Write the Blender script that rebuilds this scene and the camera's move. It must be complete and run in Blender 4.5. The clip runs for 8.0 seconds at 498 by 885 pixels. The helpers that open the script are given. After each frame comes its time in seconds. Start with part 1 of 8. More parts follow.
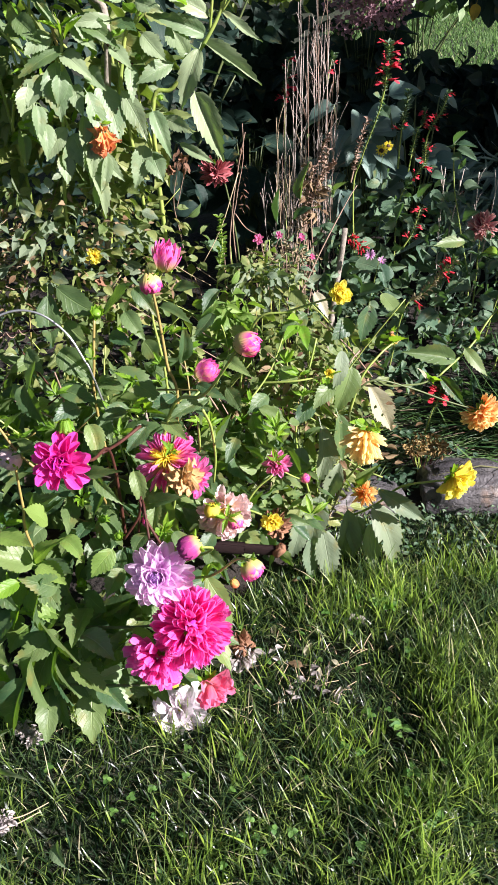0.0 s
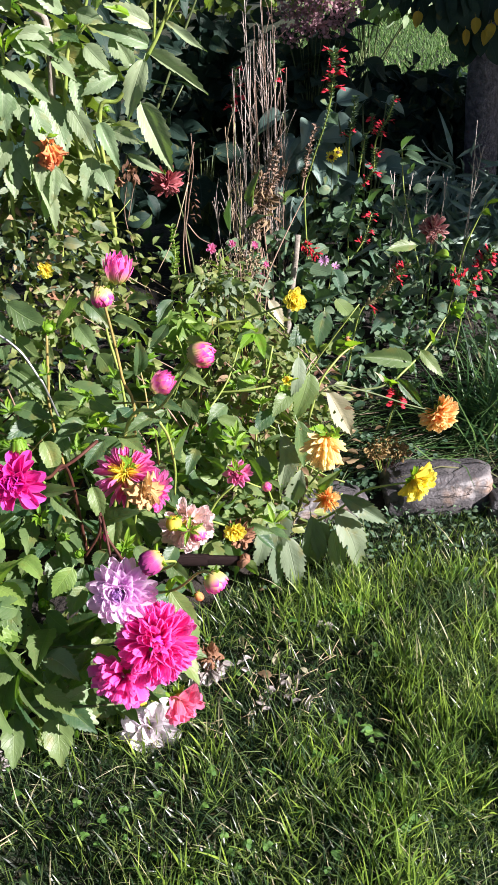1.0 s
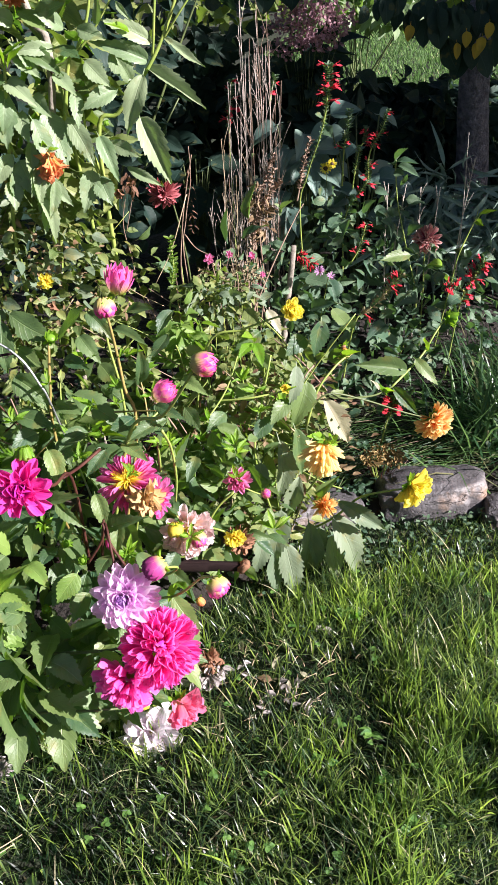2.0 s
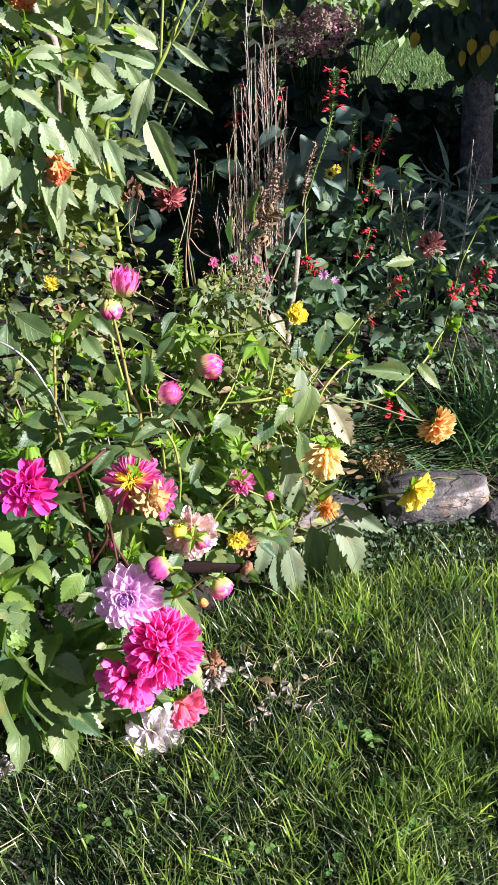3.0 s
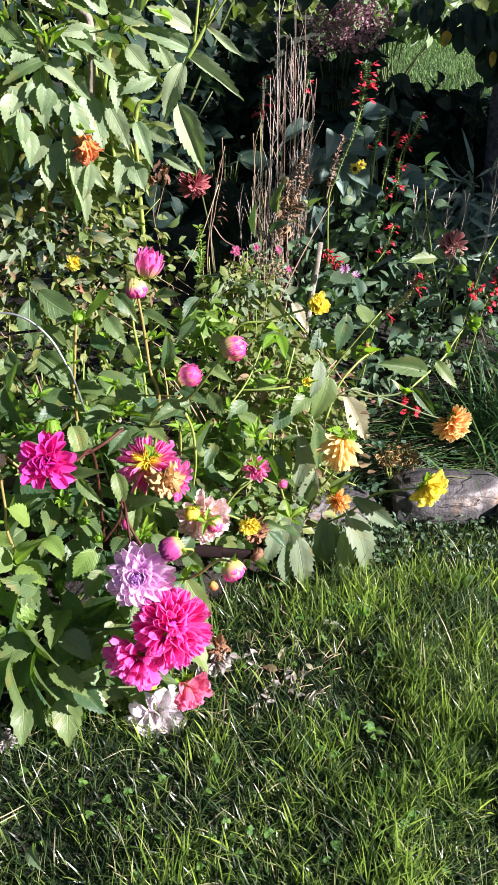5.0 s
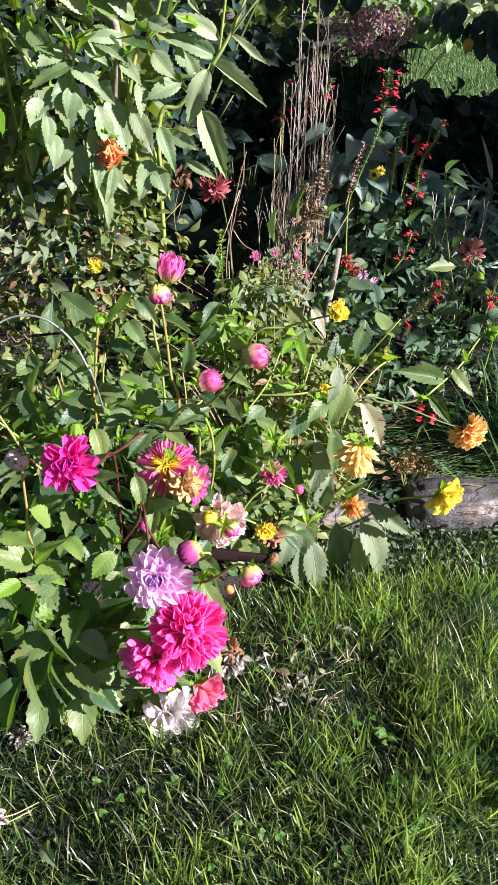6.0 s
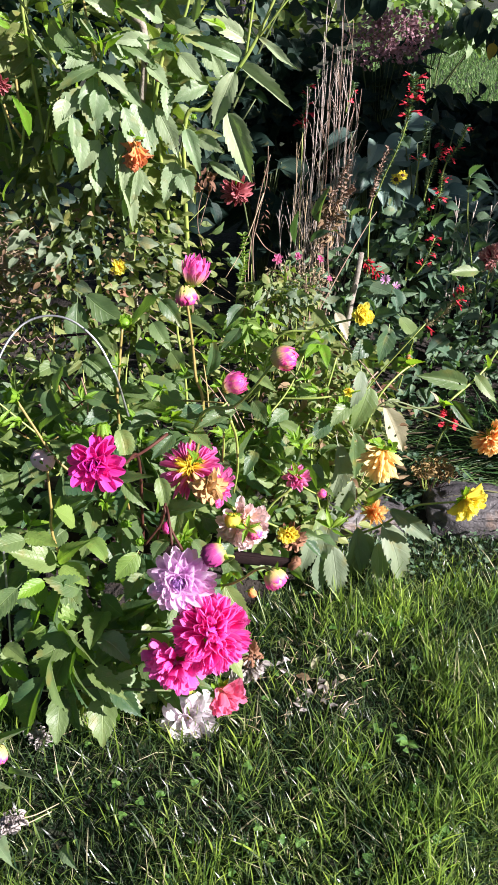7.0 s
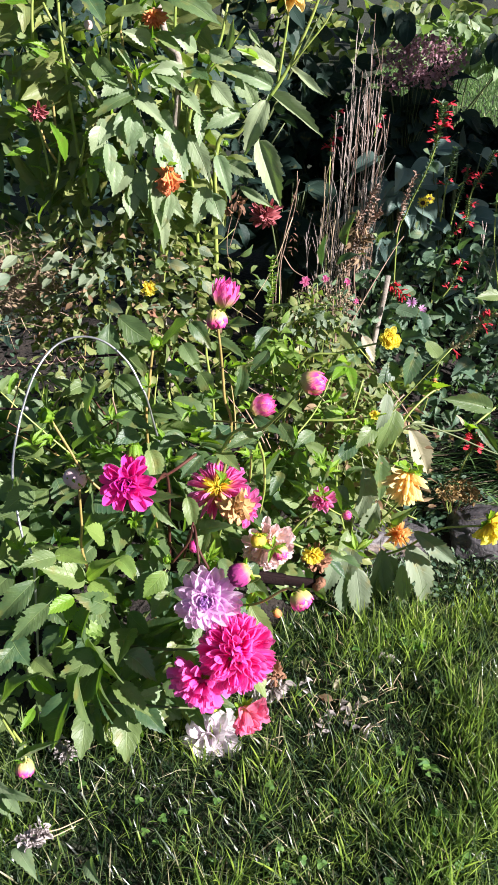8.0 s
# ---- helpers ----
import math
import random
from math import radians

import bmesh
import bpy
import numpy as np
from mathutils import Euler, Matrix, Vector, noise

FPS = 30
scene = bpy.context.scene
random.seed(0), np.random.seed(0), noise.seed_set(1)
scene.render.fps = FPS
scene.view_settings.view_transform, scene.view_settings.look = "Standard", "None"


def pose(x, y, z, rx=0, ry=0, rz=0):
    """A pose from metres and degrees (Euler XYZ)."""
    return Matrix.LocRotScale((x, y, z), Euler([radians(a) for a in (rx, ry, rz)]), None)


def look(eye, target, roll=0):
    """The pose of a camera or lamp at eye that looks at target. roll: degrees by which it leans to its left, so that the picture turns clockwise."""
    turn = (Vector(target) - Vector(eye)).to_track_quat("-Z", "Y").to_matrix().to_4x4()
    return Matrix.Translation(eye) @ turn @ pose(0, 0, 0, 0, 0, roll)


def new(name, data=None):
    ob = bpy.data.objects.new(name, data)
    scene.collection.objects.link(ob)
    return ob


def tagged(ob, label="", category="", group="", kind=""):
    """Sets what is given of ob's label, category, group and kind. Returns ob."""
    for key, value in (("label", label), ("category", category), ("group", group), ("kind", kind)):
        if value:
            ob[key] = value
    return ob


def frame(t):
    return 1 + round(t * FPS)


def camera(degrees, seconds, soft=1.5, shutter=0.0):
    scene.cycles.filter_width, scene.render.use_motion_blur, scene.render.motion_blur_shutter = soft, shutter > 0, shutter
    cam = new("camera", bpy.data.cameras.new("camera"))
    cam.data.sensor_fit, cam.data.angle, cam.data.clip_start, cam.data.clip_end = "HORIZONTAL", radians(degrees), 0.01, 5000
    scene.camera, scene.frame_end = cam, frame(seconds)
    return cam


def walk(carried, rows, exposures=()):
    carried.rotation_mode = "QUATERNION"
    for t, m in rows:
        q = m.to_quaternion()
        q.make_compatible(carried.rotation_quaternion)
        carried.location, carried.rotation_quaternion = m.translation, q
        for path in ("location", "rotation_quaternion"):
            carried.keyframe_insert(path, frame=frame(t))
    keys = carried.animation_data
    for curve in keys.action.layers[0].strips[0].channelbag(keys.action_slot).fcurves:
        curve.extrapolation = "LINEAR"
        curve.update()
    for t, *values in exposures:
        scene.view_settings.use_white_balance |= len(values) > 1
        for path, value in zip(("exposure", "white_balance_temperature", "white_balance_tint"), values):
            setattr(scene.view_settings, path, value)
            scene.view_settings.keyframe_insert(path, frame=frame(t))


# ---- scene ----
cam = camera(35.8, 8.0)
PATH = [
    (0, (0.051, 0.301, 1.491), (0.022, 1.954, 0.366), -3.4),
    (0.5, (0.056, 0.311, 1.488), (0.083, 1.967, 0.368), -3.8),
    (1, (0.063, 0.312, 1.488), (0.126, 1.972, 0.375), -3.9),
    (1.5, (0.053, 0.301, 1.503), (0.133, 1.966, 0.398), -3.9),
    (3, (0.041, 0.279, 1.505), (0.122, 1.956, 0.418), -3.3),
    (3.5, (0.026, 0.281, 1.512), (0.106, 1.958, 0.426), -2.7),
    (4, (0.032, 0.281, 1.505), (0.109, 1.958, 0.419), -2.1),
    (4.5, (0.046, 0.272, 1.498), (0.117, 1.948, 0.408), -1.5),
    (5, (0.016, 0.267, 1.488), (0.082, 1.94, 0.394), -0.8),
    (6.5, (-0.011, 0.261, 1.512), (0.016, 1.936, 0.418), -0.0),
    (7, (-0.028, 0.266, 1.499), (-0.018, 1.947, 0.415), 0.0),
    (7.5, (-0.03, 0.264, 1.508), (-0.044, 1.954, 0.44), -0.0),
    (8, (-0.041, 0.252, 1.52), (-0.086, 1.955, 0.472), -0.1),
]
walk(cam, [(t, look(eye, target, roll)) for t, eye, target, roll in PATH], [(0, 1.52, 6120, 18), (3.5, 1.59, 6120, 18), (8, 1.53, 6120, 18)])

# ---- world, sun, exposure ----
SUN = Vector((0.85, -0.42, 0.49)).normalized()
world = bpy.data.worlds.new("sky")
scene.world = world
world.use_nodes = True
wn = world.node_tree.nodes
sky = wn.new("ShaderNodeTexSky")
sky.sky_type, sky.sun_disc = "NISHITA", False
sky.sun_elevation = math.asin(SUN.z)
sky.sun_rotation = math.atan2(SUN.x, SUN.y)
world.node_tree.links.new(sky.outputs[0], wn["Background"].inputs[0])
wn["Background"].inputs[1].default_value = 0.025
sun = new("sun", bpy.data.lights.new("sun", "SUN"))
sun.data.energy, sun.data.angle, sun.data.color = 5.0, radians(0.5), (1.0, 0.94, 0.86)
sun.matrix_world = look(SUN * 20, (0, 0, 0))

rng = np.random.default_rng(7)
rnd = random.Random(11)


# ---- materials ----
class Nodes:
    """A short hand for node trees."""

    def __init__(self, name):
        self.m = bpy.data.materials.new(name)
        self.m.use_nodes = True
        self.t = self.m.node_tree
        self.b = self.t.nodes["Principled BSDF"]
        self.out = self.t.nodes["Material Output"]

    def n(self, kind, **props):
        node = self.t.nodes.new("ShaderNode" + kind)
        for k, v in props.items():
            if k == "operation":
                node.operation = v
            elif k == "data_type":
                node.data_type = v
            elif k == "blend_type":
                node.blend_type = v
            elif k == "attribute_name":
                node.attribute_name = v
        return node

    def put(self, a, b):
        self.t.links.new(a, b)

    def math(self, op, a, b=None):
        node = self.n("Math", operation=op)
        for i, v in enumerate((a, b)):
            if v is None:
                continue
            if isinstance(v, (int, float)):
                node.inputs[i].default_value = v
            else:
                self.put(v, node.inputs[i])
        return node.outputs[0]

    def mix(self, fac, a, b, blend="MIX"):
        node = self.n("Mix", data_type="RGBA", blend_type=blend)
        for i, v in ((0, fac), (6, a), (7, b)):
            if isinstance(v, (int, float)):
                node.inputs[i].default_value = v
            elif isinstance(v, tuple):
                node.inputs[i].default_value = (*v, 1)
            else:
                self.put(v, node.inputs[i])
        return node.outputs[2]

    def noise(self, scale, detail=3, where="object"):
        node = self.n("TexNoise")
        node.inputs["Scale"].default_value, node.inputs["Detail"].default_value = scale, detail
        if where == "object":
            self.put(self.n("TexCoord").outputs["Object"], node.inputs["Vector"])
        else:
            self.put(self.n("NewGeometry").outputs["Position"], node.inputs["Vector"])
        return node.outputs[0]

    def ramp(self, fac, lo, hi):
        node = self.n("MapRange")
        self.put(fac, node.inputs[0])
        node.inputs[1].default_value, node.inputs[2].default_value = lo, hi
        return node.outputs[0]

    def random(self):
        a = self.n("ObjectInfo").outputs["Random"]
        b = self.n("NewGeometry").outputs["Random Per Island"]
        return self.math("FRACT", self.math("ADD", a, b))

    def along(self):
        sep = self.n("SeparateXYZ")
        self.put(self.n("Attribute", attribute_name="lv").outputs["Vector"], sep.inputs[0])
        return sep.outputs[0], sep.outputs[1]

    def bump(self, height, strength, distance=0.01):
        node = self.n("Bump")
        node.inputs["Strength"].default_value, node.inputs["Distance"].default_value = strength, distance
        self.put(height, node.inputs["Height"])
        self.put(node.outputs[0], self.b.inputs["Normal"])
        return node.outputs[0]

    def sheer(self, colour, amount, normal=None):
        """Let some of the light through, as leaves and petals do."""
        tr = self.n("BsdfTranslucent")
        self.put(colour, tr.inputs[0])
        if normal is not None:
            self.put(normal, tr.inputs["Normal"])
        mx = self.n("MixShader")
        mx.inputs[0].default_value = amount
        self.put(self.b.outputs[0], mx.inputs[1])
        self.put(tr.outputs[0], mx.inputs[2])
        self.put(mx.outputs[0], self.out.inputs[0])


def leaf_material(name, dark, light, glow, amount=0.35, rough=0.42, spec=0.5, old=(0.20, 0.17, 0.04), aged=0.08, veins=7.0):
    k = Nodes(name)
    r = k.random()
    x, y = k.along()
    ax = k.math("ABSOLUTE", x)
    colour = k.mix(k.math("POWER", r, 1.3), dark, light)
    patch = k.noise(38, 3, "world")
    colour = k.mix(k.math("MULTIPLY", k.ramp(patch, 0.35, 0.7), 0.30), colour, light)
    speck = k.ramp(k.noise(420, 2, "world"), 0.62, 0.72)
    colour = k.mix(k.math("MULTIPLY", speck, 0.22), colour, tuple(c * 0.45 for c in dark))
    worn = k.math("MULTIPLY", k.ramp(k.noise(22, 4, "world"), 0.62 - aged, 0.78 - aged), 0.7)
    colour = k.mix(worn, colour, old)
    rib = k.ramp(ax, 0.06, 0.015)
    wave = k.math("FRACT", k.math("SUBTRACT", k.math("MULTIPLY", y, veins), k.math("MULTIPLY", ax, 1.7)))
    side = k.ramp(k.math("ABSOLUTE", k.math("SUBTRACT", wave, 0.5)), 0.05, 0.0)
    lines = k.math("MAXIMUM", rib, k.math("MULTIPLY", side, 0.5))
    colour = k.mix(k.math("MULTIPLY", lines, 0.30), colour, tuple(min(1, c * 1.6 + 0.02) for c in light))
    k.put(colour, k.b.inputs["Base Color"])
    k.put(k.math("ADD", k.math("MULTIPLY", k.noise(60, 2, "world"), 0.24), rough - 0.12), k.b.inputs["Roughness"])
    k.b.inputs["Specular IOR Level"].default_value = spec
    puff = k.math("MULTIPLY", k.math("SINE", k.math("MULTIPLY", wave, math.pi)), 0.18)
    quilt = k.math("ADD", k.math("SUBTRACT", k.math("MULTIPLY", k.noise(260, 3, "world"), 0.5), lines), puff)
    nrm = k.bump(quilt, 0.42, 0.003)
    k.sheer(k.mix(r, glow, tuple(c * 1.25 for c in glow)), amount, nrm)
    return k.m


def petal_material(name, base, tip, glow=None, amount=0.4, mid=0.35, wide=0.35, rough=0.5, edge=0.12):
    """A petal that runs from its base colour to its tip's, with fine lengthwise veins and a paler rim."""
    k = Nodes(name)
    r = k.random()
    x, y = k.along()
    colour = k.mix(k.ramp(k.math("ADD", y, k.math("MULTIPLY", k.math("SUBTRACT", r, 0.5), 0.16)), mid - wide, mid + wide), base, tip)
    colour = k.mix(k.math("MULTIPLY", r, 0.25), colour, tuple(c * 0.74 for c in tip))
    lines = k.ramp(k.math("SINE", k.math("MULTIPLY", x, 19.0)), -1.0, 1.0)
    colour = k.mix(k.math("MULTIPLY", lines, 0.16), colour, tuple(min(0.95, c * 1.15 + 0.06) for c in tip))
    rim = k.math("MULTIPLY", k.ramp(k.math("ABSOLUTE", x), 0.72, 1.0), edge)
    colour = k.mix(rim, colour, tuple(min(0.95, c * 1.1 + 0.16) for c in tip))
    k.put(colour, k.b.inputs["Base Color"])
    k.b.inputs["Roughness"].default_value = rough
    k.b.inputs["Specular IOR Level"].default_value = 0.25
    nrm = k.bump(k.math("ADD", lines, k.math("MULTIPLY", k.noise(300, 2, "world"), 0.6)), 0.20, 0.0025)
    k.sheer(colour if glow is None else k.mix(0.5, colour, glow), amount, nrm)
    return k.m


def plain_material(name, a, b, scale=30.0, rough=0.6, relief=0.3, fine=200.0, metal=0.0, spec=0.5, amount=0.0, distance=0.004):
    k = Nodes(name)
    colour = k.mix(k.ramp(k.noise(scale, 5), 0.3, 0.7), a, b)
    colour = k.mix(k.math("MULTIPLY", k.noise(fine, 2), 0.35), colour, tuple(c * 0.5 for c in a))
    colour = k.mix(k.math("MULTIPLY", k.random(), 0.25), colour, b)
    k.put(colour, k.b.inputs["Base Color"])
    k.b.inputs["Roughness"].default_value, k.b.inputs["Metallic"].default_value = rough, metal
    k.b.inputs["Specular IOR Level"].default_value = spec
    k.bump(k.math("ADD", k.noise(fine, 3), k.noise(scale * 2, 3)), relief, distance)
    if amount:
        k.sheer(colour, amount)
    return k.m


def grass_material(name, dark, light, straw, straws=0.12, amount=0.4, rough=0.32, steep=1.7):
    """Blades from deep green to lime, in drifts, with some straw among them."""
    k = Nodes(name)
    r = k.random()
    x, y = k.along()
    drift = k.ramp(k.noise(7.0, 3, "world"), 0.36, 0.66)
    share = k.math("MULTIPLY", k.math("POWER", r, steep), k.math("ADD", k.math("MULTIPLY", drift, 0.75), 0.35))
    colour = k.mix(share, dark, light)
    colour = k.mix(k.math("GREATER_THAN", r, 1.0 - straws), colour, straw)
    # blade colour darkens towards the root, painting in shade low in the turf
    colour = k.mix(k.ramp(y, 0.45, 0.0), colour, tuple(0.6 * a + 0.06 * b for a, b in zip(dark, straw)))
    colour = k.mix(k.math("MULTIPLY", k.ramp(k.math("ABSOLUTE", x), 0.35, 0.0), 0.25), colour, tuple(0.55 * c for c in light))
    k.put(colour, k.b.inputs["Base Color"])
    k.b.inputs["Roughness"].default_value = rough
    k.b.inputs["Specular IOR Level"].default_value = 0.5
    k.sheer(k.mix(k.math("MULTIPLY", share, 0.8), tuple(2.0 * c for c in dark), tuple(min(1, c * 1.5) for c in light)), amount)
    return k.m


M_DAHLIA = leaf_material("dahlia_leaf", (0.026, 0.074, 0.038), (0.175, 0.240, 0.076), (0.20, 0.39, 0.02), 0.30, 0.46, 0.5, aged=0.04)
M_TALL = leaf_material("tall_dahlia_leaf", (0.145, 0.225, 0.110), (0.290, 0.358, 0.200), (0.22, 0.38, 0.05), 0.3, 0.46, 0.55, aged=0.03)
M_HANG = leaf_material("pale_hanging_leaf", (0.105, 0.158, 0.098), (0.215, 0.258, 0.162), (0.20, 0.32, 0.06), 0.28, 0.52, 0.45, aged=0.05)
M_YOUNG = leaf_material("young_leaf", (0.095, 0.230, 0.016), (0.225, 0.380, 0.030), (0.30, 0.52, 0.02), 0.42, 0.42, 0.4, aged=0.0)
# yellow-green leaf brightened so that sunlight is part of its colour
M_LIT = leaf_material("sunlit_yellow_green_leaf", (0.095, 0.185, 0.034), (0.225, 0.330, 0.078), (0.26, 0.45, 0.03), 0.40, 0.5, 0.45, aged=0.05)
M_SMALL = leaf_material("small_leaf", (0.058, 0.112, 0.034), (0.235, 0.270, 0.090), (0.24, 0.38, 0.03), 0.28, 0.50, 0.45, aged=0.10, veins=5)
# near-black leaf whose colour itself carries the deep shade behind the bed
M_SHADE = leaf_material("shade_darkened_leaf", (0.009, 0.026, 0.020), (0.034, 0.064, 0.046), (0.05, 0.11, 0.03), 0.18, 0.58, 0.2, aged=0.02)
M_HOSTA = leaf_material("hosta_leaf", (0.110, 0.195, 0.165), (0.200, 0.285, 0.235), (0.10, 0.20, 0.09), 0.2, 0.42, 0.5, aged=0.0, veins=3)
M_SEDGE = leaf_material("sedge_leaf", (0.190, 0.290, 0.235), (0.380, 0.500, 0.400), (0.12, 0.21, 0.10), 0.25, 0.42, 0.5, aged=0.0)
M_SALVIA = leaf_material("salvia_leaf", (0.040, 0.092, 0.055), (0.130, 0.200, 0.110), (0.13, 0.28, 0.05), 0.22, 0.52, 0.4, aged=0.04)
M_CLOVER = leaf_material("clover_leaf", (0.050, 0.140, 0.030), (0.150, 0.290, 0.060), (0.20, 0.42, 0.03), 0.3, 0.5, 0.4, aged=0.0)
M_CARPET = leaf_material("carpet_leaf", (0.020, 0.056, 0.034), (0.075, 0.135, 0.075), (0.09, 0.20, 0.04), 0.22, 0.45, 0.5, aged=0.03)
M_DEADLEAF = leaf_material("dead_brown_leaf", (0.12, 0.06, 0.04), (0.26, 0.15, 0.10), (0.3, 0.15, 0.08), 0.2, 0.75, 0.2, (0.08, 0.04, 0.03), 0.1)
M_DRYLEAF = leaf_material("dry_leaf", (0.13, 0.08, 0.045), (0.34, 0.25, 0.15), (0.36, 0.24, 0.12), 0.25, 0.7, 0.2, (0.16, 0.08, 0.04), 0.1)
M_PALELEAF = leaf_material("pale_withered_leaf", (0.36, 0.34, 0.22), (0.50, 0.46, 0.32), (0.55, 0.5, 0.3), 0.25, 0.6, 0.3, (0.35, 0.3, 0.18), 0.0)
M_YELLEAF = leaf_material("yellow_leaf", (0.42, 0.28, 0.02), (0.60, 0.42, 0.04), (0.7, 0.45, 0.03), 0.4, 0.5, 0.3)
M_STEM = plain_material("green_stem", (0.20, 0.30, 0.05), (0.34, 0.39, 0.10), 20, 0.45, 0.15)
M_OCHRE = plain_material("ochre_stem", (0.24, 0.19, 0.05), (0.36, 0.27, 0.09), 20, 0.5, 0.2)
M_REDSTEM = plain_material("reddish_stem", (0.050, 0.014, 0.012), (0.095, 0.035, 0.022), 20, 0.6, 0.3, spec=0.25)
M_DARKSTEM = plain_material("dark_stem", (0.06, 0.09, 0.03), (0.12, 0.15, 0.05), 20, 0.5, 0.2)
M_TWIG = plain_material("dry_twig", (0.20, 0.12, 0.085), (0.38, 0.27, 0.20), 18, 0.75, 0.3)
M_GREYTWIG = plain_material("grey_dry_twig", (0.36, 0.30, 0.26), (0.64, 0.56, 0.49), 18, 0.75, 0.3)
M_SEED = plain_material("dry_seed_head", (0.20, 0.17, 0.08), (0.38, 0.32, 0.19), 40, 0.8, 0.3)
M_STRAW = plain_material("straw", (0.34, 0.25, 0.15), (0.52, 0.42, 0.27), 18, 0.7, 0.3)
M_RUST = plain_material("withered_bloom", (0.22, 0.10, 0.06), (0.42, 0.22, 0.12), 60, 0.8, 0.4, amount=0.2)
M_LAV = petal_material("lavender_petal", (0.74, 0.38, 0.72), (0.94, 0.67, 0.91), amount=0.55, mid=0.40, wide=0.40)
M_VIOLET = petal_material("violet_inner_petal", (0.36, 0.14, 0.48), (0.72, 0.44, 0.82), amount=0.3, mid=0.55, wide=0.4)
M_CARMINE = petal_material("dark_carmine_petal", (0.34, 0.0, 0.16), (0.82, 0.04, 0.46), amount=0.35, mid=0.5, wide=0.35)
M_PAPER = petal_material("papery_withered_petal", (0.88, 0.70, 0.30), (0.56, 0.32, 0.15), amount=0.3, mid=0.72, wide=0.35)
# the strong pale edge paints highlights onto the hot pink petals
M_PINK = petal_material("hot_pink_petal", (0.92, 0.006, 0.40), (1.0, 0.20, 0.62), amount=0.55, mid=0.52, wide=0.40, edge=0.45)
M_MAGENTA = petal_material("magenta_petal", (0.62, 0.003, 0.27), (1.0, 0.085, 0.52), amount=0.55, mid=0.52, wide=0.42, edge=0.35)
M_PINKYEL = petal_material("pink_petal_with_yellow_base", (0.92, 0.80, 0.12), (0.94, 0.26, 0.62), amount=0.55, mid=0.46, wide=0.16, edge=0.3)
M_BUD = petal_material("bud_petal", (0.72, 0.74, 0.16), (0.95, 0.09, 0.44), amount=0.35, mid=0.74, wide=0.18, edge=0.2)
M_ROSE = petal_material("rose_petal", (0.86, 0.42, 0.52), (0.86, 0.28, 0.54), amount=0.55)
M_SALMON = petal_material("salmon_petal", (0.95, 0.50, 0.45), (0.95, 0.27, 0.46), amount=0.55)
M_WHITE = petal_material("white_petal", (0.60, 0.46, 0.54), (0.84, 0.76, 0.82), amount=0.4)
M_DAWN = petal_material("half_open_petal", (0.66, 0.74, 0.10), (0.96, 0.17, 0.58), amount=0.4, mid=0.68, wide=0.20, edge=0.4)
M_CREAM = petal_material("cream_pink_petal", (0.90, 0.72, 0.48), (0.90, 0.70, 0.70), amount=0.4)
M_SPENT = petal_material("spent_orange_petal", (0.90, 0.60, 0.16), (0.72, 0.24, 0.10), amount=0.35, mid=0.6, wide=0.3)
M_YELLOW = petal_material("yellow_petal", (0.92, 0.64, 0.03), (0.97, 0.86, 0.13), amount=0.55, edge=0.2)
M_GOLD = petal_material("golden_petal", (0.97, 0.52, 0.06), (1.0, 0.82, 0.38), amount=0.55, mid=0.5, wide=0.4, edge=0.25)
M_ORANGE = petal_material("orange_petal", (0.98, 0.36, 0.05), (1.0, 0.72, 0.32), amount=0.55, mid=0.5, wide=0.4, edge=0.3)
M_RED = petal_material("scarlet_petal", (0.54, 0.025, 0.045), (0.76, 0.06, 0.09), amount=0.35)
M_FADED = petal_material("bleached_petal", (0.30, 0.26, 0.23), (0.52, 0.47, 0.46), amount=0.3)
M_WINE = petal_material("dull_red_petal", (0.24, 0.02, 0.045), (0.52, 0.15, 0.16), amount=0.25, mid=0.55, wide=0.4, edge=0.5)
M_DUSKY = petal_material("dusky_pink_petal", (0.62, 0.07, 0.15), (0.95, 0.58, 0.54), amount=0.3, mid=0.62, wide=0.3, edge=0.6)
M_PLUM = petal_material("plum_bud_petal", (0.86, 0.70, 0.12), (0.42, 0.05, 0.24), amount=0.3, mid=0.46, wide=0.2, edge=0.3)
M_MAUVE = petal_material("mauve_petal", (0.26, 0.13, 0.15), (0.50, 0.30, 0.34), amount=0.3)
M_HEART = plain_material("dark_flower_heart", (0.16, 0.02, 0.08), (0.30, 0.05, 0.16), 90, 0.7, 0.5)
M_BROWN = plain_material("brown_flower_heart", (0.03, 0.015, 0.01), (0.09, 0.04, 0.02), 90, 0.8, 0.5)
M_YHEART = plain_material("yellow_flower_heart", (0.60, 0.38, 0.02), (0.75, 0.55, 0.06), 90, 0.7, 0.5)
M_GRASS = grass_material("lawn_grass", (0.022, 0.058, 0.030), (0.375, 0.510, 0.095), (0.52, 0.47, 0.30), 0.06, 0.47, 0.28, 1.7)
M_LIME = grass_material("lime_grass", (0.085, 0.160, 0.032), (0.430, 0.580, 0.080), (0.52, 0.47, 0.30), 0.04, 0.5, 0.28, 0.9)
M_BENT = grass_material("pale_bent_grass", (0.100, 0.170, 0.050), (0.330, 0.400, 0.180), (0.55, 0.50, 0.32), 0.20, 0.38, 0.3, 0.8)
# almost black green, painting the shaded gaps between the lawn blades
M_UNDERGRASS = grass_material("shade_toned_under_grass", (0.006, 0.020, 0.008), (0.030, 0.070, 0.014), (0.10, 0.085, 0.045), 0.06)
M_LONGGRASS = grass_material("long_grass", (0.024, 0.070, 0.030), (0.170, 0.310, 0.075), (0.30, 0.28, 0.15), 0.06, steep=1.5)
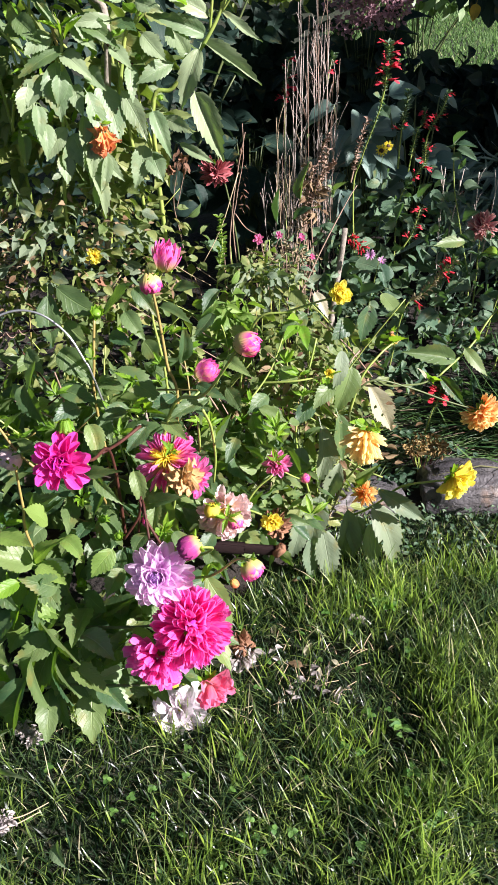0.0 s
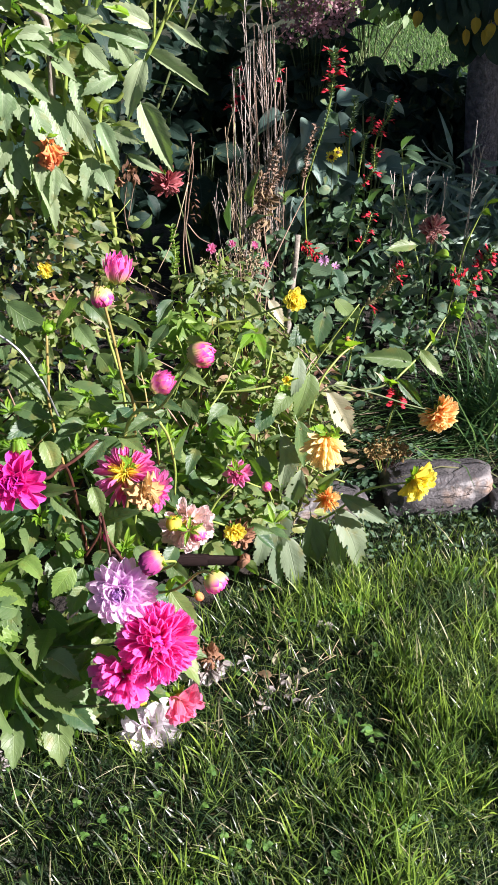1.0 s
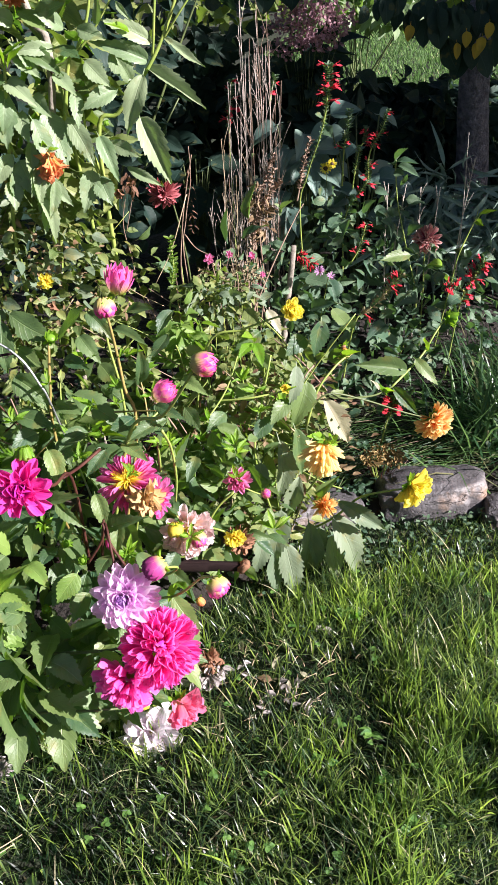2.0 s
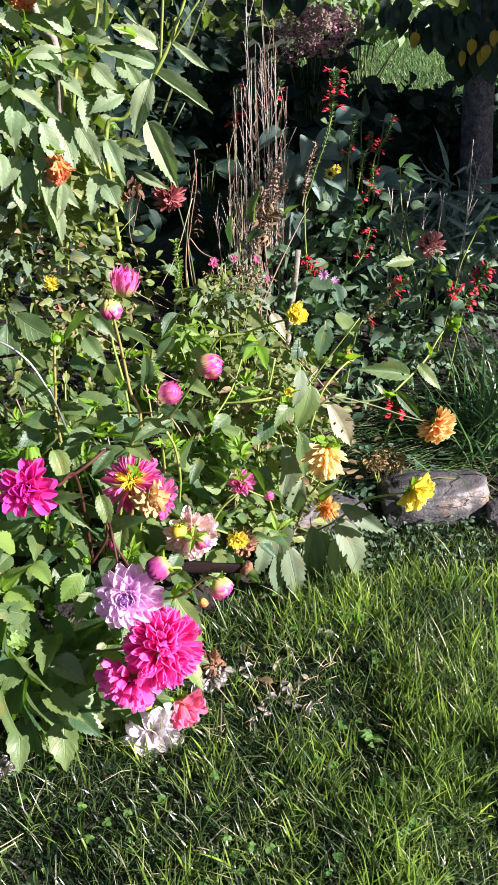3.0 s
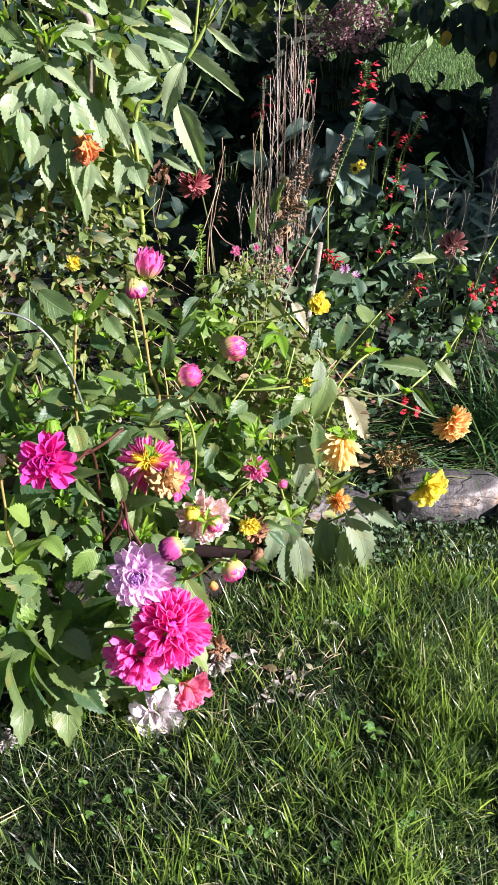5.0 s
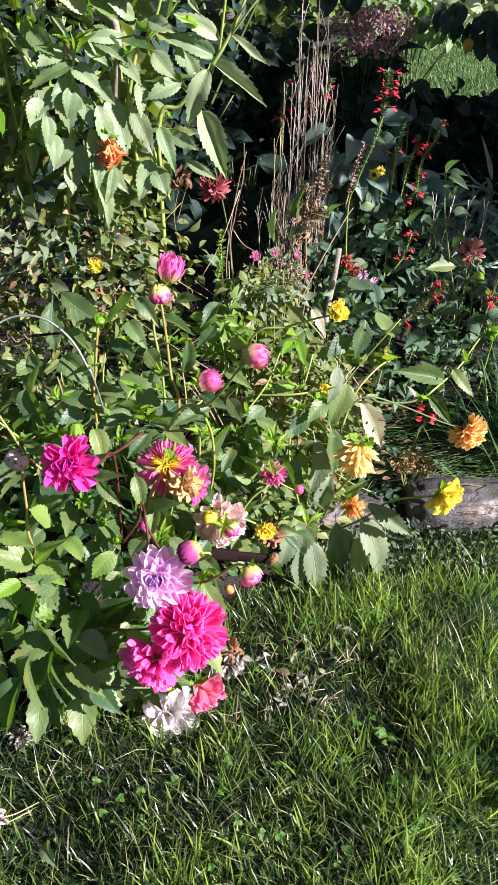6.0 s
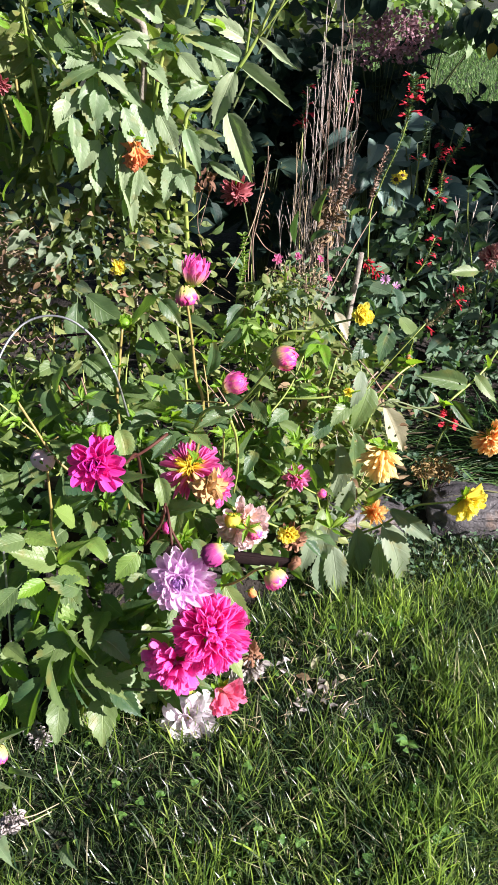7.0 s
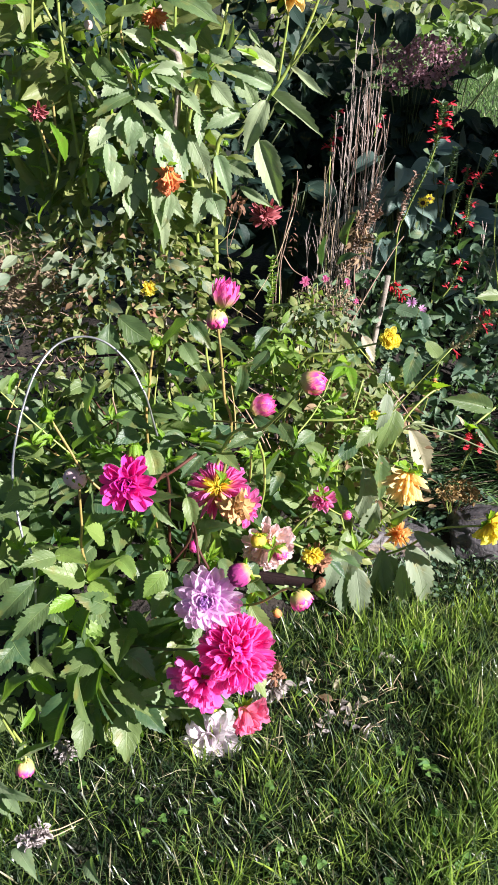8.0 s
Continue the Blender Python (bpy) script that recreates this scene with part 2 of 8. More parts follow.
M_FARGRASS = grass_material("far_grass", (0.06, 0.130, 0.036), (0.20, 0.330, 0.085), (0.40, 0.40, 0.20), 0.06, rough=0.7, steep=1.3)
M_IRON = plain_material("rusted_dark_iron", (0.012, 0.008, 0.009), (0.030, 0.017, 0.016), 40, 0.9, 0.5, 300, 0.0, 0.12)
M_WIRE = plain_material("galvanised_wire", (0.42, 0.43, 0.44), (0.62, 0.63, 0.64), 60, 0.38, 0.15, 400, 0.85)
M_STAKE = plain_material("weathered_stake", (0.20, 0.17, 0.14), (0.40, 0.35, 0.29), 40, 0.85, 0.6)
M_RAIL = plain_material("weathered_dark_wood", (0.05, 0.035, 0.03), (0.13, 0.09, 0.075), 30, 0.8, 0.5)
M_BARK = plain_material("tree_bark", (0.050, 0.042, 0.058), (0.38, 0.34, 0.38), 30, 0.9, 1.0, 85, distance=0.03)
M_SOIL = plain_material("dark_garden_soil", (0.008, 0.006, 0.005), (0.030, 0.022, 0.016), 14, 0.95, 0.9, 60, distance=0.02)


def stone_material():
    """Grey, faintly violet stone, cloudy, with pale scuffs, rusty patches and a few cracks."""
    k = Nodes("grey_field_stone")
    colour = k.mix(k.ramp(k.noise(7, 6), 0.35, 0.65), (0.052, 0.048, 0.054), (0.115, 0.104, 0.108))
    stretch = k.n("Mapping")
    stretch.inputs["Scale"].default_value = (6.0, 13.0, 17.0)
    stretch.inputs["Rotation"].default_value = (0.35, 0.30, 0.25)
    k.put(k.n("TexCoord").outputs["Object"], stretch.inputs["Vector"])
    streak = k.n("TexNoise")
    streak.inputs["Scale"].default_value, streak.inputs["Detail"].default_value, streak.inputs["Distortion"].default_value = 1.2, 7.0, 0.6
    k.put(stretch.outputs[0], streak.inputs["Vector"])
    colour = k.mix(k.math("MULTIPLY", k.ramp(streak.outputs[0], 0.58, 0.68), 0.6), colour, (0.27, 0.24, 0.235))
    colour = k.mix(k.math("MULTIPLY", k.ramp(k.noise(8, 4), 0.60, 0.70), 0.55), colour, (0.32, 0.19, 0.11))
    colour = k.mix(k.math("MULTIPLY", k.ramp(k.noise(46, 5), 0.52, 0.70), 0.55), colour, (0.05, 0.047, 0.05))
    crack = k.ramp(k.math("ABSOLUTE", k.math("SUBTRACT", streak.outputs[0], 0.47)), 0.012, 0.0)
    colour = k.mix(k.math("MULTIPLY", crack, 0.8), colour, (0.018, 0.016, 0.016))
    k.put(colour, k.b.inputs["Base Color"])
    k.b.inputs["Roughness"].default_value = 0.55
    rough_ = k.math("ADD", k.math("MULTIPLY", k.noise(30, 6), 0.8), k.math("MULTIPLY", k.noise(140, 4), 0.3))
    k.bump(k.math("SUBTRACT", rough_, k.math("MULTIPLY", crack, 0.5)), 0.8, 0.010)
    return k.m


def ground_material():
    k = Nodes("ground_thatch")
    # turf and thatch tones kept near black to stand in for shade between blades
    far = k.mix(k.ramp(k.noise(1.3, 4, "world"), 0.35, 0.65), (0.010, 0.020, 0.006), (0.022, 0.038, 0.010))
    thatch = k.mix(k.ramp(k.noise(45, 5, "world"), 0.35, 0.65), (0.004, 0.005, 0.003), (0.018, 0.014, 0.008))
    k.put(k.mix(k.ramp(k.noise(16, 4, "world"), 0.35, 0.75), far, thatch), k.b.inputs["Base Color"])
    k.b.inputs["Roughness"].default_value = 0.95
    k.bump(k.noise(70, 5, "world"), 0.8, 0.02)
    return k.m


M_STONE, M_GROUND = stone_material(), ground_material()

# ---- building helpers ----
PLACE = {}


def mesh_of(name, verts, faces, lv=None, smooth=True):
    me = bpy.data.meshes.new(name)
    me.from_pydata([tuple(v) for v in verts], [], faces)
    if lv is not None:
        at = me.attributes.new("lv", "FLOAT_VECTOR", "POINT")
        at.data.foreach_set("vector", np.asarray(lv, dtype=np.float32).ravel())
    if smooth:
        me.polygons.foreach_set("use_smooth", np.ones(len(me.polygons), dtype=bool))
    return me


def part(name, data, material, parent=None, m=None, label=""):
    """A mesh object under a thing or a part; m is its pose in the world."""
    if isinstance(data, bmesh.types.BMesh):
        me = bpy.data.meshes.new(name)
        data.to_mesh(me)
        data.free()
        me.polygons.foreach_set("use_smooth", np.ones(len(me.polygons), dtype=bool))
        data = me
    if not data.materials:
        data.materials.append(material)
    ob = new(name, data)
    m = Matrix.Identity(4) if m is None else m
    PLACE[ob] = m
    if parent is None:
        ob.matrix_basis = m
    else:
        ob.parent = parent
        ob.matrix_basis = PLACE[parent].inverted() @ m
    if label:
        ob["label"] = label
    return ob


def thing(name, at, label, category, group="", kind=""):
    ob = new(name)
    ob.empty_display_size = 0.05
    PLACE[ob] = Matrix.Translation(at)
    ob.matrix_basis = PLACE[ob]
    return tagged(ob, label, category, group, kind)


def own(me, material):
    """The same mesh with another material."""
    key = (me.name, material.name)
    if key not in OWNED:
        OWNED[key] = me.copy()
        OWNED[key].materials.clear()
        OWNED[key].materials.append(material)
    return OWNED[key]


OWNED = {}


def smooth_path(points, steps=6):
    """A rounded line through the points."""
    p = [Vector(q) for q in points]
    if len(p) < 3:
        return [p[0].lerp(p[-1], i / 3) for i in range(4)]
    p = [2 * p[0] - p[1], *p, 2 * p[-1] - p[-2]]
    out = []
    for a, b, c, d in zip(p, p[1:], p[2:], p[3:]):
        for i in range(steps):
            t = i / steps
            out.append(0.5 * (2 * b + (c - a) * t + (2 * a - 5 * b + 4 * c - d) * t * t + (3 * b - a - 3 * c + d) * t ** 3))
    return [*out, p[-2]]


def tube_into(verts, faces, points, r0, r1, sides=6):
    start = len(verts)
    n = len(points)
    side = Vector((1, 0, 0))
    for i, p in enumerate(points):
        way = (points[min(i + 1, n - 1)] - points[max(i - 1, 0)])
        way = way.normalized() if way.length > 1e-9 else Vector((0, 0, 1))
        side = (side - way * side.dot(way))
        side = side.normalized() if side.length > 1e-6 else way.orthogonal().normalized()
        up = way.cross(side)
        r = r0 + (r1 - r0) * i / (n - 1)
        for s in range(sides):
            a = 2 * math.pi * s / sides
            verts.append(p + (side * math.cos(a) + up * math.sin(a)) * r)
    for i in range(n - 1):
        for s in range(sides):
            a, b = start + i * sides + s, start + i * sides + (s + 1) % sides
            faces.append((a, b, b + sides, a + sides))
    faces.append(tuple(start + s for s in reversed(range(sides))))
    faces.append(tuple(start + (n - 1) * sides + s for s in range(sides)))


def stem(parent, points, r0, r1, material=None, name="stem", steps=6, sides=6, label=""):
    verts, faces = [], []
    slim = 0.62 if name == "stem" else 1.0
    tube_into(verts, faces, smooth_path(points, steps), r0 * slim, r1 * slim, sides)
    return part(name, mesh_of(name, verts, faces), material or M_STEM, parent, label=label)


# ---- leaf and petal shapes ----
def leaf_shape(seed, widest=0.38, tooth=0.05, fold=0.25, droop=0.18, taper=1.1, bites=0, stations=21, stalk=0.12, columns=7):
    """A leaf one long and one wide, along y, its face to z: a rounded base, full sides, a drawn-out tip."""
    r = random.Random(seed)
    verts, faces, lv = [], [], []
    twist = r.uniform(-0.22, 0.22)
    bend = r.uniform(-0.10, 0.10)
    roll = r.uniform(0.3, 0.9)
    skew = math.log(0.5) / math.log(widest)
    across = [-1 + 2 * j / (columns - 1) for j in range(columns)]
    for i in range(stations):
        t = i / (stations - 1)
        h = math.sin(math.pi * t ** skew) ** (0.72 if t < widest else taper) if 0 < t < 1 else 0.0
        h = 0.5 * max(h, 0.015)
        saw = tooth * (1 if i % 2 else -0.55) * r.uniform(0.7, 1.3) if 0.08 < t < 0.96 else 0.0
        zc = -droop * t * t + 0.04 * math.sin(4 * t + seed)
        for s in across:
            edge = abs(s) == 1
            hw = h * s * (1 + (1.3 * saw if edge else 0))
            quilt = 0.006 * math.sin(2 * math.pi * (t * 6.5 - abs(s) * 0.9)) * abs(s) * (1.2 - abs(s))
            ripple = 0.016 * math.sin(t * 13 + seed * 1.7 + (2.1 if s > 0 else 0)) * s * s
            z = zc + fold * h * abs(s) * (1 - roll * 0.55 * s * s) + quilt + ripple + twist * hw * t
            verts.append((hw + bend * math.sin(math.pi * t), t + (0.6 * max(saw, 0) if edge else 0), z))
            lv.append((s, t, 0))
    for i in range(stations - 1):
        for j in range(columns - 1):
            a = i * columns + j
            faces.append((a, a + 1, a + columns + 1, a + columns))
    for _ in range(bites):
        i, j = r.randrange(3, stations - 3), r.randrange(columns - 1)
        a = i * columns + j
        f = (a, a + 1, a + columns + 1, a + columns)
        if f in faces:
            faces.remove(f)
    if stalk:
        b = len(verts)
        verts += [(-0.022, 0.02, 0.0), (0.022, 0.02, 0.0), (0.014, -stalk, -0.03), (-0.014, -stalk, -0.03)]
        lv += [(0, 0.0, 0)] * 4
        faces.append((b, b + 3, b + 2, b + 1))
    return mesh_of("leaf_shape", verts, faces, lv)


def petal_shape(seed, cup=0.35, curl=0.1, tip=0.55, notch=0.0, stations=8, point=2.2, ruffle=0.03):
    """A petal one long and one wide, cupped across and curled along."""
    r = random.Random(seed)
    verts, faces, lv = [], [], []
    tw = r.uniform(-0.22, 0.22)
    lean = r.uniform(-0.08, 0.08)
    for i in range(stations):
        t = i / (stations - 1)
        h = 0.5 * (0.26 + 0.74 * math.sin(min(1.0, t / tip) * math.pi / 2))
        if t > tip:
            h *= math.sqrt(max(0.0, 1 - ((t - tip) / (1.015 - tip)) ** point))
        z = curl * t * t + 0.02 * math.sin(6 * t + seed)
        for s in (-1.0, -0.5, 0.0, 0.5, 1.0):
            wave = ruffle * math.sin(9 * t + 3 * s + seed) * s * s * t
            verts.append((h * s + lean * t * t, t - (notch if i == stations - 1 and s == 0 else 0), z + 2 * cup * h * s * s * 0.6 + wave + tw * h * s * t))
            lv.append((s, t, 0))
    for i in range(stations - 1):
        for j in range(4):
            a = i * 5 + j
            faces.append((a, a + 1, a + 6, a + 5))
    return mesh_of("petal_shape", verts, faces, lv)


LEAVES = [leaf_shape(i, 0.36 + 0.04 * (i % 3), 0.065, 0.15 + 0.12 * (i % 4), 0.12 + 0.10 * (i % 4), 1.05 + 0.12 * (i % 3), bites=(0, 0, 1, 0, 2, 0)[i % 6]) for i in range(10)]
PLAINER = [leaf_shape(120 + i, 0.36 + 0.04 * (i % 3), 0.06, 0.2 + 0.12 * (i % 4), 0.12 + 0.10 * (i % 4), 1.1, stations=13, columns=5) for i in range(8)]
SMALLS = [leaf_shape(20 + i, 0.42, 0.05, 0.25, 0.25, 1.0, stations=9, stalk=0.25, columns=5) for i in range(6)]
LANCES = [leaf_shape(80 + i, 0.36 + 0.04 * (i % 4), 0.085, 0.14 + 0.08 * (i % 4), 0.22 + 0.07 * (i % 4), 1.15, bites=(0, 1, 0, 2)[i % 4], stations=23) for i in range(6)]
ROUNDS = [leaf_shape(40 + i, 0.42, 0.0, 0.22, 0.22, 0.7, stations=9, stalk=0.2, columns=5) for i in range(4)]
OVALS = [leaf_shape(90 + i, 0.36 + 0.03 * i, 0.02, 0.30, 0.20 + 0.06 * i, 0.95, stations=11, stalk=0.2, columns=5) for i in range(4)]
HEARTS = [leaf_shape(160 + i, 0.34, 0.0, 0.42, 0.30 + 0.08 * i, 0.95, stations=13, stalk=0.2, columns=7) for i in range(4)]
NARROWS = [leaf_shape(60 + i, 0.35, 0.0, 0.2, 0.3, 1.0, stations=7, stalk=0.1, columns=3) for i in range(3)]
PETALS = [petal_shape(i, 0.5, 0.14, 0.68) for i in range(5)]
POINTED = [petal_shape(10 + i, 0.45, 0.12, 0.45, point=1.5) for i in range(5)]
FLATS = [petal_shape(50 + i, 0.34, 0.16, 0.52, stations=9, point=1.55) for i in range(5)]
PADDLES = [petal_shape(70 + i, 0.36, 0.10, 0.66, stations=9, point=2.4) for i in range(5)]
QUILLS = [petal_shape(110 + i, 1.1, 0.30, 0.60, stations=8, point=2.0) for i in range(4)]
RUFFLED = [petal_shape(130 + i, 0.55, 0.26, 0.66, 0.10, 8, 2.2, 0.10) for i in range(6)]
CRUMPLED = [petal_shape(150 + i, 0.7, (-0.35, 0.3, -0.2, 0.45)[i % 4], 0.62, 0.06, 9, 2.0, 0.16) for i in range(6)]
CURLED = [petal_shape(30 + i, 0.8, -0.35, 0.6, ruffle=0.12) for i in range(4)]


def frame_of(way, normal):
    y = Vector(way).normalized()
    z = Vector(normal)
    z = z - y * z.dot(y)
    z = z.normalized() if z.length > 1e-4 else y.orthogonal().normalized()
    x = y.cross(z)
    return Matrix((x, y, z)).transposed().to_4x4()


def leaf(parent, base, tip, width, material=None, normal=None, shapes=None, name="leaf"):
    """A leaf from its base to its tip, width in metres."""
    base, tip = Vector(base), Vector(tip)
    way = tip - base
    if normal is None:
        down = max(0.0, -way.normalized().z)
        normal = (rnd.uniform(-0.65, 0.6), -0.45 - 0.5 * down + rnd.uniform(-0.3, 0.3), 0.85 - 0.3 * down)
    me = rnd.choice(shapes or LEAVES)
    size = way.length * 1.03
    m = Matrix.Translation(base) @ frame_of(way, normal) @ Matrix.Diagonal((width, size, size * 0.9, 1))
    return part(name, own(me, material or M_DAHLIA), material, parent, m)


def many(name, shapes, mats, material, parent=None, label=""):
    """One mesh of many copies of small shapes, each at its own pose."""
    tables = []
    for me in shapes:
        co = np.empty(len(me.vertices) * 3, dtype=np.float64)
        me.vertices.foreach_get("co", co)
        lv = np.empty(len(me.vertices) * 3, dtype=np.float32)
        me.attributes["lv"].data.foreach_get("vector", lv)
        tables.append((co.reshape(-1, 3), lv.reshape(-1, 3), [tuple(p.vertices) for p in me.polygons]))
    verts, lvs, faces, start = [], [], [], 0
    for i, m in enumerate(mats):
        co, lv, fs = tables[(i * 7 + i // 3) % len(tables)]
        a = np.array(m)
        verts.append(co @ a[:3, :3].T + a[:3, 3])
        lvs.append(lv)
        faces += [tuple(v + start for v in f) for f in fs]
        start += len(co)
    me = mesh_of(name, np.concatenate(verts), faces, np.concatenate(lvs))
    return part(name, me, material, parent, label=label)


def cloud(n, centre, radii, size, wide=0.55, up=(0.0, -0.35, 0.85), loose=0.7, shell=0.4, droop=0.25, r=None):
    """Poses for n leaves that fill an egg-shaped space."""
    r = r or rng
    out = []
    for _ in range(n):
        d = Vector(r.normal(size=3)).normalized()
        q = shell + (1 - shell) * r.random() ** 0.6
        p = Vector(centre) + Vector((d.x * radii[0], d.y * radii[1], d.z * radii[2])) * q
        way = Vector((d.x + r.normal() * 0.6, d.y + r.normal() * 0.6, r.normal() * 0.45 - droop))
        nrm = Vector(up) + Vector(r.normal(size=3)) * loose * 0.6
        s = size * (0.6 + 0.8 * r.random())
        out.append(Matrix.Translation(p) @ frame_of(way, nrm) @ Matrix.Diagonal((s * wide, s, s, 1)))
    return out


# ---- flower heads ----
def ball(radius, flat=0.5, rough=0.1, seed=0, u=10, v=6):
    bm = bmesh.new()
    bmesh.ops.create_uvsphere(bm, u_segments=u, v_segments=v, radius=radius)
    layer = bm.verts.layers.float_vector.new("lv")
    for q in bm.verts:
        q[layer] = (0, 0.5 + 0.5 * q.co.z / radius, 0)
        q.co *= 1 + rough * noise.noise(q.co * (3 / radius) + Vector((seed, 0, 0)))
        q.co.z *= flat
    return bm


def bloom(parent, at, face, radius, material, rings=((12, 1.0, 4), (12, 0.92, 20), (11, 0.78, 38), (9, 0.58, 55), (6, 0.40, 72)), wide=0.36, heart=None, shapes=None, split=True, calyx=True, name="bloom", label="", wild=1.0, dome=0.0, cone=None, inner=None):
    """A many-petalled head: rings of (petals, length, rise in degrees); inner is (ring to begin with, material, shapes)."""
    z = Vector(face).normalized()
    x = z.orthogonal().normalized()
    at = Vector(at)
    m = Matrix.Translation(at) @ Matrix((x, z.cross(x), z)).transposed().to_4x4()
    head = part(name, ball(radius * 0.22, 0.6, 0.25, rnd.random() * 9), heart or material, parent, m, label)
    poses, kinds = [], []
    shapes = shapes or PETALS
    for i, (count, length, rise) in enumerate(rings):
        mat_, shp = (inner[1], inner[2]) if inner and i >= inner[0] else (material, shapes)
        for j in range(count):
            phi = 360 / count * (j + 0.5 * (i % 2)) + rnd.uniform(-7, 7) * wild
            s = radius * length * rnd.uniform(0.88, 1.08)
            w = radius * wide * (0.65 + 0.35 * length) * rnd.uniform(0.85, 1.1)
            kinds.append((mat_, shp))
            if dome:
                poses.append(m @ pose(0, 0, 0, 0, 0, phi) @ pose(0, 0, 0, rise + rnd.uniform(-6, 6) * wild, 0, 0) @ pose(0, radius * dome, 0, rnd.uniform(-22, 0), rnd.uniform(-26, 26), rnd.uniform(-12, 12)) @ Matrix.Diagonal((radius * wide * rnd.uniform(0.85, 1.15), s * (1 - dome), s * (1 - dome), 1)))
                continue
            poses.append(m @ pose(0, 0, radius * 0.05 * i, 0, 0, phi) @ pose(0, radius * 0.04, 0, rise + rnd.uniform(-8, 8) * wild, rnd.uniform(-10, 10) * wild, 0) @ Matrix.Diagonal((w, s, s, 1)))
    if split:
        for p, (mat_, shp) in zip(poses, kinds):
            part("petal", own(rnd.choice(shp), mat_), mat_, head, p)
    else:
        inv = m.inverted()
        petals = many("corolla", shapes, [inv @ p for p in poses], material)
        petals.parent = head
    if cone:
        part("cone", ball(radius * 0.40, 0.8, 0.1), cone, head, m @ pose(0, 0, radius * 0.10))
    if calyx:
        poses = []
        for j in range(8):
            poses.append(pose(0, 0, -radius * 0.14, 0, 0, 45 * j + rnd.uniform(-9, 9)) @ pose(0, radius * 0.05, 0, rnd.uniform(-40, 10), 0, 0) @ Matrix.Diagonal((radius * 0.24, radius * 0.5, radius * 0.5, 1)))
        c = many("calyx", POINTED, poses, M_YOUNG)
        c.parent = head
    return head


def bud(parent, at, way, radius, material, green=0.5, opened=0.0, long=1.3, name="bud", label="", bracts=6):
    """A closed or half-open head along way: pointed petals wrapped over an egg, with green bracts behind."""
    z = Vector(way).normalized()
    x = z.orthogonal().normalized()
    radius *= 0.74
    m = Matrix.Translation(at) @ Matrix((x, z.cross(x), z)).transposed().to_4x4()
    egg = ball(radius * 0.80, long, 0.04, rnd.random() * 9, 14, 10)
    core = part(name, egg, material if green < 0.9 else M_YOUNG, parent, m, label)
    verts, faces, lv = [], [], []
    for i, (count, low, high, bulge) in enumerate(((6, 120, 8, 0.84), (9, 140, 22, 0.91), (10, 150, 40, 0.99), (9, 158, 64, 1.06))):
        for j in range(count):
            mid = 2 * math.pi / count * (j + 0.5 * (i % 2)) + rnd.uniform(-0.1, 0.1)
            half = math.pi / count * 1.25
            reach = high + rnd.uniform(-7, 7)
            gape = opened * (0.5 + 0.25 * i) + rnd.uniform(0.0, 0.06) * (i > 1)
            b = len(verts)
            for k in range(8):
                t = k / 7
                th = radians(low + (reach - low) * t)
                wide = half * math.sin(math.pi * min(0.5, 0.12 + 0.55 * t)) * math.sqrt(max(0.0, 1 - max(0.0, (t - 0.55) / 0.46) ** 2))
                for s in (-1.0, 0.0, 1.0):
                    rr = radius * (bulge + 0.05 * (1 - s * s) - 0.03 * abs(s)) + radius * gape * t * t
                    a = mid + s * wide
                    verts.append(Vector((rr * math.sin(th) * math.cos(a), rr * math.sin(th) * math.sin(a), rr * math.cos(th) * long)))
                    lv.append((s, t, 0))
            for k in range(7):
                for c in range(2):
                    a = b + k * 3 + c
                    faces.append((a, a + 1, a + 4, a + 3))
    if green < 0.9:
        c = part("corolla", mesh_of("corolla", verts, faces, lv), material)
        c.parent = core
    poses = []
    for j in range(bracts):
        phi = 360 / bracts * j + rnd.uniform(-9, 9)
        poses.append(pose(0, 0, -radius * long * 0.86, 0, 0, phi) @ pose(0, radius * 0.25, 0, rnd.uniform(-35, 50), 0, 0) @ Matrix.Diagonal((radius * 0.6, radius * 1.0, radius * 1.0, 1)))
    for j in range(bracts):
        phi = 360 / bracts * (j + 0.5)
        poses.append(pose(0, 0, -radius * long * 0.85, 0, 0, phi) @ pose(0, radius * 0.62, 0, 68, 0, 0) @ Matrix.Diagonal((radius * 0.9, radius * (0.5 + 1.1 * green), radius, 1)))
    c = many("calyx", POINTED, poses, M_YOUNG)
    c.parent = core
    return core


# ---- ground ----
def height(x, y):
    return 0.012 * noise.noise(Vector((x * 1.7, y * 1.7, 0))) + (0.02 * noise.noise(Vector((x * 0.3, y * 0.3, 5))) if abs(x) + abs(y) > 6 else 0)


def bed_edge(x):
    """The y at which the lawn ends and the flower bed begins."""
    if x > 0.25:
        return 2.03 + 0.03 * math.sin(4 * x)
    return 2.03 - 0.62 * min(1.0, (0.25 - x) / 0.65) ** 0.8


def ground_sheet():
    xs = np.concatenate([[-900, -200, -60, -20, -9], np.linspace(-4, 5, 46), [9, 20, 60, 200, 900]])
    ys = np.concatenate([[-900, -200, -60, -20, -8], np.linspace(-3, 8, 56), [12, 20, 60, 200, 900]])
    verts = [(x, y, height(x, y) - (0.012 if bed_edge(x) < y < 5 else 0)) for y in ys for x in xs]
    n = len(xs)
    faces = [(j * n + i, j * n + i + 1, (j + 1) * n + i + 1, (j + 1) * n + i) for j in range(len(ys) - 1) for i in range(n - 1)]
    return mesh_of("ground", verts, faces)


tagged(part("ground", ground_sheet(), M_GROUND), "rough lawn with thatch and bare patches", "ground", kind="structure")


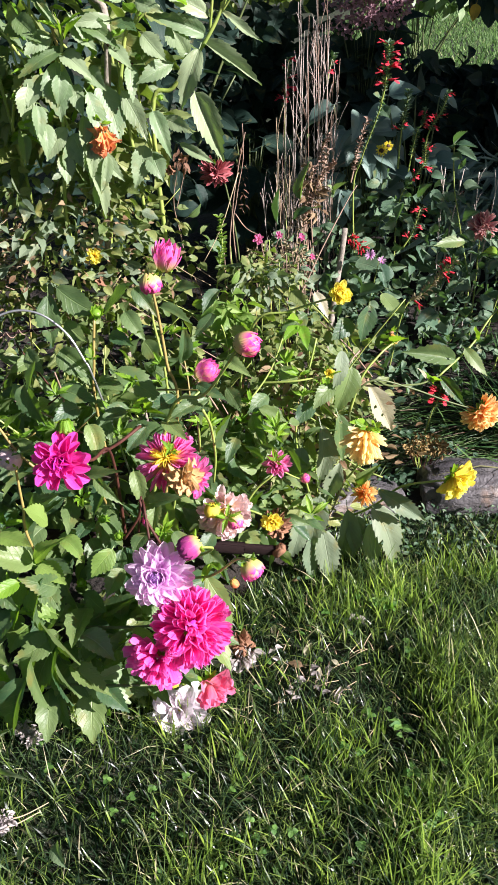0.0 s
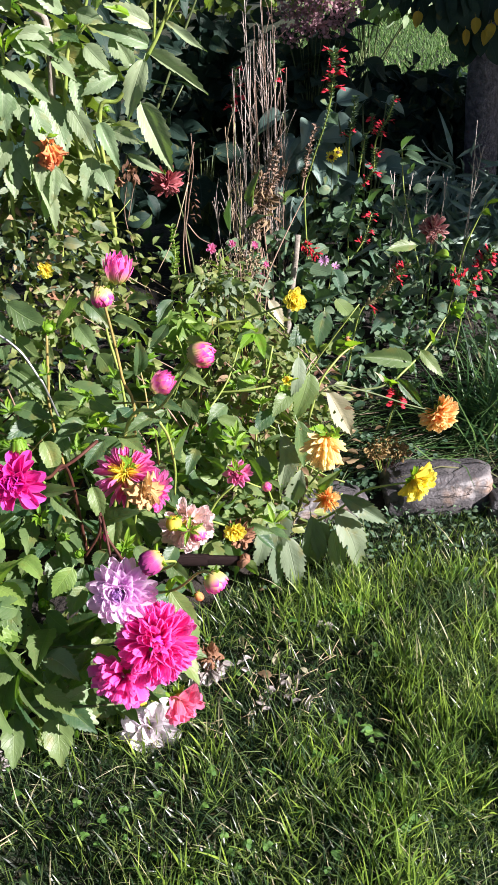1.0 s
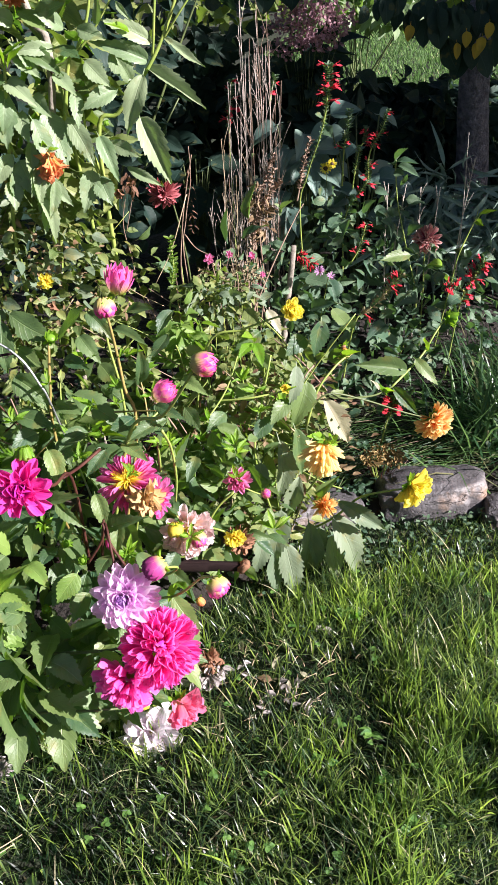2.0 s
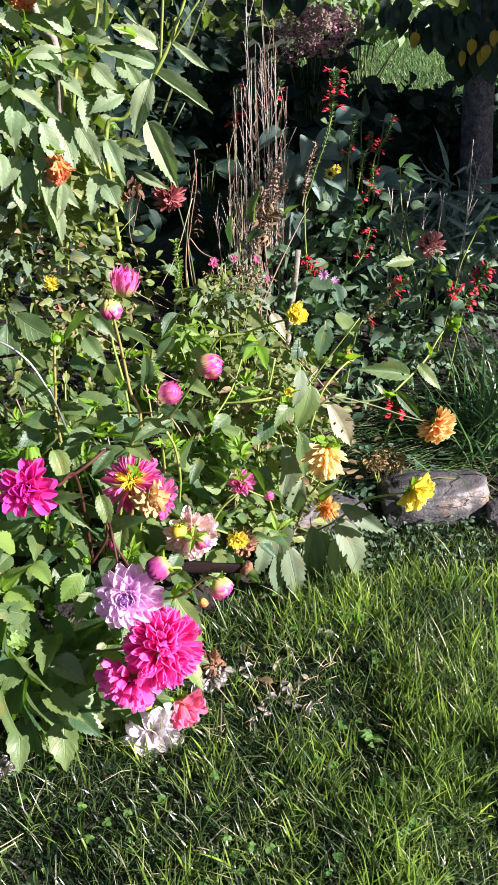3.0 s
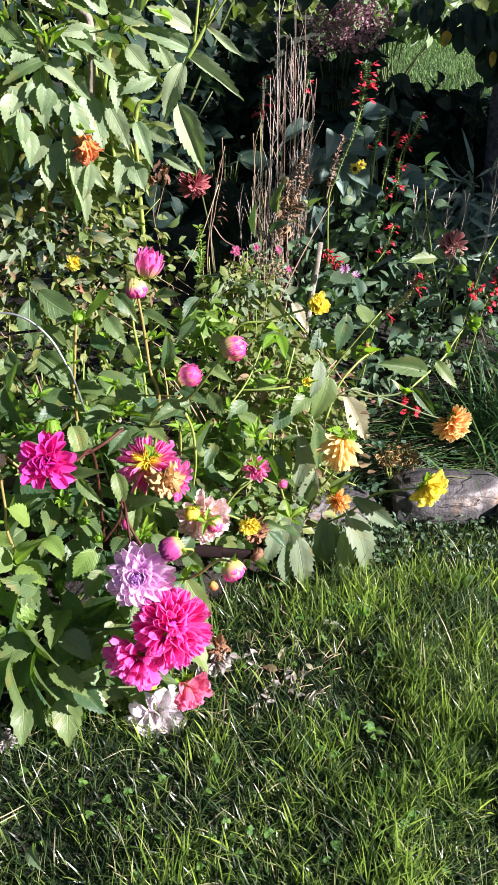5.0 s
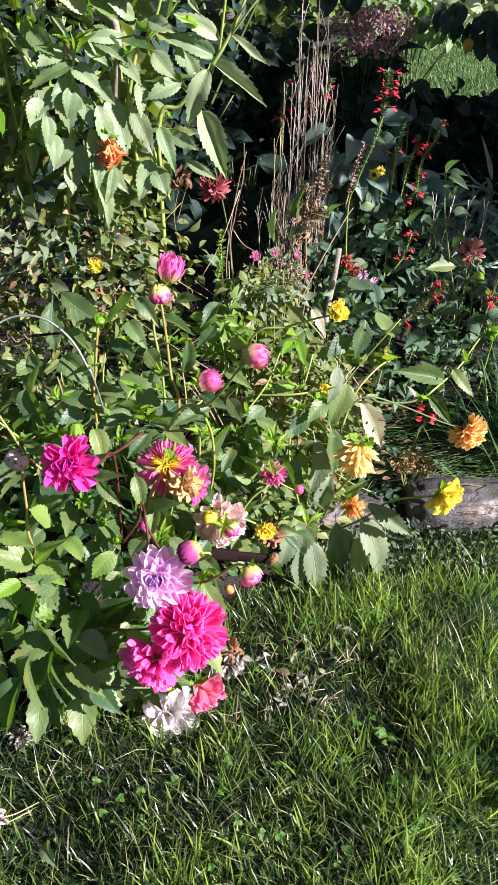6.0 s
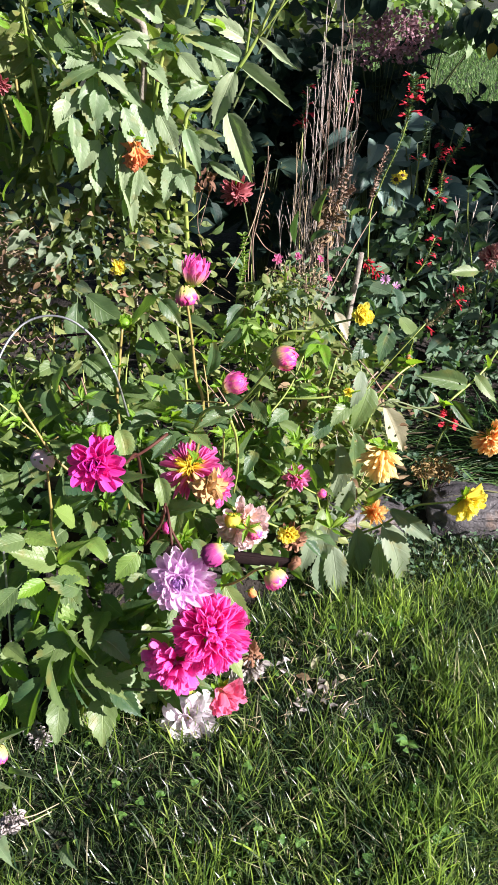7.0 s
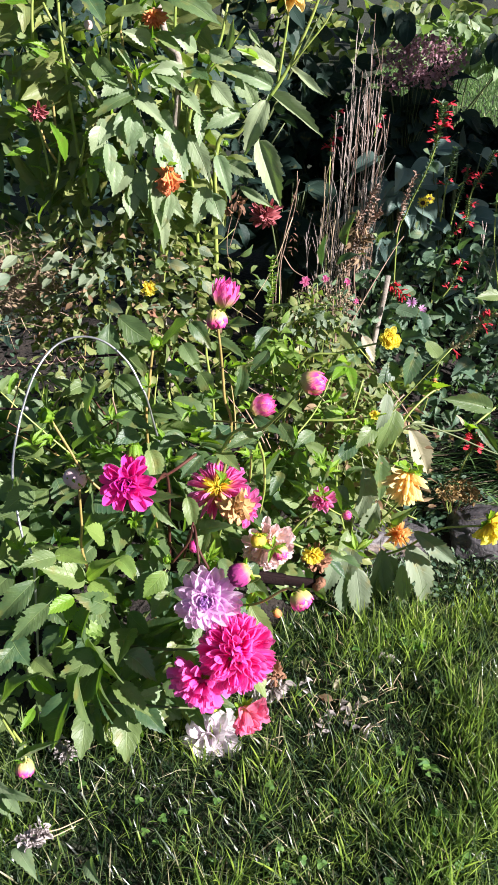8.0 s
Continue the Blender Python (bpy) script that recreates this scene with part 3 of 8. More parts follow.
def bed_sheet():
    verts, faces = [], []
    cols, rows = 60, 34
    for j in range(rows):
        for i in range(cols):
            x = -1.35 + 3.0 * i / (cols - 1)
            e = bed_edge(x) + 0.03 * noise.noise(Vector((x * 6, 3, 0)))
            y = e + (4.9 - e) * j / (rows - 1) + 0.25 * noise.noise(Vector((x * 2, 8, 0))) * j / rows
            rise = min(1.0, j / 2) * 0.03 + 0.03 * noise.noise(Vector((x * 5, y * 5, 1)))
            x += (0.22 * noise.noise(Vector((y * 1.7, i // 30, 4)))) * abs(i - cols / 2) / (cols / 2)
            verts.append((x, y, height(x, y) + (rise if 0 < j < rows - 1 and 0 < i < cols - 1 else -0.03)))
    for j in range(rows - 1):
        for i in range(cols - 1):
            a = j * cols + i
            faces.append((a, a + 1, a + cols + 1, a + cols))
    return mesh_of("bed_soil", verts, faces)


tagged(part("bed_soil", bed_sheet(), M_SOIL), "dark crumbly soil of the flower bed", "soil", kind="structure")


# ---- grass ----
def blades(name, xy, length, width, material, label, lean=0.75, seed=1, z0=0.0, droop=0.9, uneven=0.0):
    r = np.random.default_rng(seed)
    n = len(xy)
    L = length * (0.45 + 0.95 * r.random(n) ** 1.5)
    if uneven:
        L = L * np.array([(1.0 + uneven * noise.noise(Vector((x * 4.5, y * 4.5, 2)))) * (0.6 if y > 1.82 else 1.0) for x, y in xy])
    Wd = width * (0.6 + 0.7 * r.random(n))
    a = r.random(n) * 2 * math.pi
    tilt = lean * (0.25 + r.random(n))
    out = np.stack([np.cos(a), np.sin(a)], 1)
    side = np.stack([-np.sin(a + r.normal(0, 0.5, n)), np.cos(a + r.normal(0, 0.5, n))], 1)
    zs = np.array([height(x, y) for x, y in xy]) + z0 - 0.004
    verts = np.empty((n, 7, 3))
    lv = np.zeros((n, 7, 3), dtype=np.float32)
    pos, zz = xy.copy(), zs.copy()
    for k, (t, w) in enumerate(((0, 0.75), (0.35, 1.0), (0.7, 0.7), (1.0, 0.0))):
        if k:
            step = L * 0.333
            ang = tilt * (0.5 + droop * t)
            pos = pos + out * (np.sin(ang) * step)[:, None]
            zz = zz + np.cos(ang) * step
        if w:
            for s, c in ((0, -1), (1, 1)):
                verts[:, 2 * k + s, :2] = pos + side * (c * 0.5 * w * Wd)[:, None]
                verts[:, 2 * k + s, 2] = zz
                lv[:, 2 * k + s] = (c, t, 0)
        else:
            verts[:, 6, :2], verts[:, 6, 2] = pos, zz
            lv[:, 6] = (0, 1, 0)
    base = (np.arange(n) * 7)[:, None]
    quads = np.concatenate([base + np.array([[0, 1, 3, 2]]), base + np.array([[2, 3, 5, 4]])]).tolist()
    tris = (base + np.array([[4, 5, 6]])).tolist()
    me = mesh_of(name, verts.reshape(-1, 3).tolist(), quads + tris, lv.reshape(-1, 3))
    return tagged(part(name, me, material), label, "grass", kind="stuff")


def strewn(n, x0, x1, y0, y1, seed, keep):
    r = np.random.default_rng(seed)
    p = np.stack([x0 + (x1 - x0) * r.random(n), y0 + (y1 - y0) * r.random(n)], 1)
    return p[[keep(x, y) for x, y in p]]


def tufty(x, y):
    """Grass stands in clumps, thinner between them."""
    fine = noise.noise(Vector((x * 16, y * 16, 4)))
    return noise.noise(Vector((x * 6, y * 6, 9))) + 0.8 * fine > -0.30 or rnd.random() < 0.35


def lushness(x, y):
    """The lawn is worn beside the pink dahlia and thin along the stones."""
    worn = max(math.exp(-((x - 0.10) ** 2 + (y - 1.53) ** 2) / 0.060), 0.75 * math.exp(-((x + 0.12) ** 2 + (y - 1.22) ** 2) / 0.03), 0.95 * math.exp(-((x + 0.36) ** 2 + (y - 1.20) ** 2) / 0.07), 0.6 * math.exp(-((x - 0.25) ** 2 + (y - 1.33) ** 2) / 0.02))
    lush = 0.72 + 0.28 * math.exp(-((x - 0.43) ** 2 / 0.03 + (y - 1.48) ** 2 / 0.12))
    return (0.30 if y > 1.84 and x > 0.2 else lush) * (1 - 0.88 * worn)


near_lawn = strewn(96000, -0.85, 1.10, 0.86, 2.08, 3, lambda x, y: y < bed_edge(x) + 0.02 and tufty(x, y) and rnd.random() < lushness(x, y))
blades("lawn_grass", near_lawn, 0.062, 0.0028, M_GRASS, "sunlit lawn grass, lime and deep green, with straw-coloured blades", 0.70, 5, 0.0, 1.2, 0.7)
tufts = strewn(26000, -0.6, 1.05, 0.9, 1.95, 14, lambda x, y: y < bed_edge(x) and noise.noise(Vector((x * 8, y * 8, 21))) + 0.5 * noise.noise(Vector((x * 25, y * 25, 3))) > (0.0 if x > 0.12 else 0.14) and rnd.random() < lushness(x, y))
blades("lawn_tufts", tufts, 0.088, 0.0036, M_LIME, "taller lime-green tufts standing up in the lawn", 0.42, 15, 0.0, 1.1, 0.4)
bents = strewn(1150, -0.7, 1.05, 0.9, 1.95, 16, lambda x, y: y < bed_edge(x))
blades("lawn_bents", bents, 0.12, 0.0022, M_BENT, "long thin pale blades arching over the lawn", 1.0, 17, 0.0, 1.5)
blades("lawn_undergrowth", strewn(30000, -0.85, 1.10, 0.86, 2.06, 4, lambda x, y: y < bed_edge(x) + 0.03), 0.040, 0.0036, M_UNDERGRASS, "short grass coloured dark for the shade beneath the longer blades", 1.2, 6)
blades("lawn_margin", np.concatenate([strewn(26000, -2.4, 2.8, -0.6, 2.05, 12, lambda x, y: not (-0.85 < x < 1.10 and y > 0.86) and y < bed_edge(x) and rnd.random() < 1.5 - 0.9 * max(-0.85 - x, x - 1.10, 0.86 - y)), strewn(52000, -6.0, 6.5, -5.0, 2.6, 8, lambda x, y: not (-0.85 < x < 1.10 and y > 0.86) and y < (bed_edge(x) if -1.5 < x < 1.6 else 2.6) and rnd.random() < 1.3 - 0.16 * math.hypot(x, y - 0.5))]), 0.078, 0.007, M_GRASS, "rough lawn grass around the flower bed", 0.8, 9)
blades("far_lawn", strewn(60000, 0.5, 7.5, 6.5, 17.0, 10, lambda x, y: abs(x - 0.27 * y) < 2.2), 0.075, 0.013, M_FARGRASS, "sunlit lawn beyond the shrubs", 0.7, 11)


def tuft(name, centre, spread, n, length, width, seed, label):
    r = np.random.default_rng(seed)
    xy = np.array(centre)[None, :] + r.normal(size=(n, 2)) * np.array(spread)
    return blades(name, xy, length, width, M_LONGGRASS, label, 0.75, seed, 0.0, 1.5)


tuft("grass_tussock", (1.05, 2.42), (0.13, 0.13), 640, 0.34, 0.008, 21, "tussock of long dark green arching grass")
tuft("grass_tussock", (1.30, 2.62), (0.16, 0.16), 640, 0.36, 0.008, 22, "tussock of long dark green arching grass")


def clover():
    poses = []
    for x, y in strewn(200, -0.7, 1.0, 1.0, 2.0, 30, lambda x, y: y < bed_edge(x) - 0.02):
        h = height(x, y) + rng.uniform(0.015, 0.05)
        s, a = rng.uniform(0.007, 0.013), rng.uniform(0, 360)
        for j in range(3):
            poses.append(pose(x, y, h, rng.uniform(-15, 15), rng.uniform(-15, 15), a + 120 * j) @ Matrix.Diagonal((s * 0.95, s, s, 1)))
    return tagged(many("clover", ROUNDS, poses, M_CLOVER), "clover leaves scattered through the lawn", "clover", kind="stuff")


clover()


# ---- edging stones ----
def stone(centre, size, turn, seed, label="rough grey field stone edging the bed"):
    """A flat-bedded block: blunt corners, a chipped front edge and low ridges along its beds."""
    bm = bmesh.new()
    bmesh.ops.create_icosphere(bm, subdivisions=5, radius=1.0)
    for v in bm.verts:
        p = v.co.copy()
        q = Vector([math.copysign(abs(c) ** 0.55, c) for c in p])
        q *= 0.84 + 0.15 * noise.noise(p * 1.2 + Vector((seed, 0, 0))) + 0.07 * noise.noise(p * 3.4 + Vector((0, seed, 0)))
        beds = noise.noise(Vector((q.x * 1.2, q.y * 5 + seed, q.z * 9)))
        chip = max(0.0, noise.noise(q * 2.6 + Vector((seed, seed, 0))) - 0.15)
        q *= 1 + 0.030 * beds + 0.012 * noise.noise(q * 14) - 0.16 * chip
        q.z *= 1 - 0.22 * max(0.0, -q.y) * (q.z > 0)
        v.co = Vector((q.x * size[0], q.y * size[1], q.z * size[2]))
    ob = part("edging_stone", bm, M_STONE, None, Matrix.Translation(centre) @ pose(0, 0, 0, 0, 0, turn))
    return tagged(ob, label, "stone", "stones edging the bed")


stone((0.680, 2.13, 0.042), (0.195, 0.098, 0.088), -3, 1.0, "long grey field stone with pale streaks edging the bed")
stone((0.37, 2.13, 0.018), (0.120, 0.075, 0.058), 5, 2.0)
stone((0.25, 2.10, 0.025), (0.110, 0.070, 0.055), 12, 3.0)
stone((0.885, 2.04, 0.02), (0.075, 0.065, 0.055), -10, 4.0, "small grey stone beside the long edging stone")
stone((1.10, 2.10, 0.03), (0.11, 0.08, 0.06), 6, 5.0)
stone((0.02, 1.98, 0.015), (0.10, 0.07, 0.05), 30, 6.0)


# ---- iron bar, rails, hoop, stake ----
def bar(name, a, b, w, h, material, label, category):
    a, b = Vector(a), Vector(b)
    bm = bmesh.new()
    bmesh.ops.create_cube(bm, size=1.0)
    bmesh.ops.bevel(bm, geom=bm.edges[:], offset=0.12, segments=2, affect="EDGES")
    bmesh.ops.subdivide_edges(bm, edges=bm.edges[:], cuts=2)
    for v in bm.verts:
        v.co.x += 0.05 * noise.noise(v.co * 4)
        v.co.z += 0.05 * noise.noise(v.co * 5 + Vector((3, 0, 0)))
    m = Matrix.Translation((a + b) / 2) @ frame_of(b - a, (0, 0, 1)) @ Matrix.Diagonal((w, (b - a).length, h, 1))
    return part(name, bm, material, PARENT[0], m, label)


PARENT = [thing("bed_rail", (-0.35, 1.6, 0), "dark rusty iron rail on short posts at the bed's front", "rail")]
bar("rail", (-0.565, 1.600, 0.409), (0.083, 1.570, 0.335), 0.016, 0.026, M_IRON, "", "")
bar("post", (-0.62, 1.60, 0.0), (-0.62, 1.60, 0.36), 0.02, 0.02, M_IRON, "", "")
bar("post", (-0.14, 1.58, 0.0), (-0.14, 1.58, 0.34), 0.016, 0.016, M_IRON, "", "")
bar("end_knob", (0.075, 1.565, 0.347), (0.087, 1.565, 0.335), 0.022, 0.03, M_RUST, "broken rusty end", "")
PARENT = [thing("fallen_rail", (-0.6, 1.75, 0), "weathered dark wooden rail lying among the stems", "rail")]
bar("rail", (-0.784, 1.800, 0.419), (-0.232, 1.750, 0.410), 0.02, 0.03, M_RAIL, "", "")
bar("post", (-0.66, 1.79, 0.0), (-0.66, 1.79, 0.43), 0.025, 0.025, M_RAIL, "", "")

hoop = thing("wire_hoop", (-0.56, 1.42, 0), "bent galvanised wire hoop standing among the dahlias", "plant support")
stem(hoop, [(-0.56, 1.42, 0.0), (-0.518, 1.460, 0.460), (-0.544, 1.500, 0.502), (-0.574, 1.580, 0.604), (-0.588, 1.700, 0.657), (-0.557, 1.760, 0.752), (-0.519, 1.820, 0.799), (-0.464, 1.840, 0.816), (-0.408, 1.840, 0.804), (-0.359, 1.830, 0.761), (-0.330, 1.820, 0.702), (-0.313, 1.820, 0.639), (-0.27, 1.86, 0.3), (-0.25, 1.88, 0.0)], 0.0026, 0.0026, M_WIRE, "arch", 5, 8)
stem(hoop, [(-0.731, 1.800, 0.755), (-0.570, 1.820, 0.757), (-0.468, 1.830, 0.769), (-0.371, 1.835, 0.776)], 0.003, 0.003, M_IRON, "cross_wire", 5, 6, "dark twisted cross wire")
stem(hoop, [(-0.720, 1.760, 0.676), (-0.643, 1.760, 0.674), (-0.582, 1.755, 0.676)], 0.003, 0.003, M_IRON, "cross_wire", 5, 6, "dark twisted cross wire")
part("wire_knob", ball(0.006, 1.0), M_WIRE, hoop, Matrix.Translation((-0.580, 1.750, 0.680)))
coil = []
for i in range(90):
    t = i / 89
    p = Vector((-0.718, 1.800, 0.758)).lerp(Vector((-0.383, 1.830, 0.775)), t)
    coil.append(p + Vector((0, math.cos(t * 75), math.sin(t * 75))) * (0.005 + 0.004 * math.sin(t * 19) ** 2))
stem(hoop, coil, 0.0011, 0.0011, M_TWIG, "tendril", 1, 4, "dry tendril wound round the wire")

cane = thing("wooden_stake", (-0.40, 2.53, 0), "pale wooden stake standing among the tall dahlia's leaves", "stake")
stem(cane, [(-0.33, 2.53, 0.0), (-0.37, 2.52, 0.7), (-0.285, 2.500, 1.257), (-0.310, 2.500, 1.354), (-0.331, 2.500, 1.440)], 0.010, 0.009, M_STAKE, "shaft", 6, 9)
stake = thing("wooden_stake", (0.33, 2.72, 0), "weathered wooden plant stake leaning in the bed", "stake")
bm = bmesh.new()
bmesh.ops.create_cone(bm, cap_ends=True, segments=9, radius1=0.0125, radius2=0.009, depth=1.0)
bmesh.ops.subdivide_edges(bm, edges=[e for e in bm.edges if abs(e.verts[0].co.z - e.verts[1].co.z) > 0.5], cuts=8)
for v in bm.verts:
    v.co += Vector((noise.noise(v.co * 9), noise.noise(v.co * 9 + Vector((5, 0, 0))), 0)) * 0.002
a, b = Vector((0.255, 2.62, 0.0)), Vector((0.362, 2.760, 0.641))
part("shaft", bm, M_STAKE, stake, Matrix.Translation((a + b) / 2) @ (b - a).to_track_quat("Z", "Y").to_matrix().to_4x4() @ Matrix.Diagonal((1, 1, (b - a).length, 1)))

# ---- the tree that shades the back of the bed ----
tree = thing("tree", (1.42, 4.3, 0), "broad-leaved tree with grey bark and a few yellow leaves", "tree")
verts, faces = [], []
axis = smooth_path([(1.52, 4.30, -0.05), (1.485, 4.28, 0.5), (1.46, 4.280, 0.889), (1.50, 4.34, 1.8), (1.6, 4.45, 2.6)], 8)
tube_into(verts, faces, axis, 0.088, 0.060, 18)
for v in verts:
    d = 1 + 0.10 * noise.noise(Vector((v.x * 14, v.y * 14, v.z * 3))) + 0.07 * noise.noise(Vector(v) * 30)
    c = min(axis, key=lambda p: abs(p.z - v.z))
    v.x, v.y = c.x + (v.x - c.x) * d, c.y + (v.y - c.y) * d
part("trunk", mesh_of("trunk", verts, faces), M_BARK, tree)
for q in (((1.42, 4.33, 1.8), (0.9, 4.5, 2.3), (0.1, 4.6, 2.7), (-0.9, 4.7, 2.8)), ((1.5, 4.4, 2.3), (2.2, 4.6, 2.9), (3.2, 4.8, 3.5)), ((1.45, 4.36, 2.0), (1.9, 4.2, 2.4), (2.6, 4.3, 2.6)), ((1.55, 4.45, 2.5), (1.4, 4.9, 3.4), (1.7, 5.2, 4.4)), ((1.5, 4.4, 2.4), (0.6, 4.9, 3.3), (-0.5, 5.3, 3.9))):
    stem(tree, q, 0.05, 0.012, M_BARK, "limb", 6, 8)
crown = []
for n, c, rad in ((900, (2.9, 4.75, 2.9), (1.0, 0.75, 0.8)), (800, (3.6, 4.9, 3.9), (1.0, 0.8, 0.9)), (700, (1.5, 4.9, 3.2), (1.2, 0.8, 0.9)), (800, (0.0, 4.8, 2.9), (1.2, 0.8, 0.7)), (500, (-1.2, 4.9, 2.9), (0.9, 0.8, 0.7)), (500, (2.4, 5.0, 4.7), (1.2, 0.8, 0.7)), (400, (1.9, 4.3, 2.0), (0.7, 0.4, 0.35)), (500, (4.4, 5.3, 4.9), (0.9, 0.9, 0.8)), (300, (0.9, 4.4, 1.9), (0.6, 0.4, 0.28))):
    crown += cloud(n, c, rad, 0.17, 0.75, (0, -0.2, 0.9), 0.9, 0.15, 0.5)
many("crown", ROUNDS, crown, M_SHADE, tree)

# an unseen second tree, added to throw shade over the back of the bed
unseen_shade_tree = thing("tree", (4.6, 3.3, 0), "unseen broad-leaved tree added to shade the back of the bed", "tree")
stem(unseen_shade_tree, [(4.6, 3.3, -0.05), (4.55, 3.25, 1.0), (4.5, 3.2, 2.2), (4.4, 3.2, 3.4)], 0.14, 0.06, M_BARK, "trunk", 6, 14)
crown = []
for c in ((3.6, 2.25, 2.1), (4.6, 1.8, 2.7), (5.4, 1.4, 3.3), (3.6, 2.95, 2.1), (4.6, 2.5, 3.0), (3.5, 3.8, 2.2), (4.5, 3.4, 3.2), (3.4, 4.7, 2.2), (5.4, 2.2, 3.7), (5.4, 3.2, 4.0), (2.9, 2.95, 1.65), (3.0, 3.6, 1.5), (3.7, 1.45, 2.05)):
    stem(unseen_shade_tree, [(4.55, 3.25, 1.2), (Vector((4.55, 3.25, 1.8)) + Vector(c)) / 2, c], 0.045, 0.012, M_BARK, "limb", 5, 7)
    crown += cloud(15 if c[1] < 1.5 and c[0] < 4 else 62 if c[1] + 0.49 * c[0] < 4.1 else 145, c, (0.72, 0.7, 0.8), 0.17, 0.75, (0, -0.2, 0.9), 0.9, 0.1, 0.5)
many("crown", ROUNDS, crown, M_SHADE, unseen_shade_tree)

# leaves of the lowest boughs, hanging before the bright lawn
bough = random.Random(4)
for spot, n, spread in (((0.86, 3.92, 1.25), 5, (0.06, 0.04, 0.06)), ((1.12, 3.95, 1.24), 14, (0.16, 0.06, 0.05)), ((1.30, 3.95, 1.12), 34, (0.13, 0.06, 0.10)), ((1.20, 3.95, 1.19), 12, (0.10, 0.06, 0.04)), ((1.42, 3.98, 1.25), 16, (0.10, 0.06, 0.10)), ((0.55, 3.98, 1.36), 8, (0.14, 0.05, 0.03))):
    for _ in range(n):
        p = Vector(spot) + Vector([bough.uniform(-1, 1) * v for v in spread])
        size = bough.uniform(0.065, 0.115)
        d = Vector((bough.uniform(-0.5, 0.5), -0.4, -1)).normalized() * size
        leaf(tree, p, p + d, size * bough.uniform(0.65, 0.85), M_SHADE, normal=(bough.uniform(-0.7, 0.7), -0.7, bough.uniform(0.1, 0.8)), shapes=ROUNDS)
for x, z in ((1.217, 1.077), (1.254, 1.119), (1.323, 1.094), (1.301, 1.073), (1.013, 1.158), (1.350, 1.147)):
    p = Vector((x, 3.86, z))
    leaf(tree, p, p + Vector((bough.uniform(-0.02, 0.01), -0.03, -0.055)), 0.042, M_YELLEAF, normal=(bough.uniform(-0.5, 0.5), -0.9, 0.35), shapes=ROUNDS)


# ---- the tall dahlia at the back ----
tall = thing("dahlia_plant", (-0.35, 2.56, 0), "tall leafy dahlia with pale green toothed leaves and spent orange blooms", "dahlia", "dahlias in the bed")
stem(tall, [(-0.22, 2.56, 0.0), (-0.2, 2.54, 0.55), (-0.192, 2.500, 1.070), (-0.130, 2.490, 1.133), (-0.045, 2.460, 1.229), (0.008, 2.460, 1.307), (0.059, 2.460, 1.413), (0.093, 2.460, 1.504)], 0.012, 0.005, M_STEM)
stem(tall, [(-0.023, 2.460, 1.264), (-0.012, 2.450, 1.331), (-0.000, 2.450, 1.427), (-0.025, 2.460, 1.416)], 0.0055, 0.005, M_STEM)
stem(tall, [(0.008, 2.460, 1.301), (0.051, 2.440, 1.354), (0.091, 2.440, 1.400), (0.111, 2.440, 1.435)], 0.005, 0.003, M_STEM)
stem(tall, [(-0.36, 2.58, 0.0), (-0.38, 2.56, 0.6), (-0.253, 2.480, 1.203), (-0.210, 2.470, 1.288), (-0.171, 2.460, 1.362), (-0.150, 2.460, 1.445)], 0.011, 0.005, M_STEM)
stem(tall, [(-0.219, 2.470, 1.275), (-0.161, 2.460, 1.331), (-0.108, 2.450, 1.396)], 0.005, 0.004, M_STEM)
stem(tall, [(-0.48, 2.55, 0.0), (-0.465, 2.470, 0.635), (-0.461, 2.460, 0.760), (-0.461, 2.460, 0.843), (-0.430, 2.450, 1.028), (-0.399, 2.430, 1.198), (-0.381, 2.420, 1.295)], 0.011, 0.006, M_STEM)
stem(tall, [(-0.55, 2.6, 0.0), (-0.58, 2.58, 0.8), (-0.60, 2.55, 1.3), (-0.58, 2.52, 1.62)], 0.011, 0.005, M_STEM)
stem(tall, [(-0.80, 2.82, 0.0), (-0.84, 2.86, 0.7), (-0.90, 2.88, 1.2), (-0.94, 2.88, 1.55)], 0.010, 0.005, M_STEM)
stem(tall, [(-0.28, 2.62, 0.0), (-0.26, 2.6, 0.8), (-0.30, 2.58, 1.3), (-0.27, 2.55, 1.62)], 0.011, 0.005, M_STEM)
stem(tall, [(-0.308, 2.460, 1.306), (-0.283, 2.440, 1.256), (-0.254, 2.430, 1.210), (-0.219, 2.430, 1.202)], 0.004, 0.003, M_REDSTEM)
leaf(tall, (-0.412, 2.435, 1.218), (-0.411, 2.385, 1.092), 0.075, M_TALL, normal=(0.22 + rnd.uniform(-0.35, 0.3), -0.85, 0.38 + rnd.uniform(-0.25, 0.25)))
leaf(tall, (-0.373, 2.435, 1.162), (-0.359, 2.385, 1.102), 0.040, M_TALL, normal=(0.22 + rnd.uniform(-0.35, 0.3), -0.85, 0.38 + rnd.uniform(-0.25, 0.25)))
leaf(tall, (-0.415, 2.435, 1.060), (-0.467, 2.385, 0.995), 0.050, M_TALL, normal=(0.22 + rnd.uniform(-0.35, 0.3), -0.85, 0.38 + rnd.uniform(-0.25, 0.25)))
leaf(tall, (-0.399, 2.435, 1.044), (-0.372, 2.385, 0.965), 0.060, M_TALL, normal=(0.22 + rnd.uniform(-0.35, 0.3), -0.85, 0.38 + rnd.uniform(-0.25, 0.25)))
leaf(tall, (-0.310, 2.435, 1.159), (-0.269, 2.385, 1.034), 0.077, M_TALL, normal=(0.22 + rnd.uniform(-0.35, 0.3), -0.85, 0.38 + rnd.uniform(-0.25, 0.25)))
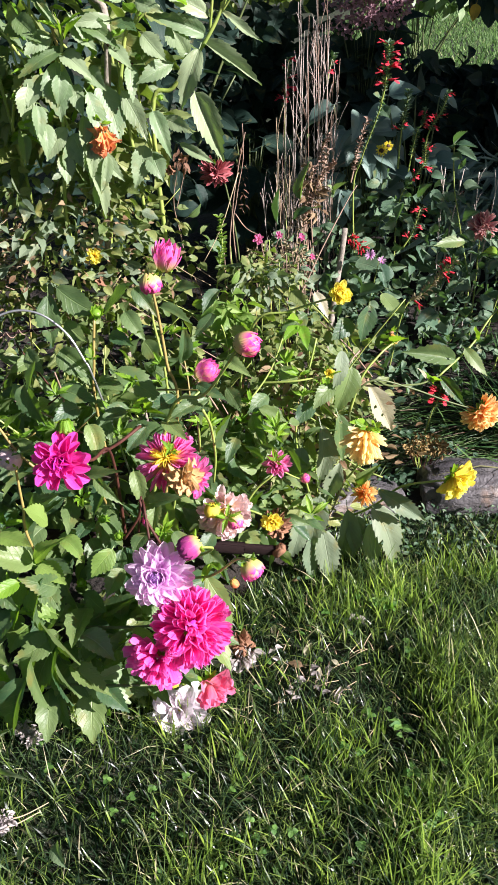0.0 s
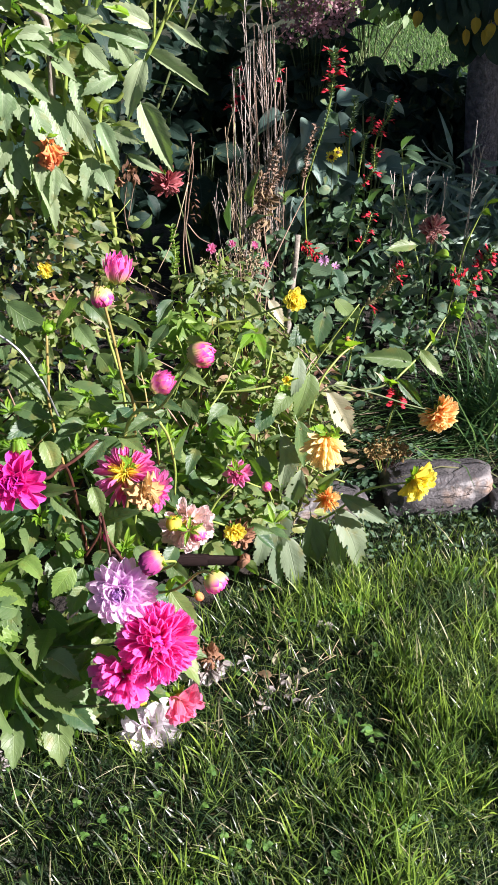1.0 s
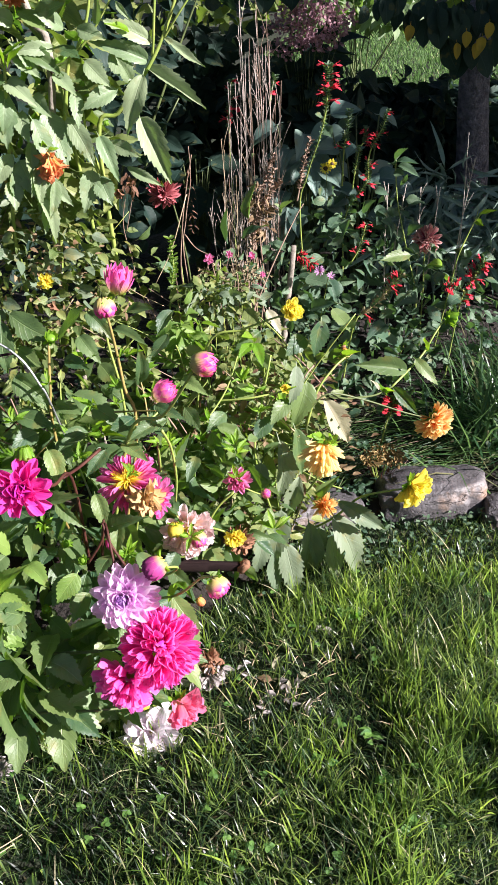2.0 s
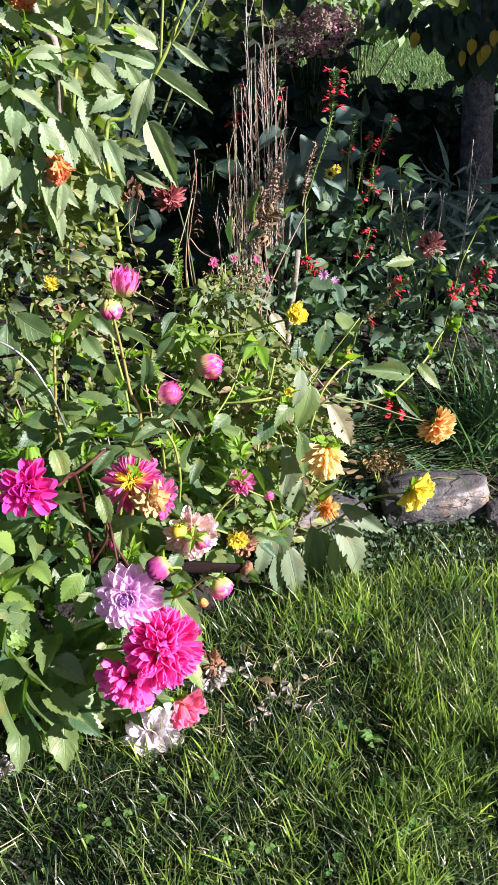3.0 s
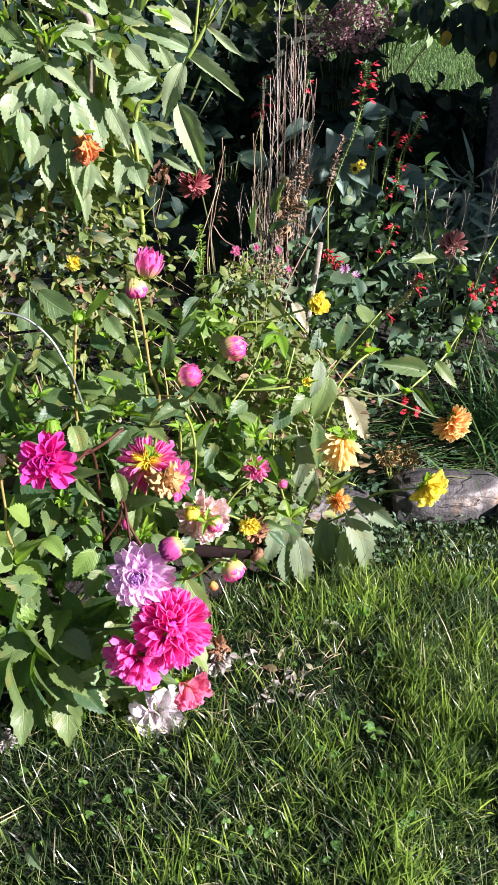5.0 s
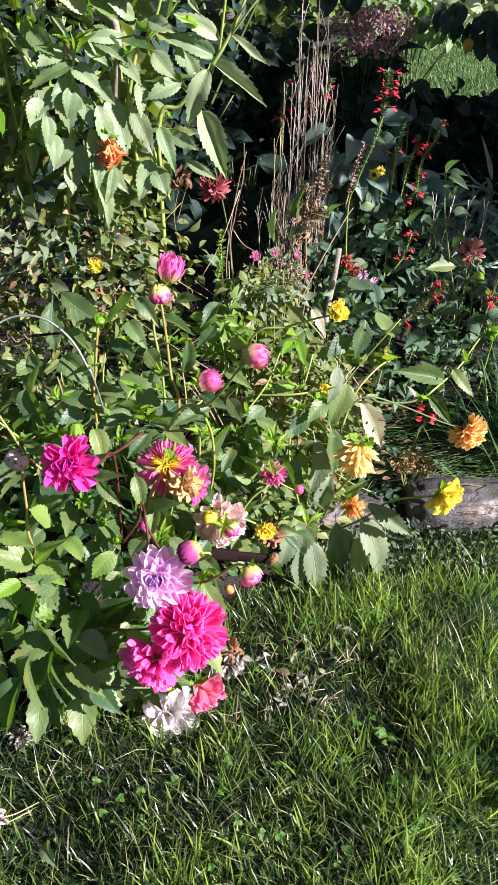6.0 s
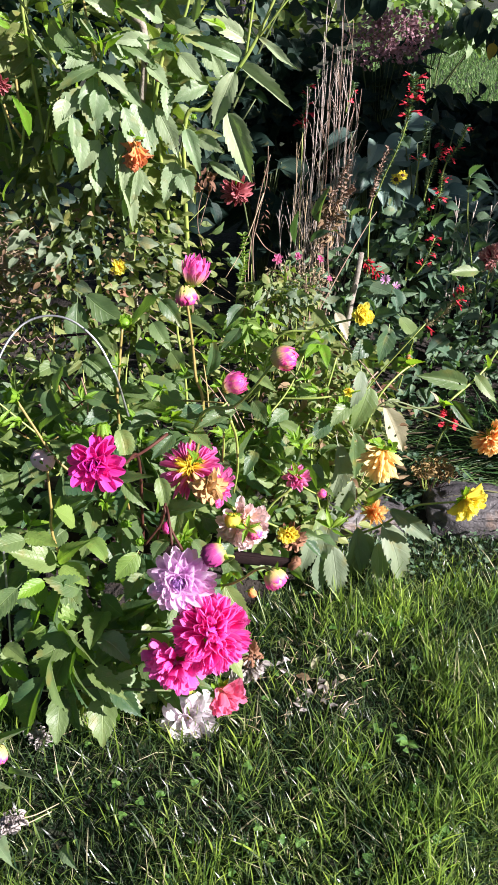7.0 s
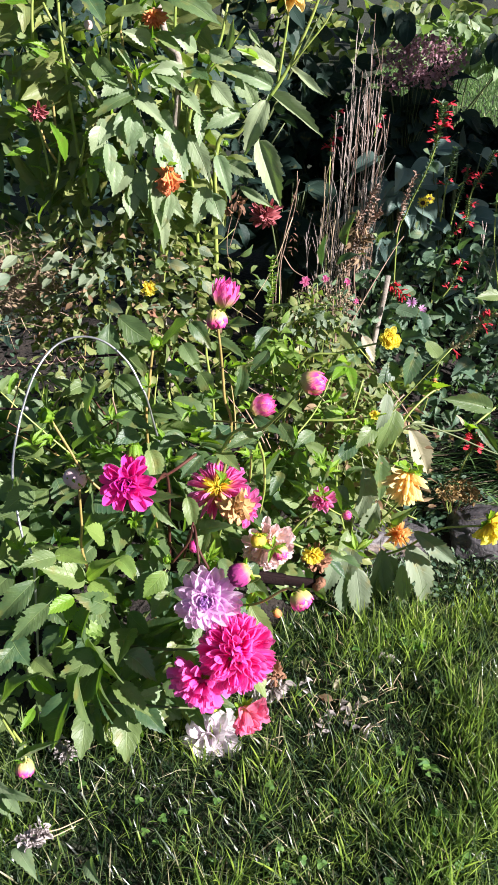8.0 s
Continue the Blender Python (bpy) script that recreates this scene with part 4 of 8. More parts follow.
leaf(tall, (-0.257, 2.435, 1.142), (-0.203, 2.385, 1.031), 0.050, M_TALL, normal=(0.22 + rnd.uniform(-0.35, 0.3), -0.85, 0.38 + rnd.uniform(-0.25, 0.25)))
leaf(tall, (-0.215, 2.435, 1.005), (-0.245, 2.385, 0.915), 0.055, M_TALL, normal=(0.22 + rnd.uniform(-0.35, 0.3), -0.85, 0.38 + rnd.uniform(-0.25, 0.25)))
leaf(tall, (-0.341, 2.435, 0.990), (-0.275, 2.385, 0.944), 0.039, M_TALL, normal=(0.22 + rnd.uniform(-0.35, 0.3), -0.85, 0.38 + rnd.uniform(-0.25, 0.25)))
leaf(tall, (-0.072, 2.435, 1.128), (-0.005, 2.385, 0.978), 0.066, M_TALL, normal=(0.22 + rnd.uniform(-0.35, 0.3), -0.85, 0.38 + rnd.uniform(-0.25, 0.25)))
leaf(tall, (-0.052, 2.435, 1.226), (-0.106, 2.385, 1.105), 0.055, M_TALL, normal=(0.22 + rnd.uniform(-0.35, 0.3), -0.85, 0.38 + rnd.uniform(-0.25, 0.25)))
leaf(tall, (-0.041, 2.465, 1.235), (0.099, 2.415, 1.171), 0.035, M_TALL, normal=(0.22 + rnd.uniform(-0.35, 0.3), -0.85, 0.38 + rnd.uniform(-0.25, 0.25)))
leaf(tall, (0.008, 2.465, 1.301), (0.104, 2.415, 1.247), 0.021, M_TALL, normal=(0.22 + rnd.uniform(-0.35, 0.3), -0.85, 0.38 + rnd.uniform(-0.25, 0.25)))
leaf(tall, (-0.024, 2.465, 1.295), (-0.124, 2.415, 1.355), 0.044, M_TALL, normal=(0.22 + rnd.uniform(-0.35, 0.3), -0.85, 0.38 + rnd.uniform(-0.25, 0.25)))
leaf(tall, (-0.035, 2.465, 1.254), (-0.154, 2.415, 1.310), 0.044, M_TALL, normal=(0.22 + rnd.uniform(-0.35, 0.3), -0.85, 0.38 + rnd.uniform(-0.25, 0.25)))
leaf(tall, (-0.125, 2.465, 1.284), (-0.076, 2.415, 1.221), 0.057, M_TALL, normal=(0.22 + rnd.uniform(-0.35, 0.3), -0.85, 0.38 + rnd.uniform(-0.25, 0.25)))
leaf(tall, (-0.184, 2.435, 1.090), (-0.141, 2.385, 0.995), 0.045, M_TALL, normal=(0.22 + rnd.uniform(-0.35, 0.3), -0.85, 0.38 + rnd.uniform(-0.25, 0.25)))
leaf(tall, (-0.161, 2.435, 1.071), (-0.084, 2.385, 1.042), 0.038, M_TALL, normal=(0.22 + rnd.uniform(-0.35, 0.3), -0.85, 0.38 + rnd.uniform(-0.25, 0.25)))
leaf(tall, (-0.124, 2.435, 1.007), (-0.036, 2.385, 0.967), 0.027, M_TALL, normal=(0.22 + rnd.uniform(-0.35, 0.3), -0.85, 0.38 + rnd.uniform(-0.25, 0.25)))
leaf(tall, (-0.198, 2.435, 0.989), (-0.172, 2.385, 0.930), 0.055, M_TALL, normal=(0.22 + rnd.uniform(-0.35, 0.3), -0.85, 0.38 + rnd.uniform(-0.25, 0.25)))
leaf(tall, (-0.119, 2.435, 1.199), (-0.206, 2.385, 1.169), 0.046, M_TALL, normal=(0.22 + rnd.uniform(-0.35, 0.3), -0.85, 0.38 + rnd.uniform(-0.25, 0.25)))
leaf(tall, (-0.227, 2.435, 1.199), (-0.223, 2.385, 1.127), 0.037, M_TALL, normal=(0.22 + rnd.uniform(-0.35, 0.3), -0.85, 0.38 + rnd.uniform(-0.25, 0.25)))
leaf(tall, (-0.391, 2.435, 1.236), (-0.325, 2.385, 1.198), 0.051, M_TALL, normal=(0.22 + rnd.uniform(-0.35, 0.3), -0.85, 0.38 + rnd.uniform(-0.25, 0.25)))
leaf(tall, (-0.360, 2.435, 1.292), (-0.300, 2.385, 1.258), 0.042, M_TALL, normal=(0.22 + rnd.uniform(-0.35, 0.3), -0.85, 0.38 + rnd.uniform(-0.25, 0.25)))
leaf(tall, (-0.261, 2.435, 1.300), (-0.356, 2.385, 1.304), 0.033, M_TALL, normal=(0.22 + rnd.uniform(-0.35, 0.3), -0.85, 0.38 + rnd.uniform(-0.25, 0.25)))
leaf(tall, (-0.430, 2.435, 1.351), (-0.388, 2.385, 1.311), 0.019, M_TALL, normal=(0.22 + rnd.uniform(-0.35, 0.3), -0.85, 0.38 + rnd.uniform(-0.25, 0.25)))
leaf(tall, (-0.097, 2.435, 1.391), (-0.068, 2.385, 1.357), 0.016, M_TALL, normal=(0.22 + rnd.uniform(-0.35, 0.3), -0.85, 0.38 + rnd.uniform(-0.25, 0.25)))
leaf(tall, (-0.150, 2.435, 1.345), (-0.135, 2.385, 1.407), 0.021, M_TALL, normal=(0.22 + rnd.uniform(-0.35, 0.3), -0.85, 0.38 + rnd.uniform(-0.25, 0.25)))
leaf(tall, (-0.310, 2.435, 1.258), (-0.334, 2.385, 1.315), 0.041, M_TALL, normal=(0.22 + rnd.uniform(-0.35, 0.3), -0.85, 0.38 + rnd.uniform(-0.25, 0.25)))
leaf(tall, (-0.227, 2.435, 1.342), (-0.276, 2.385, 1.378), 0.040, M_TALL, normal=(0.22 + rnd.uniform(-0.35, 0.3), -0.85, 0.38 + rnd.uniform(-0.25, 0.25)))
leaf(tall, (-0.189, 2.435, 1.265), (-0.135, 2.385, 1.224), 0.048, M_TALL, normal=(0.22 + rnd.uniform(-0.35, 0.3), -0.85, 0.38 + rnd.uniform(-0.25, 0.25)))
leaf(tall, (-0.270, 2.435, 1.243), (-0.220, 2.385, 1.215), 0.042, M_TALL, normal=(0.22 + rnd.uniform(-0.35, 0.3), -0.85, 0.38 + rnd.uniform(-0.25, 0.25)))
leaf(tall, (-0.347, 2.435, 1.360), (-0.393, 2.385, 1.389), 0.040, M_TALL, normal=(0.22 + rnd.uniform(-0.35, 0.3), -0.85, 0.38 + rnd.uniform(-0.25, 0.25)))
leaf(tall, (-0.291, 2.435, 1.369), (-0.226, 2.385, 1.399), 0.043, M_TALL, normal=(0.22 + rnd.uniform(-0.35, 0.3), -0.85, 0.38 + rnd.uniform(-0.25, 0.25)))
leaf(tall, (-0.199, 2.435, 1.341), (-0.136, 2.385, 1.324), 0.041, M_TALL, normal=(0.22 + rnd.uniform(-0.35, 0.3), -0.85, 0.38 + rnd.uniform(-0.25, 0.25)))
leaf(tall, (-0.082, 2.435, 1.208), (-0.102, 2.385, 1.267), 0.036, M_TALL, normal=(0.22 + rnd.uniform(-0.35, 0.3), -0.85, 0.38 + rnd.uniform(-0.25, 0.25)))
leaf(tall, (-0.335, 2.435, 1.194), (-0.298, 2.385, 1.167), 0.043, M_TALL, normal=(0.22 + rnd.uniform(-0.35, 0.3), -0.85, 0.38 + rnd.uniform(-0.25, 0.25)))
leaf(tall, (-0.418, 2.435, 1.276), (-0.470, 2.385, 1.247), 0.050, M_TALL, normal=(0.22 + rnd.uniform(-0.35, 0.3), -0.85, 0.38 + rnd.uniform(-0.25, 0.25)))
leaf(tall, (-0.451, 2.435, 1.186), (-0.489, 2.385, 1.130), 0.057, M_TALL, normal=(0.22 + rnd.uniform(-0.35, 0.3), -0.85, 0.38 + rnd.uniform(-0.25, 0.25)))
# darker M_DAHLIA leaves put the shade of the plant's left side into colour
leaf(tall, (-0.386, 2.435, 1.243), (-0.499, 2.385, 1.202), 0.039, M_DAHLIA)
leaf(tall, (-0.449, 2.435, 1.361), (-0.381, 2.385, 1.308), 0.020, M_DAHLIA)
leaf(tall, (-0.763, 2.735, 1.028), (-0.669, 2.685, 1.022), 0.027, M_DAHLIA)
leaf(tall, (-0.703, 2.695, 1.011), (-0.700, 2.645, 0.879), 0.105, M_DAHLIA)
leaf(tall, (-0.702, 2.695, 1.020), (-0.806, 2.645, 0.930), 0.104, M_DAHLIA)
leaf(tall, (-0.627, 2.735, 1.205), (-0.658, 2.685, 1.139), 0.070, M_DAHLIA)
leaf(tall, (-0.602, 2.735, 1.273), (-0.520, 2.685, 1.256), 0.065, M_DAHLIA)
leaf(tall, (-0.510, 2.435, 1.124), (-0.489, 2.385, 1.054), 0.052, M_DAHLIA)
leaf(tall, (-0.533, 2.435, 1.051), (-0.520, 2.385, 0.995), 0.034, M_DAHLIA)
leaf(tall, (-0.762, 2.815, 1.234), (-0.683, 2.765, 1.285), 0.073, M_DAHLIA)
leaf(tall, (-0.660, 2.815, 1.356), (-0.579, 2.765, 1.388), 0.065, M_DAHLIA)
leaf(tall, (-0.431, 2.415, 1.431), (-0.347, 2.365, 1.433), 0.060, M_DAHLIA)
leaf(tall, (-0.288, 2.395, 1.455), (-0.176, 2.345, 1.439), 0.067, M_DAHLIA)
leaf(tall, (-0.827, 2.865, 1.353), (-0.746, 2.815, 1.400), 0.073, M_DAHLIA)
leaf(tall, (-0.804, 2.865, 1.276), (-0.860, 2.815, 1.218), 0.086, M_DAHLIA)
leaf(tall, (-0.739, 2.765, 1.129), (-0.822, 2.715, 1.113), 0.102, M_DAHLIA)
leaf(tall, (-0.664, 2.765, 1.097), (-0.607, 2.715, 1.049), 0.069, M_DAHLIA)
leaf(tall, (-0.489, 2.435, 1.316), (-0.440, 2.385, 1.282), 0.051, M_DAHLIA)
leaf(tall, (-0.326, 2.435, 1.380), (-0.265, 2.385, 1.359), 0.042, M_DAHLIA)
leaf(tall, (-0.258, 2.435, 1.303), (-0.197, 2.385, 1.283), 0.043, M_DAHLIA)
leaf(tall, (-0.345, 2.435, 1.303), (-0.255, 2.385, 1.269), 0.049, M_DAHLIA)
leaf(tall, (-0.762, 2.735, 0.846), (-0.733, 2.685, 0.769), 0.047, M_DAHLIA)
leaf(tall, (-0.823, 2.915, 1.410), (-0.884, 2.865, 1.368), 0.085, M_DAHLIA)
leaf(tall, (-0.501, 2.435, 1.466), (-0.447, 2.385, 1.426), 0.055, M_DAHLIA)
leaf(tall, (-0.706, 2.735, 1.473), (-0.653, 2.685, 1.420), 0.063, M_DAHLIA)
leaf(tall, (-0.595, 2.415, 1.077), (-0.597, 2.365, 1.178), 0.032, M_YOUNG)
leaf(tall, (-0.689, 2.415, 0.909), (-0.652, 2.365, 0.984), 0.025, M_YOUNG)
leaf(tall, (-0.381, 2.415, 1.266), (-0.376, 2.365, 1.329), 0.020, M_YOUNG)
leaf(tall, (-0.374, 2.415, 1.266), (-0.337, 2.365, 1.323), 0.017, M_YOUNG)
leaf(tall, (-0.756, 2.215, 0.537), (-0.773, 2.165, 0.491), 0.022, M_YOUNG)
leaf(tall, (-0.388, 2.435, 1.287), (-0.337, 2.385, 1.333), 0.016, M_YOUNG)
leaf(tall, (-0.387, 2.435, 1.281), (-0.406, 2.385, 1.324), 0.016, M_YOUNG)
leaf(tall, (-0.197, 2.435, 1.310), (-0.221, 2.385, 1.346), 0.030, M_YOUNG)
leaf(tall, (-0.077, 2.435, 1.323), (-0.105, 2.385, 1.359), 0.019, M_YOUNG)
bud(tall, (-0.160, 2.420, 1.122), (0.1, -0.4, -1), 0.011, M_YELLOW, 0.95, long=1.0)
bud(tall, (-0.204, 2.420, 1.218), (0.1, -0.6, 0.2), 0.010, M_YELLOW, 0.95, long=1.0)
bloom(tall, (-0.318, 2.400, 1.072), (0.10, -0.30, -1), 0.060, M_SPENT, ((10, 0.55, 38), (14, 0.80, 58), (16, 0.95, 68), (14, 1.0, 77), (10, 0.95, 85)), 0.15, M_RUST, CRUMPLED, wild=1.6, label="drooping spent orange bloom")
bloom(tall, (-0.331, 2.420, 1.433), (0.05, -0.55, -0.8), 0.040, M_SPENT, ((15, 1.0, 25), (14, 0.95, 45), (12, 0.85, 62), (9, 0.7, 78)), 0.22, M_RUST, POINTED, label="spent rust-orange bloom")
bloom(tall, (0.002, 2.460, 1.468), (0.1, -0.65, 0.75), 0.075, M_GOLD, wide=0.34, label="golden orange bloom")
bloom(tall, (-0.665, 2.470, 1.197), (0.2, -0.8, -0.3), 0.028, M_WINE, ((9, 1.0, 15), (8, 0.8, 40), (6, 0.5, 65)), 0.4, M_RUST, label="small dark red bloom")
bud(tall, (-0.501, 2.440, 1.399), (0, -0.2, 1), 0.013, M_CREAM, 0.5)
many("foliage", PLAINER, cloud(190, (-0.50, 2.68, 1.22), (0.36, 0.16, 0.38), 0.12, 0.42, loose=1.2) + cloud(80, (-0.42, 2.64, 1.0), (0.3, 0.14, 0.2), 0.085, 0.42, loose=1.2), M_SMALL, tall)
many("young_foliage", LANCES, cloud(70, (-0.45, 2.50, 1.22), (0.34, 0.08, 0.32), 0.055, 0.3, loose=1.2, droop=-0.5), M_YOUNG, tall, "fresh yellow-green shoots")
for i in range(26):
    p = Vector((rnd.uniform(-0.85, -0.15), rnd.uniform(2.46, 2.54), rnd.uniform(0.95, 1.5)))
    d = Vector((rnd.uniform(-0.05, 0.05), rnd.uniform(-0.02, 0.02), rnd.uniform(0.04, 0.10)))
    stem(tall, [p - d, p + Vector((rnd.uniform(-0.01, 0.01), 0, 0)), p + d], 0.0042, 0.003, rnd.choice((M_STEM, M_STEM, M_STEM, M_OCHRE)), "side_stem", 3, 6)
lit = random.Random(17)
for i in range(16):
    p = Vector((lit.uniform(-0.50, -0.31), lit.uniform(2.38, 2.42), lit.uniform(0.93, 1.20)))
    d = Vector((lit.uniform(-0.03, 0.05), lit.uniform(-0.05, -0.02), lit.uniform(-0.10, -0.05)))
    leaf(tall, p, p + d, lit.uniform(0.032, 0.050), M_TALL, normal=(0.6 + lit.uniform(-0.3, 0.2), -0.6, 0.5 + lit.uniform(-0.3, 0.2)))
# darker leaf colour used here in place of shade
many("shaded_foliage", PLAINER, cloud(150, (-1.0, 2.92, 1.12), (0.36, 0.16, 0.42), 0.12, 0.45), M_DAHLIA, tall, "leaves in a darker green that paints this side's shade")

tangle = thing("withering_undergrowth", (-0.42, 2.5, 0), "tangle of small yellowing leaves and dry stems under the tall dahlia", "weeds")
many("foliage", SMALLS, cloud(1000, (-0.51, 2.52, 0.68), (0.43, 0.14, 0.27), 0.036, 0.55, loose=2.2) + cloud(300, (-0.42, 2.42, 0.42), (0.42, 0.14, 0.18), 0.05, 0.55, loose=2.2), M_SMALL, tangle)
many("pale_foliage", SMALLS, cloud(130, (-0.52, 2.40, 0.78), (0.36, 0.06, 0.2), 0.045, 0.55, loose=1.8, shell=0.1), M_HANG, tangle, "pale yellowish-green leaves")
many("dry_foliage", SMALLS, cloud(300, (-0.50, 2.43, 0.68), (0.36, 0.1, 0.24), 0.022, 0.5, loose=1.4), M_DRYLEAF, tangle, "dry brown leaves")
tw = random.Random(5)
for i in range(26):
    x, z = tw.uniform(-0.85, 0.0), tw.uniform(0.35, 0.85)
    p = Vector((x, 2.46 + tw.uniform(-0.06, 0.1), z))
    d = Vector((tw.uniform(-0.2, 0.2), tw.uniform(-0.05, 0.05), tw.uniform(-0.16, 0.16)))
    stem(tangle, [p - d, p + Vector((0, 0, tw.uniform(-0.03, 0.03))), p + d], 0.0016, 0.001, tw.choice((M_TWIG, M_TWIG, M_STRAW, M_STEM)), "twig", 4, 4)
bloom(tangle, (-0.385, 2.380, 0.732), (0.15, -0.85, 0.1), 0.024, M_YELLOW, ((9, 1.0, 8), (8, 0.75, 34)), 0.5, M_YHEART, split=False, label="small yellow bloom")
for q, rr in (((-0.380, 2.400, 0.658), 0.024), ((-0.125, 2.460, 0.971), 0.022), ((-0.159, 2.460, 0.942), 0.022), ((-0.271, 2.420, 0.754), 0.016)):
    bloom(tangle, q, (tw.uniform(-0.4, 0.4), -0.6, -0.6), rr, M_RUST, ((8, 1.0, 50), (8, 0.8, 70)), 0.4, M_RUST, CRUMPLED, False, False, label="withered brown bloom")
straw = thing("dry_grass_clump", (-0.9, 2.5, 0), "brown matted dry grass and twigs at the bed's back", "dry grass", kind="stuff")
for name, mat_, n in (("straws", M_STRAW, 420), ("twigs", M_TWIG, 330)):
    verts, faces = [], []
    for i in range(n):
        p = Vector((tw.gauss(-0.82, 0.07), tw.uniform(2.42, 2.60), tw.gauss(0.71, 0.055)))
        d = Vector((tw.uniform(-0.07, 0.07), tw.uniform(-0.03, 0.03), tw.uniform(-0.03, 0.06)))
        tube_into(verts, faces, [p - d, p + Vector((0, 0, tw.uniform(-0.012, 0.012))), p + d], 0.0014, 0.0009, 3)
    part(name, mesh_of(name, verts, faces), mat_, straw)

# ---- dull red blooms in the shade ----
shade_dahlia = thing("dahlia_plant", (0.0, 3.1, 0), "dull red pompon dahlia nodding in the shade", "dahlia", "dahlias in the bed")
stem(shade_dahlia, [(0.02, 3.15, 0), (0.0, 3.13, 0.5), (-0.05, 3.12, 0.80), (-0.056, 3.050, 0.793)], 0.006, 0.004, M_DARKSTEM)
bloom(shade_dahlia, (-0.057, 3.020, 0.783), (0.1, -0.70, -0.50), 0.062, M_WINE, ((16, 1.0, -6), (16, 0.97, 10), (15, 0.88, 28), (12, 0.7, 48), (9, 0.5, 68)), 0.20, None, POINTED, wild=1.8, label="dull red pompon bloom")
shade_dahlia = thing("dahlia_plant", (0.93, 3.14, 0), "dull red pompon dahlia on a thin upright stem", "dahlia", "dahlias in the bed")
stem(shade_dahlia, [(0.93, 3.16, 0), (0.919, 3.120, 0.267), (0.915, 3.120, 0.409), (0.918, 3.120, 0.477)], 0.005, 0.004, M_STEM)
bloom(shade_dahlia, (0.903, 3.080, 0.513), (-0.1, -0.8, 0.1), 0.056, M_DUSKY, ((14, 0.8, -30), (16, 1.0, -8), (16, 0.98, 12), (15, 0.90, 32), (12, 0.75, 50), (9, 0.55, 68)), 0.24, M_HEART, RUFFLED, wild=1.8, label="dusky pink and red pompon bloom")

# ---- the pink dahlia at the front ----
pink = thing("dahlia_plant", (-0.3, 1.62, 0), "bushy dahlia with pink, lavender and magenta blooms over dark leaves", "dahlia", "dahlias in the bed")
ROOT = Vector((-0.28, 1.66, 0.0))


def shoot(plant, root, points, r0=0.006, r1=0.004, material=None):
    p = Vector(points[0])
    root = Vector(root)
    mid = root.lerp(p, 0.5) + Vector((0, 0.02, 0.05))
    stem(plant, [root, mid, *points], r0, r1, material or M_STEM)


# lavender, hot pink and fallen heads
bloom(pink, (-0.149, 1.360, 0.481), (-0.12, -0.82, 0.52), 0.063, M_LAV, ((10, 1.0, -10), (11, 1.0, -2), (11, 0.93, 8), (11, 0.80, 20), (11, 0.64, 33), (10, 0.48, 46), (8, 0.34, 60), (6, 0.26, 76)), 0.46, M_VIOLET, FLATS, label="open lavender bloom with a violet heart", wild=1.3, inner=(6, M_VIOLET, QUILLS))
shoot(pink, ROOT, [(-0.189, 1.500, 0.551), (-0.170, 1.420, 0.508), (-0.156, 1.380, 0.470)], 0.005, 0.004, M_REDSTEM)
bloom(pink, (-0.095, 1.310, 0.392), (0.20, -0.72, 0.50), 0.075, M_PINK, ((16, 0.92, -28), (20, 0.98, -15), (22, 1.02, -2), (22, 1.0, 11), (20, 1.02, 24), (18, 0.99, 37), (15, 0.93, 50), (11, 0.84, 62), (7, 0.72, 74)), 0.22, M_CARMINE, RUFFLED, dome=0.36, wild=2.6, label="full hot-pink bloom")
shoot(pink, ROOT, [(-0.160, 1.500, 0.313), (-0.113, 1.360, 0.387)], 0.006, 0.005)
bloom(pink, (-0.160, 1.290, 0.340), (-0.50, -0.50, -0.45), 0.064, M_PINK, ((17, 1.05, -4), (18, 1.05, 10), (18, 1.0, 24), (16, 0.96, 39), (12, 0.88, 55), (7, 0.76, 72)), 0.21, M_PINK, RUFFLED, dome=0.28, wild=2.2, label="hot-pink bloom facing sideways")
bloom(pink, (-0.080, 1.340, 0.192), (0.45, -0.60, -0.35), 0.050, M_SALMON, ((9, 1.0, 6), (10, 1.0, 22), (9, 0.95, 40), (6, 0.75, 62)), 0.44, M_GOLD, RUFFLED, wild=2.6, label="wilting salmon-pink bloom")
bud(pink, (-0.148, 1.320, 0.225), (0.1, -0.3, -1), 0.017, M_YELLOW, 0.6, label="closed yellow bud")
white = thing("fallen_bloom", (-0.157, 1.420, -0.040), "faded white dahlia bloom lying on the grass", "flower")
bloom(white, Vector((-0.160, 1.420, -0.020)) + Vector((0, -0.02, 0.05)), (0.05, -0.75, 0.42), 0.068, M_WHITE, ((8, 1.0, -4), (8, 0.98, 8), (6, 0.80, 22), (5, 0.45, 50)), 0.62, M_YHEART, PADDLES, label="", wild=1.8)

# magenta bloom and its neighbours
bloom(pink, (-0.277, 1.345, 0.761), (-0.06, -0.80, 0.42), 0.051, M_MAGENTA, ((8, 0.98, -12), (9, 1.02, 2), (9, 0.88, 16), (12, 0.64, 30), (12, 0.50, 44), (9, 0.36, 56)), 0.38, M_HEART, PADDLES, wild=2.2, label="open magenta bloom with a dark heart", inner=(4, M_CARMINE, QUILLS))
shoot(pink, ROOT, [(-0.237, 1.520, 0.651), (-0.248, 1.420, 0.709), (-0.272, 1.360, 0.750)], 0.006, 0.005, M_REDSTEM)
bud(pink, (-0.268, 1.370, 0.812), (0.05, -0.35, -0.8), 0.019, M_CREAM, 0.95, long=1.1, label="greenish-yellow bud", bracts=9)
